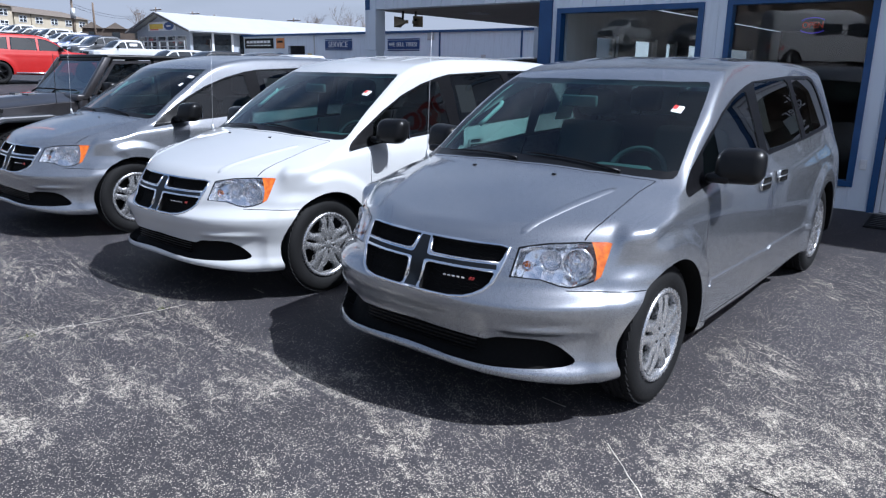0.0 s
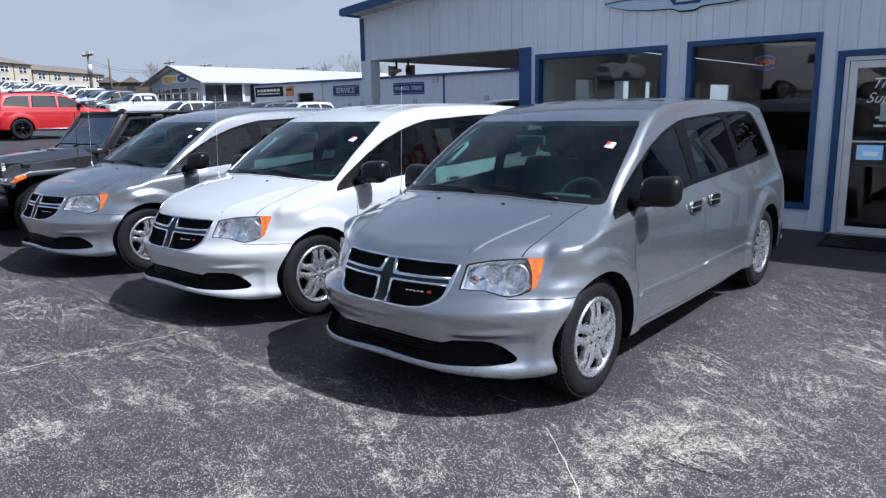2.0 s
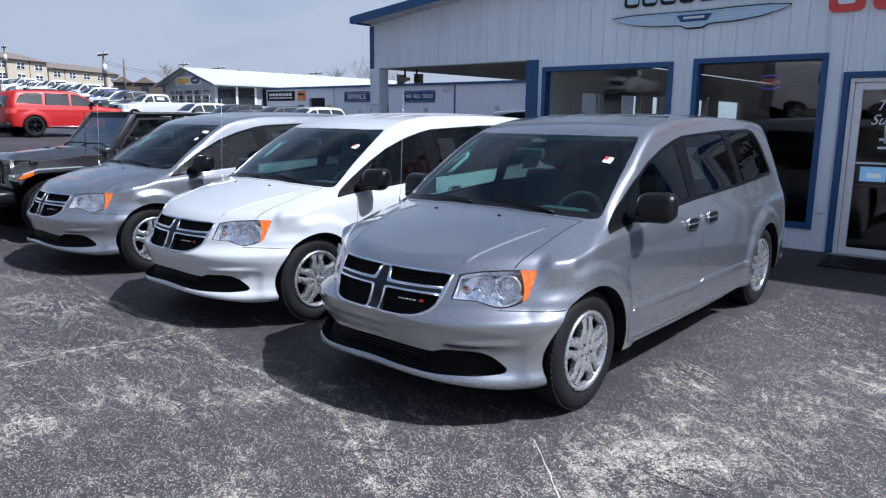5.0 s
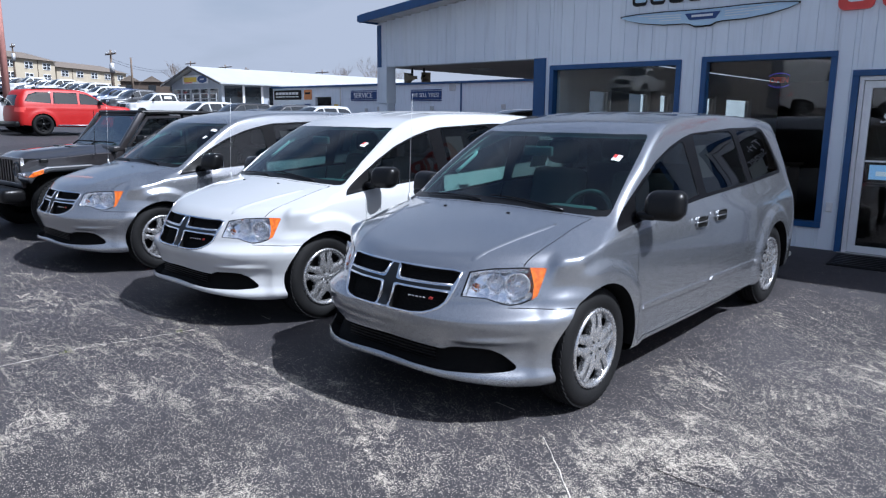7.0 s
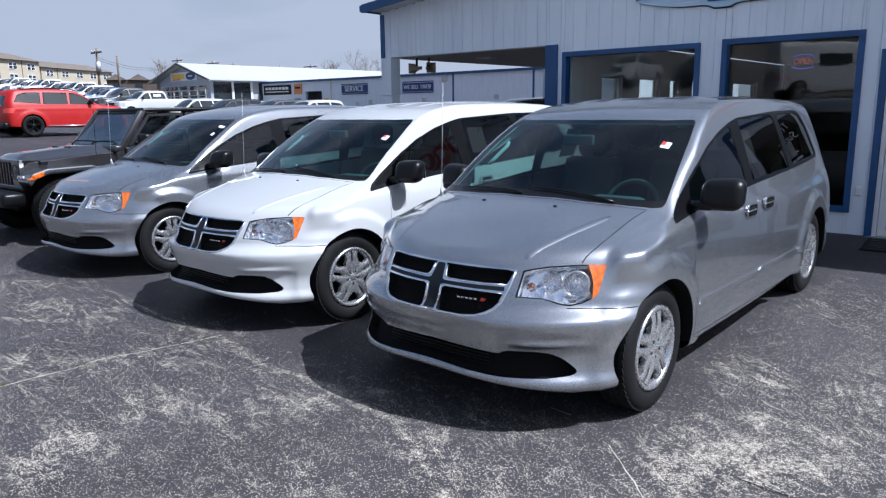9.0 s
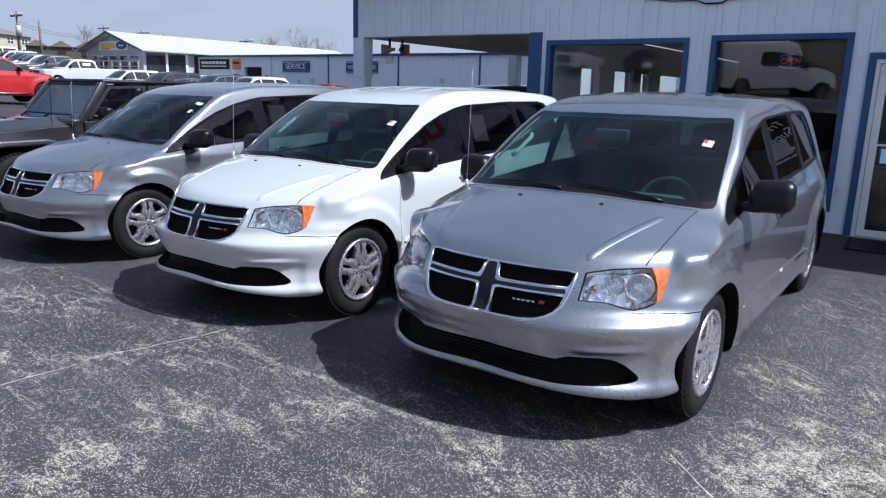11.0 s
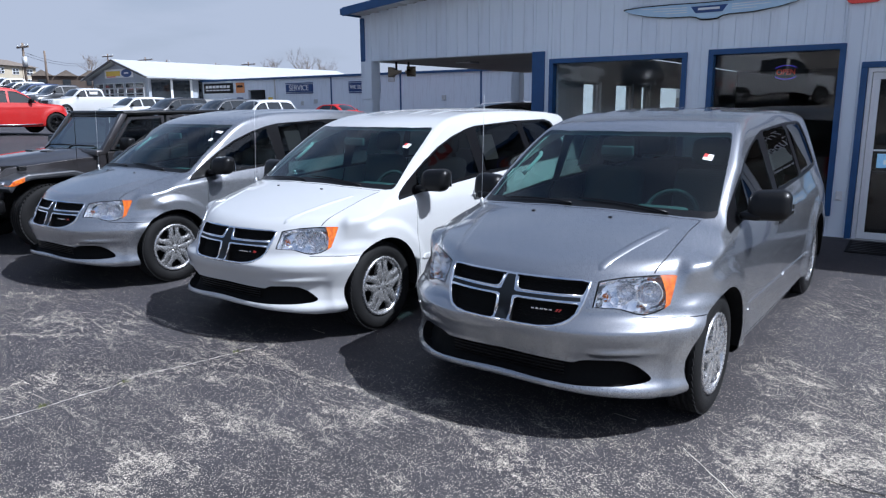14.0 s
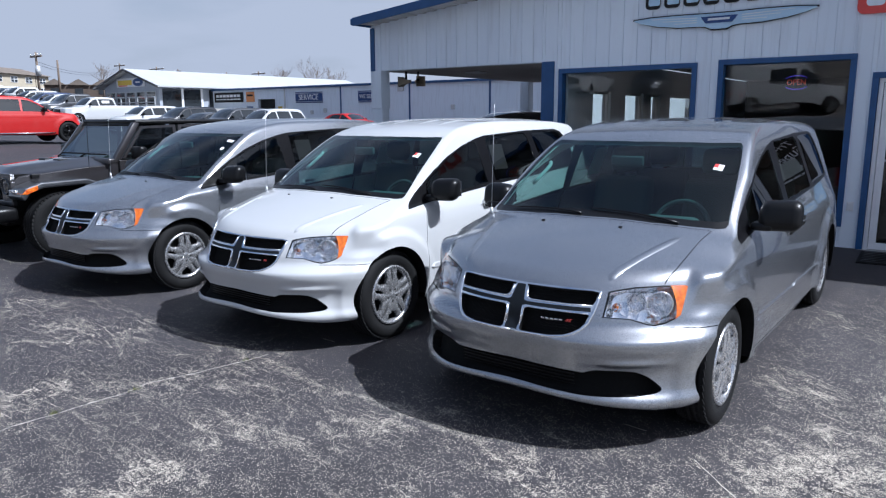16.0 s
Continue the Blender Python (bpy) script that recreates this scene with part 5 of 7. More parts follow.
def slab(x0, x1, y0, y1, t0, t1):
    """A sloping board under the roof line, between t0 and t1 above it."""
    bm = bmesh.new()
    cols = [x0] + ([PEAK] if x0 < PEAK < x1 else []) + [x1]
    rows = [[bm.verts.new((x, y, roof_z(x) + t)) for y, t in ((y0, t0), (y1, t0), (y1, t1), (y0, t1))] for x in cols]
    for a, b in zip(rows, rows[1:]):
        for k in range(4):
            bm.faces.new((a[k], a[(k + 1) % 4], b[(k + 1) % 4], b[k]))
    bm.faces.new(rows[0]), bm.faces.new(rows[-1])
    bmesh.ops.recalc_face_normals(bm, faces=bm.faces)
    return bm


part("soffit", slab(-6.42, 13.0, F - OV + 0.03, F + 0.03, 0.035, 0.05), M["soffit"], roof, "pale ribbed soffit")
ribs = bmesh.new()
for k in range(40):
    x = -6.3 + 0.42 * k
    own = slab(x, x + 0.03, F - OV + 0.03, F - 0.005, 0.02, 0.034)
    join(ribs, own)
part("soffit_ribs", ribs, M["soffit"], roof)
part("fascia", slab(-6.44, 13.0, F - OV, F - OV + 0.03, 0.0, 0.13), M["blue"], roof, "blue metal fascia")
part("gutter", box(-6.50, F - OV, 3.25, -6.44, 12.0, 3.36, 0.02), M["blue"], roof, "blue gutter along the eave")
part("roof_deck", slab(-6.42, 13.0, F - OV + 0.031, 12.2, 0.055, 0.12), M["roofing"], roof, "dark roof deck")
part("side_fascia", box(-6.40, F + T, 2.56, -6.30, 11.0, 3.22), M["wall"], roof, "grey canopy edge board")

# drive-through canopy at the west end
canopy_post = thing("canopy_column", pose(-6.30, F + 0.09, 0), "slim grey-white corner column with a boxed head and a moulded ring", "column", "canopy columns")
part("casing", box(-0.115, -0.115, 1.90, 0.115, 0.115, 2.524, 0.008), M["wall"], canopy_post, "boxed column head")
part("pipe", tube([(0.0, 0, 0.0), (0.0, 0, 1.80)], 0.062, 20), M["wall"], canopy_post, "", True)
part("collar", tube([(0.0, 0, 1.70), (0.0, 0, 1.74), (0.0, 0, 1.77), (0.0, 0, 1.80), (0.0, 0, 1.86), (0.0, 0, 1.90)], [0.066, 0.088, 0.088, 0.068, 0.09, 0.11], 20), M["wall"], canopy_post, "moulded ring", True)
copy_thing(canopy_post, pose(-6.48, 10.85, 0))
blue_post = thing("canopy_post", pose(-3.03, F + 0.05, 0), "dark blue painted post beside the drive-through", "post")
part("post", box(-0.10, -0.075, 0.05, 0.10, 0.20, 2.53, 0.006), M["blue"], blue_post)
tagged(part("ceiling", box(-6.38, F + 0.02, 2.528, -2.95, 11.0, 2.60), M["ceiling"]), "beige panelled ceiling of the drive-through canopy", "ceiling", "", "structure")
for x, y in ((-5.1, 6.6), (-3.9, 8.6)):
    tagged(part("canopy_light", box(x - 0.15, y - 0.15, 2.50, x + 0.15, y + 0.15, 2.527, 0.01), M["soffit"]), "flat unlit square light on the canopy ceiling", "light", "canopy lights")
horn = thing("loudspeaker_horn", pose(-6.05, 5.80, 2.36) @ Matrix.Diagonal((0.75, 0.75, 0.75, 1)), "beige outdoor horn loudspeaker hung from the canopy ceiling", "loudspeaker", "horn loudspeakers under the canopy")
flare = lathe([(0.16, -0.16), (0.15, -0.155), (0.09, -0.05), (0.05, 0.06), (0.05, 0.13), (0.0, 0.14)], 4)
part("horn", join(None, flare, pose(0, 0, 0, 45, 0, 0)), M["beige"], horn)
part("bracket", box(-0.02, -0.02, 0.02, 0.02, 0.02, 0.225, 0.004), M["black"], horn)
copy_thing(horn, pose(-5.86, 5.90, 2.36, 0, 0, 150))
west = bmesh.new()
SIDE = [(6.38, 7.08), (7.70, 8.55), (8.95, 9.45), (10.0, 11.7), (12.3, 13.95)]
box(-2.95, F + T, 0.0, -2.80, 16.0, 0.85, 0, west)
box(-2.95, F + T, 2.14, -2.80, 16.0, 2.6, 0, west)
for y0, y1 in zip([F + T] + [b for a, b in SIDE], [a for a, b in SIDE] + [16.0]):
    box(-2.95, y0, 0.85, -2.80, y1, 2.14, 0, west)
west_wall = tagged(part("wall_canopy", west, M["wall"]), "grey side wall of the drive-through with a row of windows", "wall", "", "structure")
for i, (y0, y1) in enumerate(SIDE):
    w = thing("window_%d" % (4 + i), pose(0, 0, 0), "plain side window towards the drive-through", "window", "side windows", "structure")
    rails = bmesh.new()
    for a, b, c, d in ((y0, y0 + 0.04, 0.85, 2.14), (y1 - 0.04, y1, 0.85, 2.14), (y0 + 0.04, y1 - 0.04, 0.85, 0.89), (y0 + 0.04, y1 - 0.04, 2.10, 2.14)):
        box(-2.92, a, c, -2.84, b, d, 0, rails)
    part("window_frame", rails, M["aluminium"], w)
    own = bmesh.new()
    own.faces.new([own.verts.new(v) for v in ((-2.88, y0 + 0.03, 0.88), (-2.88, y1 - 0.03, 0.88), (-2.88, y1 - 0.03, 2.11), (-2.88, y0 + 0.03, 2.11))])
    part("pane", own, M["side_glass"], w).visible_shadow = False

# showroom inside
# the room's dimness is put into its near-black surfaces
tagged(part("floor", box(-2.80, F + T, 0.18, 9.0, 16.0, 0.235), M["room_floor"]), "polished showroom floor, coloured near-black for the unlit room", "floor", "", "structure")
tagged(part("ceiling", box(-2.80, F + T, 2.62, 9.0, 16.0, 2.72), M["room"]), "showroom ceiling, coloured near-black for the unlit room", "ceiling", "", "structure")
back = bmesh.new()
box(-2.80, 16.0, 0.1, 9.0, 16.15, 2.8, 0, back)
tagged(part("wall_north", back, M["room"]), "showroom back wall, coloured near-black for the unlit room", "wall", "", "structure")
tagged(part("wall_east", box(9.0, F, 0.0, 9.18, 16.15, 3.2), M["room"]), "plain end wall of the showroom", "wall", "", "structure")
desk = thing("showroom_desk", pose(-1.2, 9.0, 0.235), "dark office desk standing in the showroom", "desk")
part("desktop", box(-0.8, -0.4, 0.70, 0.8, 0.4, 0.745, 0.008), M["wood"], desk)
part("panel", box(-0.75, -0.35, 0.0, -0.70, 0.35, 0.70), M["wood"], desk)
part("panel", box(0.70, -0.35, 0.0, 0.75, 0.35, 0.70), M["wood"], desk)
tube_light = thing("ceiling_light", pose(0.75, 7.2, 2.57), "lit fluorescent ceiling light in the showroom", "light")
part("casing", box(-0.65, -0.12, 0.0, 0.65, 0.12, 0.05, 0.01), M["sign_white"], tube_light)
part("lamp_tube", tube([(-0.6, 0, -0.02), (0.6, 0, -0.02)], 0.018, 8), glow("fluorescent tube", (0.95, 0.98, 1.0), 1.0), tube_light, "", True)

# screen behind the door, window neon
tv = thing("display_screen", pose(1.395, F + 0.12, 1.125), "small lit screen with a pale blue picture behind the door", "screen")
part("casing", box(-0.142, 0, -0.098, 0.142, 0.05, 0.098, 0.01), M["black"], tv)
part("picture", box(-0.127, -0.004, -0.08, 0.127, 0.0, 0.08), glow("screen picture", (0.30, 0.55, 0.85), 0.35), tv, "pale blue picture")
part("picture_shape", box(-0.06, -0.008, -0.04, 0.08, -0.005, 0.01, 0), glow("screen vehicle", (0.75, 0.8, 0.85), 0.3), tv, "pale vehicle shape")
copy_thing(tv, pose(1.695, F + 0.12, 1.115))
part("display_shelf", box(1.2, F + 0.10, 0.97, 2.0, F + 0.24, 1.0, 0.004), M["black"], door, "dark shelf behind the door glass")
neon = thing("neon_sign", pose(0.225, F + 0.155, 2.145) @ Matrix.Diagonal((0.55, 0.55, 0.62, 1)), "red and violet neon sign hung inside the shop window", "sign")
lettering("OPEN", 0.15, pose(0, 0, 0, 90), glow("red neon", (1.0, 0.10, 0.04), 0.035), neon, "neon_letters", 0.004)
arcs = bmesh.new()
for s in (1, -1):
    tube([(0.27 * math.cos(radians(s * a)), 0.01, 0.13 * math.sin(radians(s * a))) for a in range(40, 145, 8)], 0.006, 6, arcs)
part("neon_arc", arcs, glow("violet neon", (0.16, 0.10, 0.9), 0.28), neon, "violet neon arcs", True)

# signs on the wall
wing = thing("wing_sign", pose(-0.67, F - 0.05, 2.935), "pale blue winged emblem sign over the windows", "sign")
half = [(0.0, -0.125), (0.10, -0.122), (0.16, -0.092), (0.24, -0.082), (0.50, -0.078), (0.78, -0.045), (0.98, 0.0), (1.09, 0.042), (1.085, 0.056), (0.85, 0.072), (0.5, 0.074), (0.2, 0.068), (0.0, 0.066)]
whole_wing = half + [(-a, b) for a, b in half[-2:0:-1]]
part("wing_edge", prism([(a * 1.012, -0.015 + (b + 0.015) * 1.13) for a, b in whole_wing], 0.03, pose(0, 0.008, 0), bevel=0.004), M["black_gloss"], wing, "dark rim of the wing")
part("wing", prism(whole_wing, 0.035, bevel=0.012), M["sign_pale"], wing, "pale blue wing plate")
for s in (1, -1):
    feather = bmesh.new()
    for k in range(3):
        z = 0.03 - 0.028 * k
        prism([(s * 0.27, z), (s * (0.86 - 0.15 * k), z + 0.02 - 0.01 * k), (s * (0.84 - 0.15 * k), z + 0.012 - 0.01 * k), (s * 0.27, z - 0.010)], 0.006, pose(0, -0.006, 0), feather)
    part("feather_lines", feather, M["sign_white"], wing)
part("centre_plate", prism([(-0.22, 0.03), (0.22, 0.03), (0.16, -0.05), (-0.16, -0.05)], 0.012, pose(0, -0.012, 0)), M["sign_blue"], wing, "dark blue centre plate")
part("centre_bar", box(-0.13, -0.018, -0.018, 0.13, -0.012, 0.008), M["sign_white"], wing)
part("standoff", box(-0.5, 0.03, -0.02, -0.46, 0.06, 0.02), M["steel"], wing)
part("standoff", box(0.46, 0.03, -0.02, 0.5, 0.06, 0.02), M["steel"], wing)
name_row = [thing("sign_letter", pose(-1.52 + 0.245 * k, F - 0.035, 3.20), "black raised block of the wall sign", "sign", "raised wall sign blocks") for k in range(8)]
for ob in name_row:
    part("block", prism(rounded(-0.095, -0.085, 0.095, 0.085, 0.05), 0.035), M["black"], ob)
    part("inset", prism(rounded(-0.055, -0.045, 0.095, 0.045, 0.02), 0.004, pose(0, -0.004, 0)), M["sign_pale"], ob)
red_row = [thing("red_sign_letter", pose(0.99 + 0.42 * k, F - 0.04, 3.06), "red raised block of the wall sign with a white core", "sign", "red wall sign blocks") for k in range(5)]
for ob in red_row:
    part("block", prism(rounded(-0.175, -0.20, 0.175, 0.20, 0.07), 0.04), M["sign_red"], ob)
    part("inset", prism(rounded(-0.09, -0.12, 0.09, 0.12, 0.04), 0.004, pose(0, -0.004, 0)), M["wall"], ob)


# ---- minivans in the row ----
van_a, painted = minivan(pose(0, 0, 0, 0, 0, -1.0), "silver minivan with black mirrors and a sticker on the windscreen")
van_b = copy_thing(van_a, pose(-2.615, 0.15, 0, 0, 0, -1.0))
van_c = copy_thing(van_a, pose(-5.45, 0.20, 0, 0, 0, -1.0))
repaint(van_a, M["silver"], M["white"])
repaint(van_c, M["silver"], M["white"])
tagged(van_b, "white minivan with black mirrors parked between two silver ones")
tagged(van_c, "silver minivan with white stickers, beside a dark off-roader")
for ob in list(van_c.children):
    if ob.name.startswith("windscreen_sticker"):
        bpy.data.objects.remove(ob)
for x, y, w, h in ((0.655, 0.85, 0.045, 0.022), (0.668, 0.72, 0.02, 0.026)):
    own = bmesh.new()
    own.faces.new([own.verts.new((a * w, b * h, 0)) for a, b in ((-1, -1), (1, -1), (1, 1), (-1, 1))])
    bmesh.ops.transform(own, matrix=lying(body_field(VAN), x, y), verts=own.verts)
    part("windscreen_sticker", own, M["sticker_white"], van_c, "white paper sticker on the glass")

# ---- other vehicles ----
SUV = dict(VAN, fold=0.0, ledge=0.0, top=[(-1.3, 0.72), (-0.95, 0.88), (-0.75, 0.96), (-0.55, 1.01), (-0.2, 1.07), (0.25, 1.11), (0.42, 1.17), (0.9, 1.46), (1.2, 1.60), (1.5, 1.655), (2.2, 1.68), (3.0, 1.66), (3.6, 1.60), (4.3, 1.5)],
           side=[(0.15, 0.84), (0.3, 0.89), (0.5, 0.915), (0.75, 0.925), (0.95, 0.91), (1.1, 0.88), (1.3, 0.80), (1.45, 0.74), (1.6, 0.67), (1.75, 0.6)],
           tail=[(0.15, 3.62), (0.4, 3.75), (0.7, 3.77), (0.95, 3.74), (1.2, 3.68), (1.5, 3.52), (1.75, 3.36)],
           arches=[(0, 0.37, 0.50, 0.03), (2.89, 0.37, 0.50, 0.03)], lines=[(0.95, 0.03, 0.012, 0.4, 3.5)], hull=(1.1, -1.2, 4.2, 0.05, 1.9), core=(0.25, -0.2, 3.2, 0.5, 0.8))
TRUCK = dict(VAN, fold=0.0, ledge=0.0, top=[(-1.3, 1.05), (-0.95, 1.14), (-0.8, 1.18), (-0.5, 1.22), (0.3, 1.29), (0.45, 1.36), (0.95, 1.72), (1.2, 1.86), (1.6, 1.93), (2.4, 1.93), (2.7, 1.86), (2.82, 1.42), (2.9, 1.38), (4.9, 1.40)],
             side=[(0.15, 0.88), (0.3, 0.93), (0.6, 0.985), (0.95, 0.995), (1.2, 0.98), (1.35, 0.94), (1.6, 0.84), (1.95, 0.70)],
             nose=[(0.15, -0.75), (0.35, -0.92), (0.55, -0.95), (0.7, -0.90), (0.9, -0.90), (1.15, -0.86), (1.3, -0.7)], sweep=[(0.2, 0.22), (1.2, 0.22)], sweep_power=[(0.2, 2.6), (1.2, 2.6)],
             tail=[(0.15, 4.6), (0.5, 4.75), (1.4, 4.72), (2.0, 4.6)], low=[(-1, 0.38), (4.9, 0.40)],
             arches=[(0, 0.42, 0.56, 0.03), (3.68, 0.42, 0.56, 0.03)], lines=[], hull=(1.15, -1.25, 5.0, 0.1, 2.15), core=(0.25, -0.2, 4.2, 0.6, 0.85))
SEDAN = dict(SUV, top=[(-1.3, 0.62), (-0.95, 0.76), (-0.7, 0.83), (-0.2, 0.94), (0.3, 1.0), (0.45, 1.06), (0.95, 1.31), (1.25, 1.42), (1.7, 1.46), (2.3, 1.44), (2.7, 1.36), (3.1, 1.16), (3.3, 1.10), (4.2, 1.05)], round_top=0.09)


def road_car(name, spec, m, paint, windows, shield, label, category, base, wheel_r, wheel_y, dark_wheels=False, res=(10, 56, 22), group="vehicles parked on the upper lot", mouth=None):
    """A parked vehicle with its panes, lamps, grille, mirrors and wheels."""
    car = thing(name, m, label, category, group)
    bm = half_shell(spec, res)
    field = body_field(spec)
    part("underbody", whole(take(bm, [f for f in bm.faces if f.normal.z < -0.7 and f.calc_center_median().z < 0.5])), M["under"], car)
    half = float(curve(spec["side"])(np.array([0.6]))[0])
    for cy in wheel_y:
        take(bm, carve(bm, arc(cy, wheel_r, wheel_r + 0.045, 20), Y, Z, side_face)).free()
        both("wheel_well", wheel_well(cy, wheel_r, wheel_r + 0.05, 0.4, half - 0.02), M["under"], car)
    part("windscreen", whole(take(bm, carve(bm, shield, X, Y, upper_face))), M["far_glass"], car, "dark windscreen", True)
    for poly in windows:
        both("side_window", sink(take(bm, carve(bm, poly, Y, Z, side_face)), 0.008), M["far_glass"], car, "dark side glass")
    z0, z1 = mouth or (0.62, 0.80)
    part("grille", whole(sink(take(bm, carve(bm, [(0.0, z1), (0.42, z1), (0.40, z0), (0.0, z0)], X, Z, front_face)), 0.03)), M["black"], car, "dark grille", True)
    both("headlamp", take(bm, carve(bm, [(0.48, z1), (0.74, z1 + 0.03), (0.76, z1 - 0.10), (0.50, z1 - 0.13)], X, Z, front_face)), M["reflector"], car, "clear headlamp")
    part("bumper_intake", whole(sink(take(bm, carve(bm, [(0.0, base + 0.2), (0.55, base + 0.2), (0.6, base + 0.05), (0.0, base + 0.05)], X, Z, front_face)), 0.03)), M["black"], car, "", True)
    tail = take(bm, carve(bm, [(0.55, 0.98), (0.95, 1.0), (0.95, 0.82), (0.55, 0.84)], X, Z, lambda f: f.normal.y > 0.2 and f.calc_center_median().y > wheel_y[1] + 0.3))
    both("tail_lamp", tail, M["sign_red"], car, "red tail lamp")
    rear = take(bm, carve(bm, [(0.0, 1.05), (0.55, 1.05), (0.48, 1.42), (0.0, 1.44)], X, Z, lambda f: f.normal.y > 0.25))
    part("rear_window", whole(rear), M["far_glass"], car, "dark rear glass", True)
    part("body", whole(bm), paint, car, "painted body", True)
    for s in (1, -1):
        belt = windows[0][0][1]
        part("door_mirror", box(half - 0.06, windows[0][0][0] + 0.15, belt + 0.02, half + 0.13, windows[0][0][0] + 0.27, belt + 0.17, 0.04, m=Matrix.Diagonal((s, 1, 1, 1))), M["black"], car, "", True)
        for cy in wheel_y:
            add_wheel(car, s * (half - 0.10), cy, wheel_r, 0.23, wheel_r * 0.66, "five", M["black_gloss"] if dark_wheels else M["wheel_silver"], s)
    return car


SUV_WIN = [[(0.62, 1.10), (0.95, 1.36), (1.25, 1.50), (1.50, 1.53), (1.55, 1.12)], [(1.62, 1.12), (1.58, 1.535), (2.40, 1.545), (2.48, 1.13)], [(2.56, 1.14), (2.50, 1.545), (3.0, 1.53), (3.25, 1.45), (3.42, 1.20)]]
SUV_SHIELD = [(0.0, 0.42), (0.5, 0.48), (0.70, 0.56), (0.62, 1.10), (0.3, 1.20), (0.0, 1.22)]
TRUCK_WIN = [[(0.68, 1.33), (0.95, 1.55), (1.2, 1.73), (1.45, 1.77), (1.5, 1.34)], [(1.58, 1.34), (1.55, 1.775), (2.45, 1.775), (2.58, 1.70), (2.66, 1.36)]]
TRUCK_SHIELD = [(0.0, 0.45), (0.5, 0.52), (0.74, 0.62), (0.64, 1.12), (0.3, 1.20), (0.0, 1.22)]
SEDAN_WIN = [[(0.62, 0.98), (0.95, 1.18), (1.25, 1.32), (1.50, 1.36), (1.55, 0.99)], [(1.62, 0.99), (1.58, 1.36), (2.20, 1.36), (2.45, 1.30), (2.72, 1.05), (2.7, 1.0)]]

# the red crossover faces away, up the slope
red = road_car("crossover", SUV, pose(-26.0, 9.45, ground_z(-26.0, 8.0), 0, 0, 180), M["red"], SUV_WIN, SUV_SHIELD, "bright red crossover with dark wheels and a silver side strip", "car", 0.3, 0.37, (0.0, 2.89), True, (14, 84, 30), "vehicles parked on the upper lot")
for s in (1, -1):
    part("side_strip", tube([(s * 0.925, 0.5, 0.36), (s * 0.935, 1.4, 0.35), (s * 0.925, 2.4, 0.36)], 0.022, 8), M["chrome"], red, "silver strip along the sill", True)
    part("roof_rail", tube([(s * 0.60, 1.2, 1.62), (s * 0.62, 1.5, 1.68), (s * 0.62, 2.6, 1.685), (s * 0.60, 3.1, 1.63)], 0.02, 8), M["black"], red, "", True)
part("bumper_trim", box(-0.8, 3.62, 0.30, 0.8, 3.80, 0.50, 0.05), M["black"], red, "dark lower bumper with silver trim", True)
hatch = road_car("crossover", SUV, pose(-28.6, 7.0, ground_z(-28.6, 6.0), 0, 0, 180), M["white"], SUV_WIN, SUV_SHIELD, "white crossover with red tail lamps", "car", 0.3, 0.36, (0.0, 2.89))

pickup = road_car("pickup_truck", TRUCK, pose(-46.7, 20.5, ground_z(-46.7, 20.5)), M["white"], TRUCK_WIN, TRUCK_SHIELD, "white crew-cab pickup with a dark grille in the upper row", "pickup truck", 0.42, 0.41, (0.0, 3.68), False, mouth=(0.78, 1.10))
part("price_sheet", box(0.86, 1.75, 1.40, 0.875, 2.3, 1.68), M["sticker_white"], pickup, "white paper sheet on the rear side glass")
suv = road_car("suv", dict(SUV, top=[(a, b * 1.05) for a, b in SUV["top"]]), pose(-39.2, 19.8, ground_z(-39.2, 19.8)), M["white"], [[(a, b * 1.05) for a, b in w] for w in SUV_WIN], SUV_SHIELD, "white sport utility vehicle in the upper row", "car", 0.3, 0.38, (0.0, 2.89))
sedan = road_car("sedan", SEDAN, pose(-32.6, 19.3, ground_z(-32.6, 19.3)), M["dark_grey"], SEDAN_WIN, SUV_SHIELD, "dark grey sedan in the upper row", "car", 0.3, 0.34, (0.0, 2.8), mouth=(0.52, 0.66))
ROW = [  # the rest of the upper row, from the nearest up the slope: x, y, kind, paint, label
    (-27.6, 19.5, "suv", "white", "white sport utility vehicle"), (-30.3, 19.4, "suv", "dark_grey", "dark grey sport utility vehicle"), (-35.0, 19.6, "suv", "black_paint", "black sport utility vehicle"),
    (-49.9, 20.6, "pickup", "dark_grey", "dark grey pickup truck"), (-52.9, 21.2, "suv", "white", "white sport utility vehicle"), (-55.7, 21.7, "suv", "navy", "dark blue sport utility vehicle"),
    (-58.7, 22.1, "suv", "white", "white sport utility vehicle"), (-61.6, 22.5, "pickup", "white", "white pickup truck"), (-64.5, 22.8, "suv", "silver", "silver sport utility vehicle"), (-67.5, 23.1, "suv", "white", "white sport utility vehicle"),
    (-70.4, 23.3, "pickup", "white", "white pickup truck"), (-73.3, 23.5, "suv", "white", "white sport utility vehicle"), (-76.3, 23.7, "suv", "silver", "silver sport utility vehicle"), (-79.3, 23.9, "pickup", "white", "white pickup truck"),
    (-82.6, 24.0, "suv", "black_paint", "black sport utility vehicle"), (-86.0, 24.0, "suv", "white", "white sport utility vehicle"), (-90.0, 24.0, "pickup", "silver", "silver pickup truck")]
rng = random.Random(4)


def repainted(ob, colour):
    """Gives the body of a parked vehicle's copy another paint."""
    for c in ob.children_recursive:
        if c.type == "MESH" and c.name.startswith("body"):
            c.material_slots[0].link = "OBJECT"
            c.material_slots[0].material = M[colour]


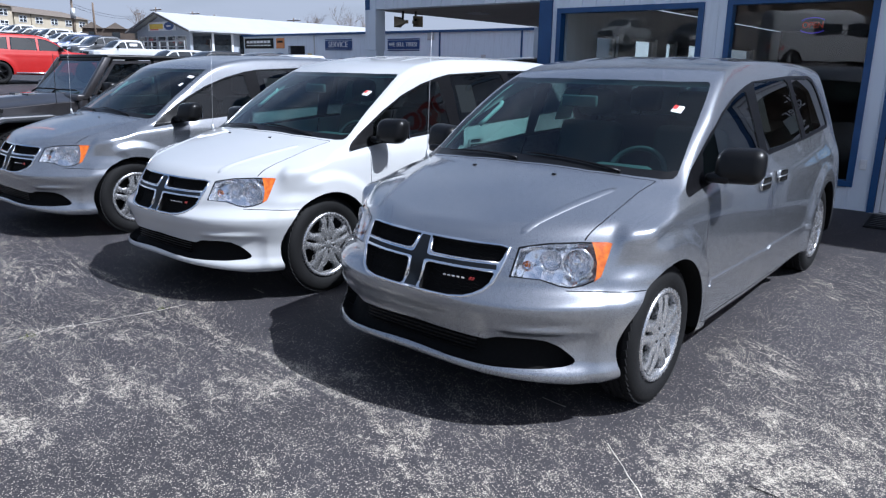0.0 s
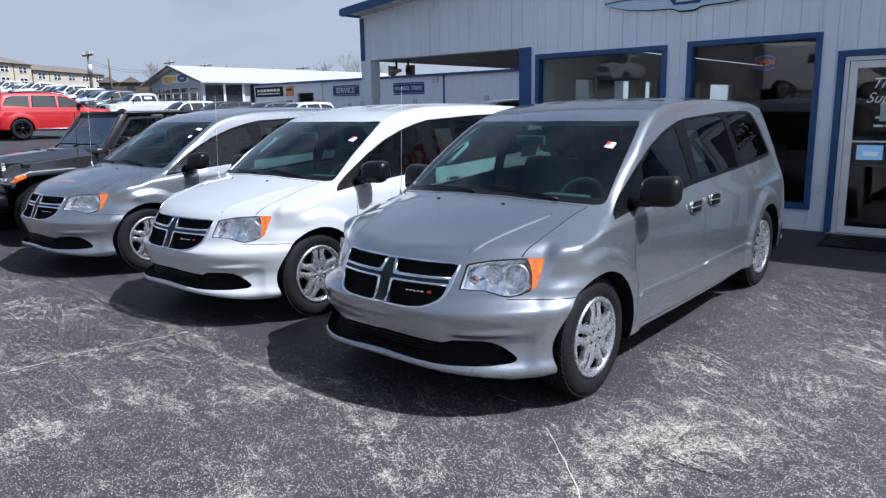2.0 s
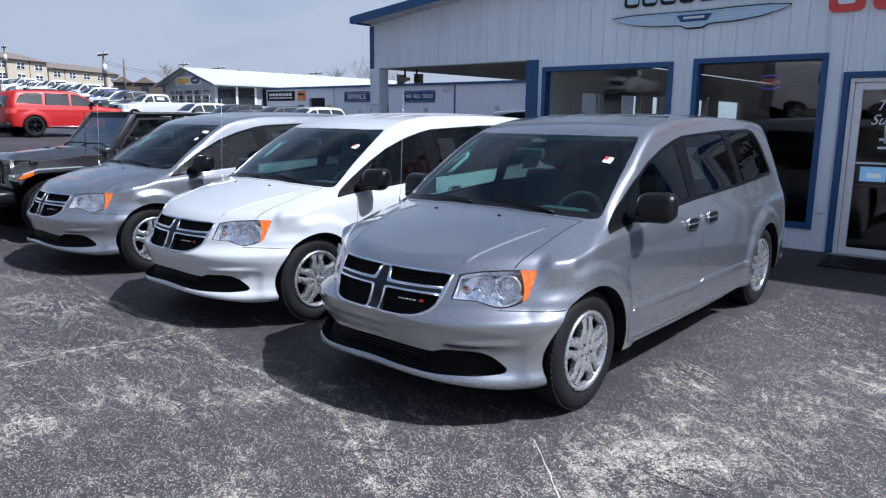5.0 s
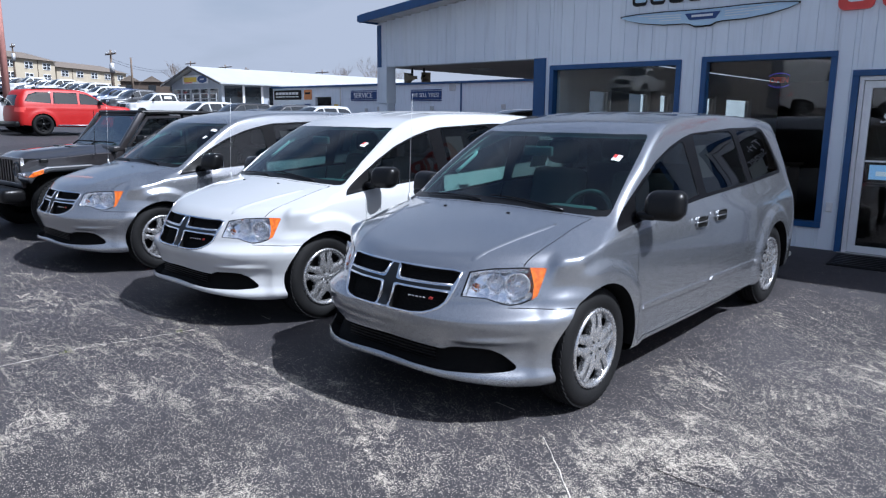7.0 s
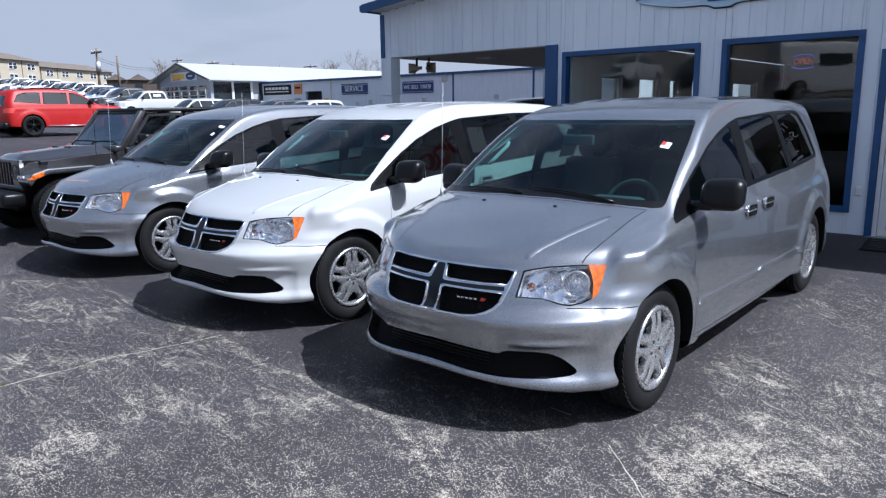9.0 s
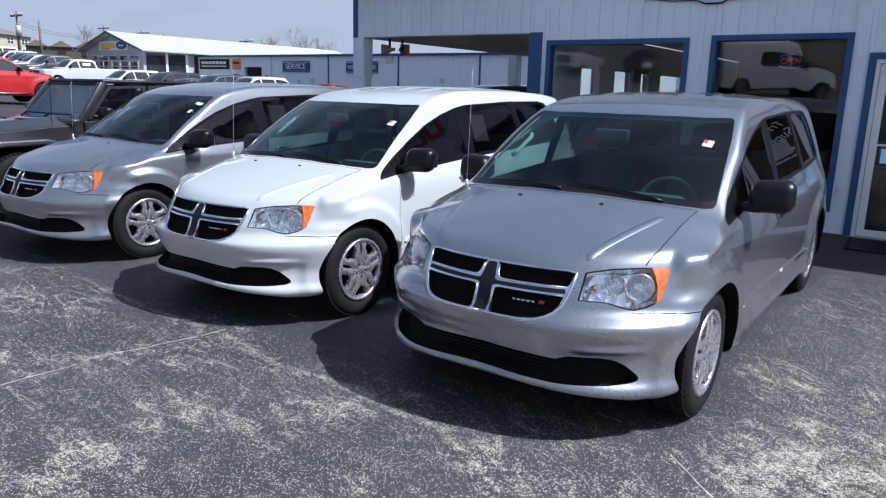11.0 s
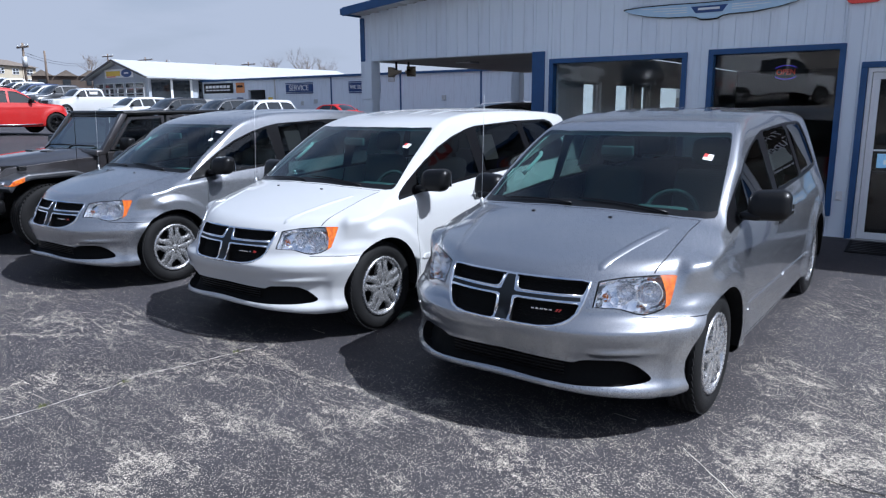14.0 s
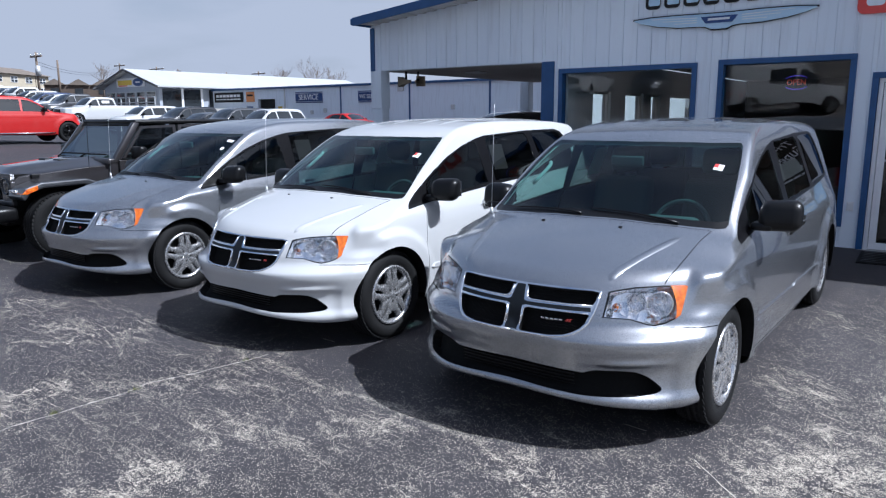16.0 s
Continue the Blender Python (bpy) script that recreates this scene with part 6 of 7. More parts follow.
for x, y, kind, colour, label in ROW:
    src = {"suv": suv, "pickup": pickup}[kind]
    ob = copy_thing(src, pose(x, y, ground_z(x, y), 0, 0, rng.uniform(-2, 2)))
    tagged(ob, label + " parked in the upper row")
    repainted(ob, colour)
    if kind == "pickup":
        for c in list(ob.children):
            if c.name.startswith("price_sheet"):
                bpy.data.objects.remove(c)


under = copy_thing(suv, pose(-5.25, 6.9, ground_z(-5.0, 7.5) - 0.02, 0, 0, 2) @ Matrix.Diagonal((1, 1, 0.94, 1)))
tagged(under, "black sport utility vehicle parked under the canopy")
repainted(under, "black_paint")

red_far = copy_thing(sedan, pose(-31.5, 33.0, ground_z(-31.5, 33.0), 0, 0, 90))
repainted(red_far, "red")
tagged(red_far, "dark red sedan parked before the service building")


def off_roader(m):
    """A boxy four-wheel-drive with a hard top, separate fenders and a slotted grille."""
    wagon = thing("off_roader", m, "dark grey boxy off-roader with a black hard top", "car")
    paint, black = M["charcoal"], M["black"]

    def side_prism(outline, x0, x1, mat, name, label="", bevel=0.012, parent=None, smooth=False):
        own = prism([(a, b) for a, b in outline], x1 - x0, bevel=bevel)
        # the outline lies in y and z: turn local x into y
        for v in own.verts:
            v.co = Vector((x0 + v.co.y, v.co.x, v.co.z))
        bmesh.ops.recalc_face_normals(own, faces=own.faces)
        return part(name, own, mat, parent or wagon, label, smooth)
    tub = [(0.55, 0.62), (0.62, 1.16), (3.25, 1.16), (3.28, 0.60), (2.75, 0.52), (0.75, 0.50)]
    side_prism(tub, -0.76, 0.76, paint, "body", "dark grey painted tub", 0.03)
    hood = bmesh.new()
    rows = []
    for k in range(13):
        y = -0.42 + 1.08 * k / 12
        half = 0.56 + 0.16 * k / 12
        z = 1.075 + 0.10 * k / 12 - (0.05 if k == 0 else 0)
        rows.append([hood.verts.new((half * s, y, z - 0.075 * abs(s) ** 4 + (0.028 if abs(s) < 0.55 and k > 1 else 0))) for s in (-1, -0.97, -0.85, -0.6, -0.5, -0.2, 0, 0.2, 0.5, 0.6, 0.85, 0.97, 1)])
    for a, b in zip(rows, rows[1:]):
        for i in range(len(a) - 1):
            hood.faces.new((a[i], a[i + 1], b[i + 1], b[i]))
    for s in (0, -1):
        low = [hood.verts.new((r[s].co.x * 1.01, r[s].co.y, 0.86)) for r in rows]
        for i in range(len(rows) - 1):
            hood.faces.new((rows[i][s], rows[i + 1][s], low[i + 1], low[i]) if s == 0 else (rows[i + 1][s], rows[i][s], low[i], low[i + 1]))
    bmesh.ops.recalc_face_normals(hood, faces=hood.faces)
    bonnet = part("hood", hood, paint, wagon, "long dark grey hood with a raised centre", True)
    for f in bonnet.data.polygons:
        f.use_smooth = abs(f.normal.x) < 0.8
    part("engine_bay", box(-0.55, -0.40, 0.55, 0.55, 0.62, 1.04), M["under"], wagon)
    g = new("grille")
    g.parent = wagon
    tagged(g, "upright slotted grille with round lamps")
    face = bmesh.new()
    zt, zb = 1.06, 0.66
    edges_x = [-0.60, -0.345]
    for k in range(7):
        edges_x += [-0.345 + 0.1 * k + 0.022, -0.345 + 0.1 * k + 0.075]
    box(-0.60, -0.46, zt - 0.04, 0.60, -0.40, zt, 0.012, face)
    box(-0.60, -0.46, zb, 0.60, -0.40, zb + 0.07, 0.012, face)
    box(-0.60, -0.46, zb + 0.06, -0.345, -0.40, zt - 0.03, 0.008, face)
    box(0.345, -0.46, zb + 0.06, 0.60, -0.40, zt - 0.03, 0.008, face)
    for k in range(6):
        x = -0.345 + 0.0986 * (k + 1)
        box(x - 0.016, -0.46, zb + 0.06, x + 0.016, -0.40, zt - 0.03, 0.006, face)
    part("grille_face", face, paint, g)
    part("grille_back", box(-0.36, -0.405, zb + 0.03, 0.36, -0.395, zt - 0.02), M["under"], g)
    for s in (1, -1):
        part("headlamp", lathe([(0.0, 0.012), (0.06, 0.008), (0.088, -0.004), (0.092, 0.012), (0.102, 0.014), (0.106, 0.0)], 28, None, pose(s * 0.47, -0.462, 0.90, 0, 0, -90)), M["far_glass"], g, "round headlamp", True)
        part("hood_latch", box(s * 0.60 - 0.03, -0.22, 0.98, s * 0.60 + 0.03, -0.12, 1.04, 0.012), black, wagon)
        # fender: a flat arch with a lip
        arch = [(-0.50, 0.80), (-0.44, 0.90), (-0.25, 0.955), (0.30, 0.965), (0.50, 0.90), (0.62, 0.66), (0.58, 0.62), (0.44, 0.84), (0.26, 0.895), (-0.22, 0.885), (-0.38, 0.84), (-0.46, 0.74)]
        side_prism(arch, 0.58 if s > 0 else -0.94, 0.94 if s > 0 else -0.58, M["dark_grey"], "fender", "flat dark fender", 0.02)
        side_prism([(-0.485, 0.83), (-0.43, 0.885), (-0.30, 0.925), (-0.30, 0.87), (-0.43, 0.825)], 0.66 if s > 0 else -0.946, 0.946 if s > 0 else -0.66, M["amber"], "corner_marker", "amber marker lamp in the fender", 0.004)
        part("running_lamp", box(0.66, -0.515, 0.835, 0.84, -0.48, 0.875, 0.008, m=Matrix.Diagonal((s, 1, 1, 1))), M["reflector"], wagon)
        rear = [(2.02, 0.62), (2.12, 0.90), (2.30, 0.97), (2.90, 0.97), (3.10, 0.88), (3.16, 0.66), (3.08, 0.66), (2.98, 0.84), (2.84, 0.90), (2.36, 0.90), (2.22, 0.84), (2.12, 0.62)]
        side_prism(rear, 0.70 if s > 0 else -0.94, 0.94 if s > 0 else -0.70, M["dark_grey"], "rear_fender", "", 0.02)
        for y in (0.0, 2.6):
            add_wheel(wagon, s * 0.80, y, 0.41, 0.25, 0.235, "five", M["wheel_silver"], s)
        # doors with their panes
        for y0, y1, nm in ((0.72, 1.62, "front_door"), (1.66, 2.42, "rear_door")):
            d = side_prism([(y0, 0.60), (y0, 1.16), (y1, 1.17), (y1, 0.60)], 0.765 if s > 0 else -0.80, 0.80 if s > 0 else -0.765, paint, nm, "dark grey door", 0.012)
            part("door_handle", box(0.80, y1 - 0.20, 1.05, 0.825, y1 - 0.06, 1.085, 0.008, m=Matrix.Diagonal((s, 1, 1, 1))), black, d)
        up = [[(0.78, 1.18), (1.10, 1.66), (1.64, 1.68), (1.64, 1.18)], [(1.68, 1.18), (1.68, 1.68), (2.40, 1.68), (2.40, 1.18)], [(2.5, 1.18), (2.5, 1.68), (3.16, 1.66), (3.2, 1.18)]]
        for poly in up:
            cy, cz = sum(p[0] for p in poly) / 4, sum(p[1] for p in poly) / 4
            inner = [(cy + (a - cy) * 0.86, cz + (b - cz) * 0.84) for a, b in poly]
            ringed = bmesh.new()
            for (a0, b0), (a1, b1), (c0, d0), (c1, d1) in zip(poly, poly[1:] + poly[:1], inner, inner[1:] + inner[:1]):
                lean = lambda zz: 0.775 - 0.10 * (zz - 1.18)
                vs = [ringed.verts.new((s * (lean(q) + t), p, q)) for t in (0.0, -0.04) for p, q in ((a0, b0), (a1, b1), (c1, d1), (c0, d0))]
                for q in ((0, 1, 2, 3), (7, 6, 5, 4), (0, 4, 5, 1), (1, 5, 6, 2), (2, 6, 7, 3), (3, 7, 4, 0)):
                    ringed.faces.new([vs[i] for i in q])
            bmesh.ops.recalc_face_normals(ringed, faces=ringed.faces)
            part("window_frame", ringed, paint if poly is not up[2] else black, wagon, "upper door frame")
            gl = bmesh.new()
            gl.faces.new([gl.verts.new((s * (0.755 - 0.10 * (q - 1.18)), p, q)) for p, q in inner])
            part("side_window", gl, M["front_glass"] if poly is up[0] else M["privacy"], wagon, "dark side glass")
        mir = part("door_mirror", box(0.83, 0.86, 1.16, 1.06, 0.98, 1.36, 0.035, m=Matrix.Diagonal((s, 1, 1, 1))), black, wagon, "square black mirror", True)
        post = bmesh.new()
        vs = [post.verts.new((s * x, y, z)) for x, y, z in ((0.69, 0.64, 1.15), (0.765, 0.65, 1.15), (0.765, 0.76, 1.15), (0.69, 0.72, 1.15), (0.635, 1.01, 1.72), (0.70, 1.02, 1.72), (0.70, 1.12, 1.72), (0.635, 1.08, 1.72))]
        for q in ((0, 1, 5, 4), (1, 2, 6, 5), (2, 3, 7, 6), (3, 0, 4, 7), (4, 5, 6, 7), (3, 2, 1, 0)):
            post.faces.new([vs[i] for i in q])
        bmesh.ops.recalc_face_normals(post, faces=post.faces)
        bmesh.ops.bevel(post, geom=post.edges[:], offset=0.012, segments=2, affect="EDGES", profile=0.5)
        part("screen_pillar", post, paint, wagon, "dark windscreen pillar", True)
    shield = bmesh.new()
    shield.faces.new([shield.verts.new(p) for p in ((-0.70, 0.67, 1.19), (0.70, 0.67, 1.19), (0.64, 1.03, 1.67), (-0.64, 1.03, 1.67))])
    part("windscreen", shield, M["upright_glass"], wagon, "upright flat windscreen")
    part("screen_base", box(-0.76, 0.58, 1.10, 0.76, 0.74, 1.185, 0.02), paint, wagon, "", True)
    part("screen_header", box(-0.67, 1.02, 1.66, 0.67, 1.12, 1.70, 0.015), M["black"], wagon, "", True)
    top = box(-0.70, 1.04, 1.69, 0.70, 3.28, 1.76, 0.03, segments=3)
    part("hard_top", top, black, wagon, "black moulded hard top", True)
    part("rear_panel", box(-0.70, 3.2, 1.16, 0.70, 3.28, 1.72, 0.02), black, wagon)
    bump = box(-0.86, -0.78, 0.50, 0.86, -0.50, 0.68, 0.05)
    part("front_bumper", bump, black, wagon, "heavy black plastic bumper", True)
    for s in (1, -1):
        part("fog_lamp", lathe([(0.0, 0.0), (0.045, 0.0), (0.055, 0.012), (0.06, 0.0)], 20, None, pose(s * 0.55, -0.785, 0.59, 0, 0, -90)), M["far_glass"], wagon, "", True)
        part("tow_hook", tube([(s * 0.32, -0.78, 0.66), (s * 0.32, -0.88, 0.67), (s * 0.32, -0.88, 0.60), (s * 0.32, -0.78, 0.60)], 0.014, 6), black, wagon, "", True)
    for x0, x1 in ((0.10, 0.55), (-0.50, -0.05)):
        part("wiper", tube([(x0, 0.55, 1.185), (x0 + 0.05, 0.60, 1.24), (x1, 0.68, 1.235)], 0.012, 6), black, wagon, "", True)
    for x in (-0.2, 0.2):
        part("hood_vent", box(x - 0.09, 0.30, 1.15, x + 0.09, 0.42, 1.185, 0.012), black, wagon)
    part("antenna", tube([(0.74, 0.45, 1.08), (0.745, 0.47, 1.75)], 0.004, 6), black, wagon)
    part("frame", box(-0.5, -0.5, 0.42, 0.5, 3.2, 0.56), M["under"], wagon)
    for y in (0.0, 2.6):
        part("axle", tube([(-0.8, y, 0.41), (0.8, y, 0.41)], 0.05, 10), M["under"], wagon)
    dash = part("dashboard", box(-0.70, 0.72, 0.95, 0.70, 1.0, 1.20, 0.04), M["cabin"], wagon)
    for x in (0.36, -0.36):
        seat(wagon, x, 1.5, 0.70, 0.46)
    part("steering_wheel", ring(0.18, 0.016, pose(0.36, 1.08, 1.18, 65)), M["cabin"], wagon, "", True)
    for ob in wagon.children_recursive:  # a low roof line
        if ob.type == "MESH" and not ob.parent.name.startswith(("seat", "wheel")):
            for v in ob.data.vertices:
                if v.co.z > 1.2:
                    v.co.z = 1.2 + (v.co.z - 1.2) * 0.87
    for ob in wagon.children:  # the long-wheelbase cabin sits further back
        if ob.type == "MESH":
            for v in ob.data.vertices:
                if v.co.y > 0.54:
                    v.co.y += 0.12
        elif ob.name.startswith(("seat", "wheel")) and ob.matrix_basis.translation.y > 0.54:
            ob.matrix_basis.translation.y += 0.12
    return wagon


off_roader(pose(-7.95, 0.22, ground_z(-7.95, 0.2)))


# ---- service building and dealership behind ----
SY = 39.7
svc = thing("service_building", pose(0, 0, 0), "long low grey metal service building with a blue roof edge", "building")
for x0, x1, z0, y0, y1 in ((-61.0, -50.6, 0.0, 0, 0.3), (-50.6, -48.3, 3.32, 0, 0.3), (-48.3, -18.0, 0.0, 0, 0.3), (-61.0, -60.7, 0.0, 0.3, 20), (-18.3, -18.0, 0.0, 0.3, 20)):
    part("wall", box(x0, SY + y0, z0, x1, SY + y1, 4.2), M["wall"], svc, "painted grey metal wall")
part("roof_slab", box(-61.2, SY - 0.15, 4.2, -17.8, SY + 20, 4.34), M["roofing"], svc)
part("roof_edge", box(-61.2, SY - 0.2, 4.18, -17.8, SY - 0.15, 4.36), M["blue"], svc, "blue roof edge")
for x in (-47.0, -40.2, -32.9, -25.6):
    part("joint_trim", box(x - 0.07, SY - 0.04, 0.0, x + 0.07, SY, 4.18), M["blue"] if x > -45 else M["steel"], svc, "blue joint trim")
part("bay_inside", box(-50.6, SY + 6, 0.3, -48.3, SY + 6.1, 3.4), M["room"], svc)
part("bay_floor", box(-52, SY + 0.3, 0.3, -47, SY + 6, 0.6), M["concrete"], svc)
for x, z, w, h in ((-46.6, 2.1, 0.4, 0.4), (-42.0, 2.25, 0.35, 0.35), (-35.9, 2.3, 0.35, 0.35), (-28.8, 2.4, 0.35, 0.35), (-33.74, 3.95, 0.6, 0.6), (-43.6, 2.1, 0.3, 0.35)):
    part("wall_vent", box(x - w / 2, SY - 0.12, z - h / 2, x + w / 2, SY, z + h / 2, 0.03), M["soffit"] if w > 0.5 else M["steel"], svc, "small grey wall box")


def wall_sign(text, x0, x1, z0, z1, size):
    s = thing("wall_sign", pose((x0 + x1) / 2, SY - 0.06, (z0 + z1) / 2), "blue sign board with white letters on the service building", "sign", "service building signs")
    w, h = (x1 - x0) / 2, (z1 - z0) / 2
    part("board", box(-w, -0.03, -h * 0.72, w, 0.05, h * 0.72, 0.01), M["sign_blue"], s)
    for q in (1, -1):
        part("rule", box(-w, -0.03, q * h * 0.92 - 0.035, w, 0.05, q * h * 0.92 + 0.035), M["sign_blue"], s)
    lettering(text, size, pose(0, -0.05, 0, 90), M["sign_white"], s, "letters", 0.02)


wall_sign("SERVICE", -45.55, -42.3, 2.92, 3.82, 0.66)
wall_sign("WE SELL TIRES!", -38.2, -34.9, 2.86, 3.78, 0.44)
ban = thing("banner", pose(-54.7, SY - 0.08, 3.55), "long dark banner with a pale unreadable line", "banner")
part("cloth", box(-2.1, -0.03, -0.45, 2.1, 0.03, 0.45, 0.01), M["black"], ban)
lines = bmesh.new()
for k in range(7):
    box(-1.8 + 0.52 * k, -0.05, 0.02, -1.8 + 0.52 * k + 0.40, -0.03, 0.26, 0, lines)
    box(-1.8 + 0.52 * k, -0.05, -0.22, -1.8 + 0.52 * k + 0.44, -0.03, -0.12, 0, lines)
part("printed_lines", lines, M["sign_white"], ban)
for x, z, w, h, mat, label in ((-51.6, 3.55, 1.1, 0.9, "sign_orange", "orange poster on the service wall"), (-51.7, 2.35, 0.8, 0.7, "sign_blue", "small blue notice board"), (-47.6, 2.1, 0.5, 1.1, "sign_yellow", "narrow yellow notice beside the bay")):
    p = thing("notice", pose(x, SY - 0.06, z), label, "poster")
    part("board", box(-w / 2, -0.03, -h / 2, w / 2, 0.05, h / 2, 0.01), M[mat], p)
    part("printed_line", box(-w * 0.35, -0.045, h * 0.05, w * 0.35, -0.03, h * 0.25), M["black"] if mat != "sign_blue" else M["sign_white"], p)
for x in (-51.3, -47.6):
    b = thing("bollard", pose(x, SY - 1.2, ground_z(x, SY - 1.2)), "yellow steel bollard beside the service bay", "bollard", "bollards")
    part("post", tube([(0, 0, 0), (0, 0, 0.50)], 0.10, 12), M["sign_yellow"], b, "", True)
    part("cap", tube([(0, 0, 0.50), (0, 0, 0.56)], [0.10, 0.04], 12), M["sign_yellow"], b, "", True)

dealer = thing("dealership_building", pose(0, 0, 0), "grey gabled dealership with a long white metal roof", "building")
GX0, GX1, GY, RX, EZ, RZ = -66.2, -57.2, 34.0, -61.6, 4.60, 6.08
gable = prism([(GX0, 2.4), (GX1, 2.4), (GX1, EZ), (RX, RZ - 0.08), (GX0, EZ)], 0.3, pose(0, GY, 0))
part("gable_wall", gable, M["siding"], dealer, "grey gable wall")
part("side_wall", box(GX1 - 0.3, GY + 0.3, 2.4, GX1, GY + 28, EZ), M["siding"], dealer, "grey side wall")
part("side_wall", box(GX0, GY + 0.3, 2.4, GX0 + 0.3, GY + 28, EZ), M["wall"], dealer)
for s, x_e in ((1, GX1 + 0.9), (-1, GX0 - 0.9)):
    ez = EZ - (RZ - EZ) / (GX1 - RX) * 0.9 + 0.12
    own = bmesh.new()
    vs = [own.verts.new(p) for p in ((RX, GY - 0.7, RZ), (x_e, GY - 0.7, ez), (x_e, GY + 29, ez), (RX, GY + 29, RZ), (RX, GY - 0.7, RZ + 0.12), (x_e, GY - 0.7, ez + 0.12), (x_e, GY + 29, ez + 0.12), (RX, GY + 29, RZ + 0.12))]
    for q in ((0, 1, 2, 3), (7, 6, 5, 4), (0, 4, 5, 1), (1, 5, 6, 2), (2, 6, 7, 3), (3, 7, 4, 0)):
        own.faces.new([vs[i] for i in q])
    bmesh.ops.recalc_face_normals(own, faces=own.faces)
    part("roof", own, M["white_roof"], dealer, "white metal roof slope")
    part("barge_board", tube([(RX, GY - 0.72, RZ + 0.02), (x_e, GY - 0.72, ez + 0.02)], 0.11, 4), M["charcoal"], dealer, "dark edge board")
for x0, x1 in ((-65.8, -64.4), (-64.1, -62.7), (-62.4, -61.0), (-60.7, -59.4), (-59.1, -57.7)):
    w = part("window", box(x0, GY - 0.06, 2.9, x1, GY + 0.05, 4.05), M["far_glass"], dealer, "dark display window")
    part("frame", frame_bars(x0 - 0.05, 2.85, x1 + 0.05, 4.1, 0.07, GY - 0.09, GY - 0.02, bevel=0), M["steel"], w)
for y0, y1 in ((GY + 0.3, GY + 2.2), (GY + 2.5, GY + 4.3), (GY + 5.3, GY + 7.3)):
    w = part("window", box(GX1 - 0.05, y0, 2.6, GX1 + 0.06, y1, 4.3), M["far_glass"], dealer, "dark display window")
    part("frame", box(GX1 + 0.0, y1, 2.5, GX1 + 0.12, y1 + 0.22, 4.4), M["sign_white"], w)
sgn = thing("dealer_sign", pose(-61.6, GY - 0.1, 4.95), "white dealer sign with a blue oval and a yellow word bar", "sign")
part("board", box(-2.3, -0.03, -0.40, 2.3, 0.05, 0.40, 0.01), M["sign_white"], sgn)
part("oval", prism([(1.35 + 0.82 * math.cos(radians(a)), 0.36 * math.sin(radians(a))) for a in range(0, 360, 15)], 0.03, pose(0, -0.07, 0)), M["sign_blue"], sgn, "blue oval")
part("oval_bar", box(1.0, -0.09, -0.06, 1.7, -0.07, 0.06), M["sign_white"], sgn)
part("word_bar", box(-2.0, -0.06, -0.22, 0.3, -0.03, 0.22, 0.0), M["sign_yellow"], sgn, "yellow word bar")
part("word_bar", box(-1.9, -0.06, -0.33, -0.5, -0.03, -0.24, 0.0), M["sign_red"], sgn)
tagged(part("terrace", box(-71.0, 30.4, 0.5, -52.5, SY - 0.05, 2.5, 0.05), M["concrete"]), "raised concrete terrace before the dealership", "terrace", "", "structure")
rail = thing("guard_rail", pose(0, 30.6, 2.5), "pale steel guard rail along the terrace", "railing")
for k in range(15):
    part("post", box(-70.6 + 1.28 * k, -0.04, 0.0, -70.52 + 1.28 * k, 0.04, 0.95), M["steel"], rail)
for z in (0.45, 0.9):
    part("rail", box(-70.7, -0.035, z, -52.6, 0.035, z + 0.08), M["steel"], rail)


# ---- apartments, poles and bare trees in the distance ----
def apartments(m, length, floors, base, eave, n, label):
    b = thing("apartment_building", m, label, "building", "apartment buildings on the hill")
    part("wall", box(0, 0, base, length, 12, eave), M["brick_tan"], b, "tan siding")
    own = bmesh.new()
    rz = eave + 1.9
    vs = [own.verts.new(p) for p in ((-0.6, -0.7, eave), (length + 0.6, -0.7, eave), (length + 0.6, 12.7, eave), (-0.6, 12.7, eave), (1.8, 6, rz), (length - 1.8, 6, rz))]
    for q in ((0, 1, 5, 4), (1, 2, 5), (2, 3, 4, 5), (3, 0, 4), (3, 2, 1, 0)):
        own.faces.new([vs[i] for i in q])
    bmesh.ops.recalc_face_normals(own, faces=own.faces)
    part("roof", own, M["shingle"], b, "brown shingle roof")
    for fl in range(floors):
        for k in range(n):
            x, z = (k + 0.5) * length / n, eave - 1.95 - 2.4 * fl
            w = part("window", box(x - 1.25, -0.08, z, x + 1.25, 0.02, z + 1.45), M["sign_white"], b, "white framed double window")
            for s in (-0.62, 0.62):
                part("pane", box(x + s - 0.50, -0.11, z + 0.11, x + s + 0.50, -0.08, z + 0.68), M["far_glass"], w)
                part("pane", box(x + s - 0.50, -0.11, z + 0.80, x + s + 0.50, -0.08, z + 1.34), M["far_glass"], w)
    for k in range(0, n, 3):
        part("downpipe", box((k + 1) * length / n - 0.06, -0.1, base, (k + 1) * length / n + 0.06, 0.0, eave), M["brown"], b)


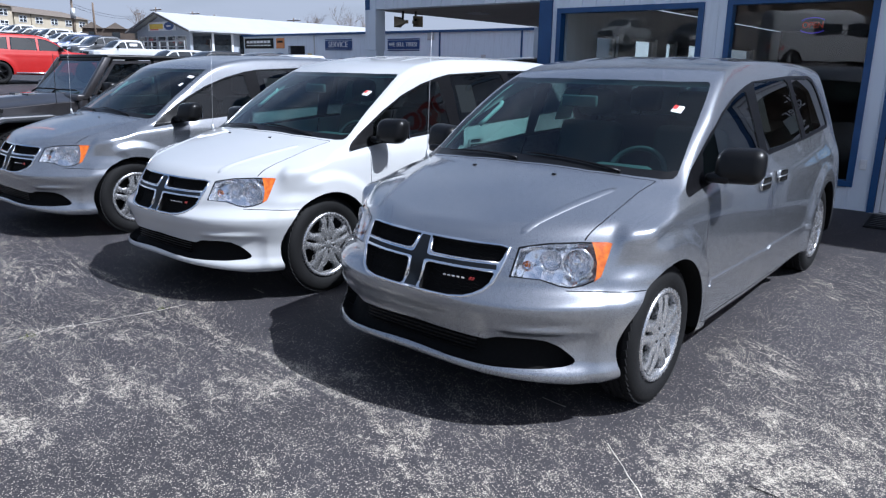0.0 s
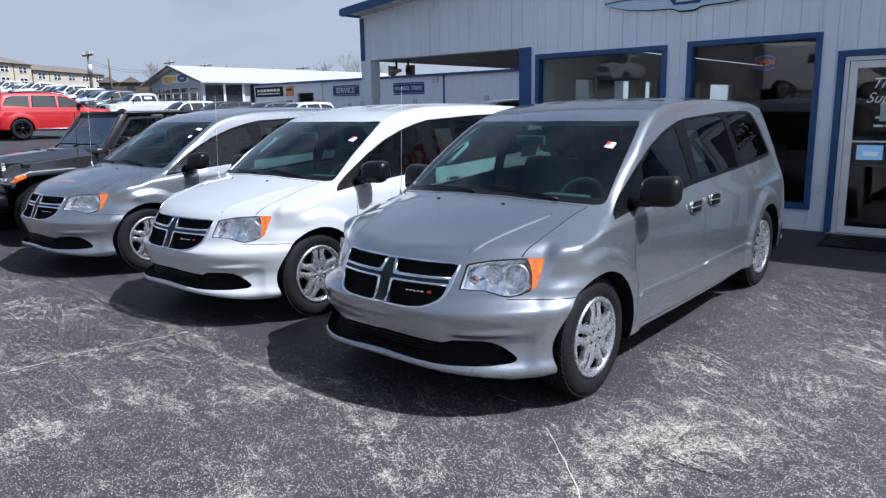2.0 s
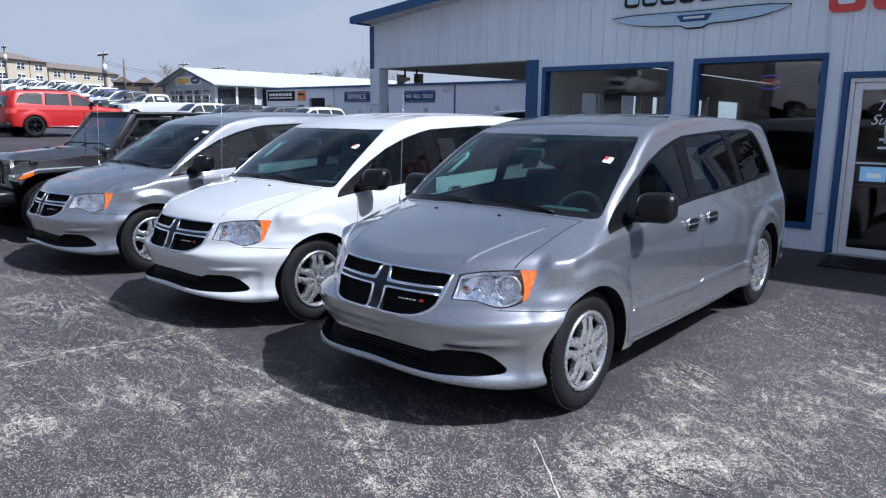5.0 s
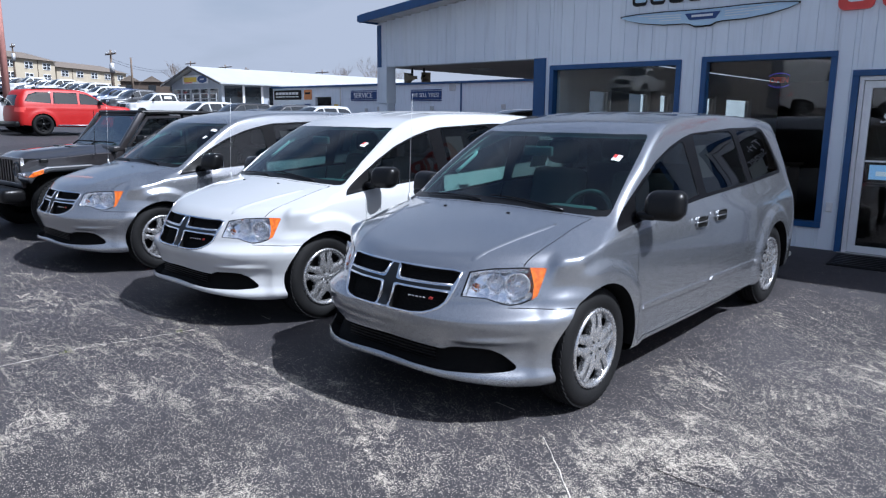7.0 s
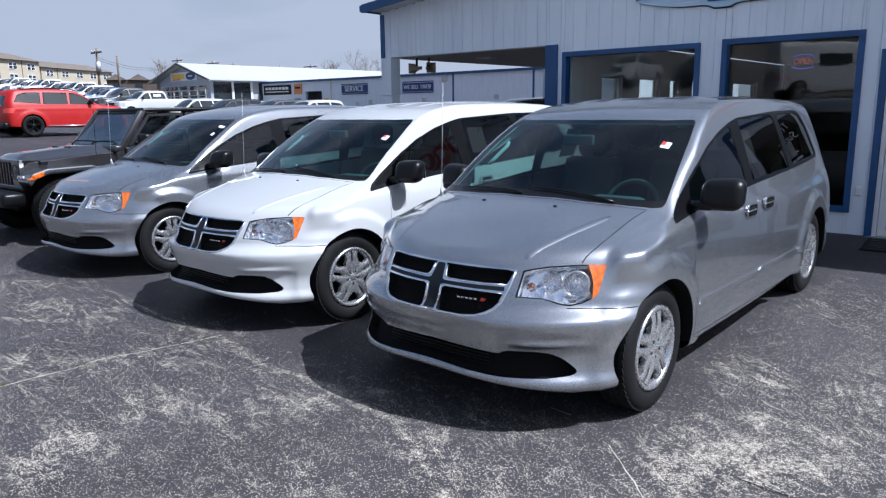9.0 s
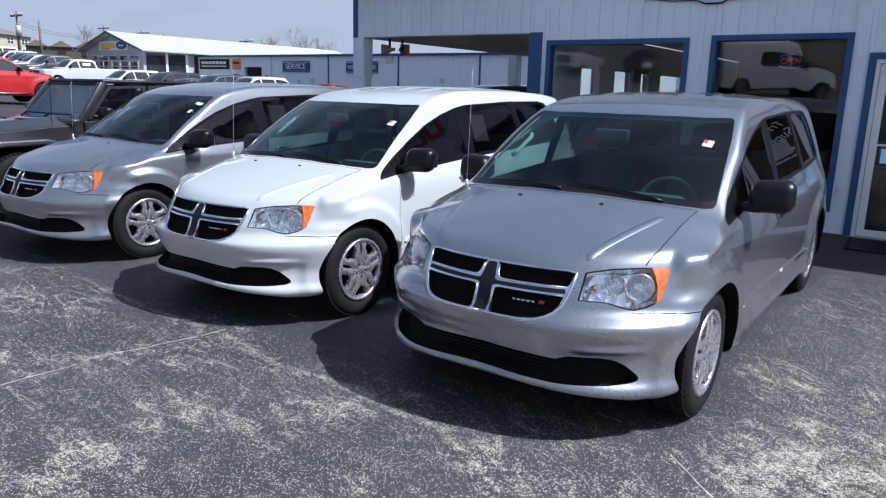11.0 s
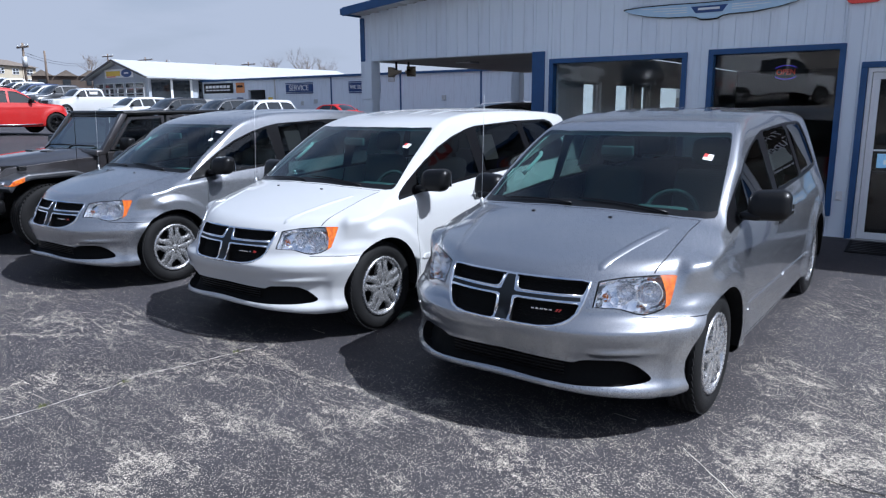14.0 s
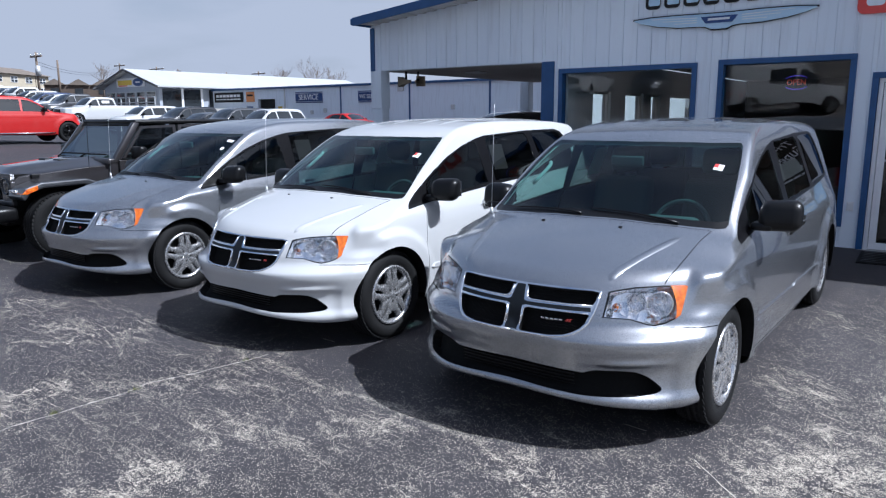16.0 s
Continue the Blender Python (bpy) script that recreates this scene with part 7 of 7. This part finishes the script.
apartments(pose(-174.4, 64.8, 0, 0, 0, 122.8), 27.7, 3, 4.0, 12.0, 5, "tan three-storey apartment building with a brown roof")
apartments(pose(-147.2, 25.7, 0, 0, 0, 123.0), 45.0, 3, 4.0, 12.9, 8, "long tan three-storey apartment building on the hill")
low = thing("low_building", pose(2.87 - 150 * math.sin(radians(64.9)), -3.63 + 150 * math.cos(radians(64.9)), 0, 0, 0, 62), "dark brown low building with a shingle roof", "building")
part("wall", box(0, 0, 3.5, 11.5, 8, 7.7), M["brown"], low)
for k in range(3):
    gab = prism([(3.9 * k - 0.2, 7.6), (3.9 * k + 3.5, 7.6), (3.9 * k + 1.65, 8.7)], 8.8, pose(0, -0.4, 0))
    part("gable_roof", gab, M["shingle"], low, "brown shingle gable")
    part("window", box(3.9 * k + 1.0, -0.1, 6.0, 3.9 * k + 2.3, 0.0, 7.0), M["far_glass"], low)


def utility_pole(x, y, top, arm, label, transformer=False):
    p = thing("utility_pole", pose(x, y, ground_z(x, y)), label, "utility pole", "utility poles")
    h = top - ground_z(x, y)
    part("pole", tube([(0, 0, 0), (0, 0, h)], [0.17, 0.11], 10), M["wood"], p, "", True)
    if arm:
        part("crossarm", box(-arm / 2, -0.07, h - 0.55, arm / 2, 0.07, h - 0.38), M["wood"], p)
        for k in (-0.45, -0.15, 0.15, 0.45):
            part("insulator", tube([(arm * k, 0, h - 0.38), (arm * k, 0, h - 0.15)], 0.06, 8), M["steel"], p, "", True)
    if transformer:
        part("transformer", tube([(0.35, -0.1, h - 2.6), (0.35, -0.1, h - 1.5)], 0.28, 12), M["steel"], p, "grey transformer can", True)
    return p


def far_point(px_left, dist):
    """A place at that bearing (degrees west of north) and distance from the row of vans."""
    return 2.87 - dist * math.sin(radians(px_left)), -3.63 + dist * math.cos(radians(px_left))


for bearing, dist, top, arm, tr, label in ((65.4, 95, 9.0, 2.6, True, "wooden utility pole with a crossarm and a transformer"), (64.1, 105, 8.9, 0, False, "thin bare wooden pole behind the lot"), (71.4, 130, 12.0, 1.8, True, "wooden utility pole with a transformer"),
                                          (60.05, 150, 11.7, 3.6, False, "wooden utility pole with a crossarm"), (57.6, 150, 11.2, 4.6, False, "wooden utility pole with a crossarm"), (56.1, 170, 12.0, 2.0, False, "far wooden utility pole"), (52.7, 170, 11.5, 3.0, False, "far wooden utility pole"), (50.4, 150, 10.6, 4.0, False, "wooden utility pole with a crossarm")):
    utility_pole(*far_point(bearing, dist), top, arm, label, tr)
flag = thing("lot_pole", pose(*far_point(72.0, 36.0), 0.9), "tall faded red metal pole", "pole")
part("shaft", tube([(0, 0, 0), (0, 0, 9.0)], [0.15, 0.12], 14), M["pink"], flag, "", True)
part("foot", box(-0.25, -0.25, 0, 0.25, 0.25, 0.06, 0.01), M["concrete"], flag)
wire = bmesh.new()
for z in (9.4, 9.1):
    a, b = Vector((*far_point(65.4, 95), z - 1.4)), Vector((*far_point(60.05, 150), z + 1.6))
    tube([a.lerp(b, k / 8) - Vector((0, 0, 1.2 * (1 - (k / 4 - 1) ** 2))) for k in range(9)], 0.02, 4, wire)
tagged(part("power_line", wire, M["black"]), "thin dark power lines between the poles", "cable", "", "stuff")


def bare_tree(x, y, h, seed):
    t = thing("bare_tree", pose(x, y, ground_z(x, y)), "leafless tree behind the service building", "tree", "bare trees")
    rng = random.Random(seed)
    trunk, crown = bmesh.new(), bmesh.new()
    tube([(0, 0, 0), (0.1, 0, h * 0.25), (0.05, 0.1, h * 0.45)], [h * 0.022, h * 0.017, h * 0.013], 8, trunk)

    def grow(p, d, length, r, level):
        q = p + d * length * 0.5 + Vector((rng.uniform(-1, 1), rng.uniform(-1, 1), rng.uniform(-0.5, 1))) * length * 0.06
        e = q + (d + Vector((rng.uniform(-0.2, 0.2), rng.uniform(-0.2, 0.2), 0.15))).normalized() * length * 0.5
        tube([p, q, e], [r, r * 0.8, r * 0.55], 4, crown, False)
        if level:
            for _ in range(rng.choice((3, 4))):
                a = (d + Vector((rng.uniform(-0.9, 0.9), rng.uniform(-0.9, 0.9), rng.uniform(-0.1, 0.7)))).normalized()
                grow(p.lerp(e, rng.uniform(0.45, 1.0)), a, length * rng.uniform(0.55, 0.75), r * 0.5, level - 1)
    for k in range(6):
        a = 2 * math.pi * k / 6 + rng.uniform(-0.4, 0.4)
        grow(Vector((0.05, 0.05, h * rng.uniform(0.28, 0.45))), Vector((math.cos(a) * 0.7, math.sin(a) * 0.7, 1.0)).normalized(), h * rng.uniform(0.22, 0.32), h * 0.008, 3)
    part("trunk", trunk, M["bark"], t, "", True)
    part("crown", crown, M["bark"], t, "spreading bare branches")


for i, (bearing, dist, h) in enumerate(((46.6, 100, 6.4), (49.0, 105, 5.8), (61.3, 120, 5.5), (44.9, 110, 5.9))):
    bare_tree(*far_point(bearing, dist), h, 11 + i)

crack([(-2.45, -3.4), (-2.42, -2.4), (-2.36, -1.8), (-2.40, -1.6), (-2.29, -1.25), (-2.21, -0.9), (-2.18, -0.68)], 0.0095, M["filler"], "pale filled crack in the asphalt")
crack([(0.95, -0.57), (1.21, -0.83), (1.38, -1.01), (1.75, -1.55)], 0.007, M["filler"], "thin pale crack in the asphalt")
# pale strips painted as sunlight that reaches the ground under two vans
for ox, oy in ((0.0, 0.0), (-2.615, 0.15)):
    crack([(0.48 + ox, -0.365 + oy), (0.58 + ox, -0.385 + oy), (0.67 + ox, -0.38 + oy)], 0.012, M["filler"], "short painted streak of sunlight under a van")
crack([(1.54, -0.51), (1.72, -0.53), (1.94, -0.49)], 0.008, M["under"], "hairline dark crack in the asphalt")
for x, y in ((-2.21, -0.9), (-2.40, -2.22), (-2.36, -1.72)):
    rng = random.Random(int(x * 100 + y * 10))
    tuft = bmesh.new()
    for k in range(26):
        a, r = rng.uniform(0, 6.28), rng.uniform(0.0, 0.035)
        b = Vector((x + r * math.cos(a), y + 1.5 * r * math.sin(a), ground_z(x, y) + 0.002))
        tip = b + Vector((rng.uniform(-0.02, 0.02), rng.uniform(-0.02, 0.02), rng.uniform(0.008, 0.03)))
        w = Vector((math.cos(a), math.sin(a), 0)) * 0.003
        tuft.faces.new([tuft.verts.new(b - w), tuft.verts.new(b + w), tuft.verts.new(tip)])
    tagged(part("weed", tuft, M["weed"]), "small tuft of dry green weed in the crack", "weed", "weeds in the crack", "stuff")


# ---- behind the camera, mirrored in the shop windows ----
CARGO = dict(TRUCK, top=[(-1.3, 1.0), (-0.9, 1.12), (-0.5, 1.22), (0.0, 1.38), (0.2, 1.5), (0.7, 2.1), (0.95, 2.4), (1.3, 2.52), (2.5, 2.56), (5.0, 2.54)], side=[(0.15, 0.9), (0.5, 0.98), (1.2, 1.0), (1.6, 0.97), (2.2, 0.90), (2.6, 0.8)],
             tail=[(0.15, 4.6), (0.5, 4.7), (2.0, 4.66), (2.7, 4.6)], hull=(1.15, -1.25, 5.0, 0.1, 2.8), core=(0.25, 0.0, 4.2, 0.6, 0.9))
road_car("cargo_van", CARGO, pose(-3.7, -23.1, ground_z(-4.5, -22.5), 0, 0, 55), M["white"], [[(0.35, 1.42), (0.75, 1.85), (1.0, 2.0), (1.4, 2.02), (1.42, 1.42)], [(1.6, 1.45), (1.6, 2.02), (2.8, 2.02), (2.8, 1.45)]],
         [(0.0, 0.22), (0.6, 0.32), (0.78, 0.45), (0.68, 0.78), (0.0, 0.86)], "tall white passenger van across the lot", "van", 0.42, 0.38, (0.0, 3.6), False, group="vehicles across the lot", mouth=(0.75, 0.98))
for x, y, kind, colour, label in ((-13.5, -27.0, suv, "dark_grey", "dark grey sport utility vehicle across the lot"), (0.5, -27.0, pickup, "silver", "silver pickup truck across the lot"), (-18.0, -27.0, pickup, "white", "white pickup truck across the lot")):
    ob = copy_thing(kind, pose(x, y, ground_z(x, y), 0, 0, 175))
    tagged(ob, label, "", "vehicles across the lot")
    repainted(ob, colour)
    for c in list(ob.children):
        if c.name.startswith("price_sheet"):
            bpy.data.objects.remove(c)
# unseen dark ridge, added to keep bright horizon sky out of window reflections
horizon_block = bmesh.new()
rng = random.Random(21)
ridge = []
for k in range(241):
    x = -190 + 1.6 * k
    h = 11.0 + 2.2 * math.sin(x * 0.05) + 1.3 * math.sin(x * 0.23 + 1.0) + rng.uniform(-1.1, 1.1)
    ridge.append([horizon_block.verts.new(p) for p in ((x, -104, 6.3), (x, -104 - rng.uniform(0, 2), h + 4.5), (x, -116, 6.3))])
for a, b in zip(ridge, ridge[1:]):
    horizon_block.faces.new((a[0], b[0], b[1], a[1]))
    horizon_block.faces.new((a[1], b[1], b[2], a[2]))
bmesh.ops.recalc_face_normals(horizon_block, faces=horizon_block.faces)
tagged(part("backdrop", horizon_block, M["bark"]), "unseen dark ridge added to block the bright horizon mirrored in the windows", "backdrop", "", "structure")
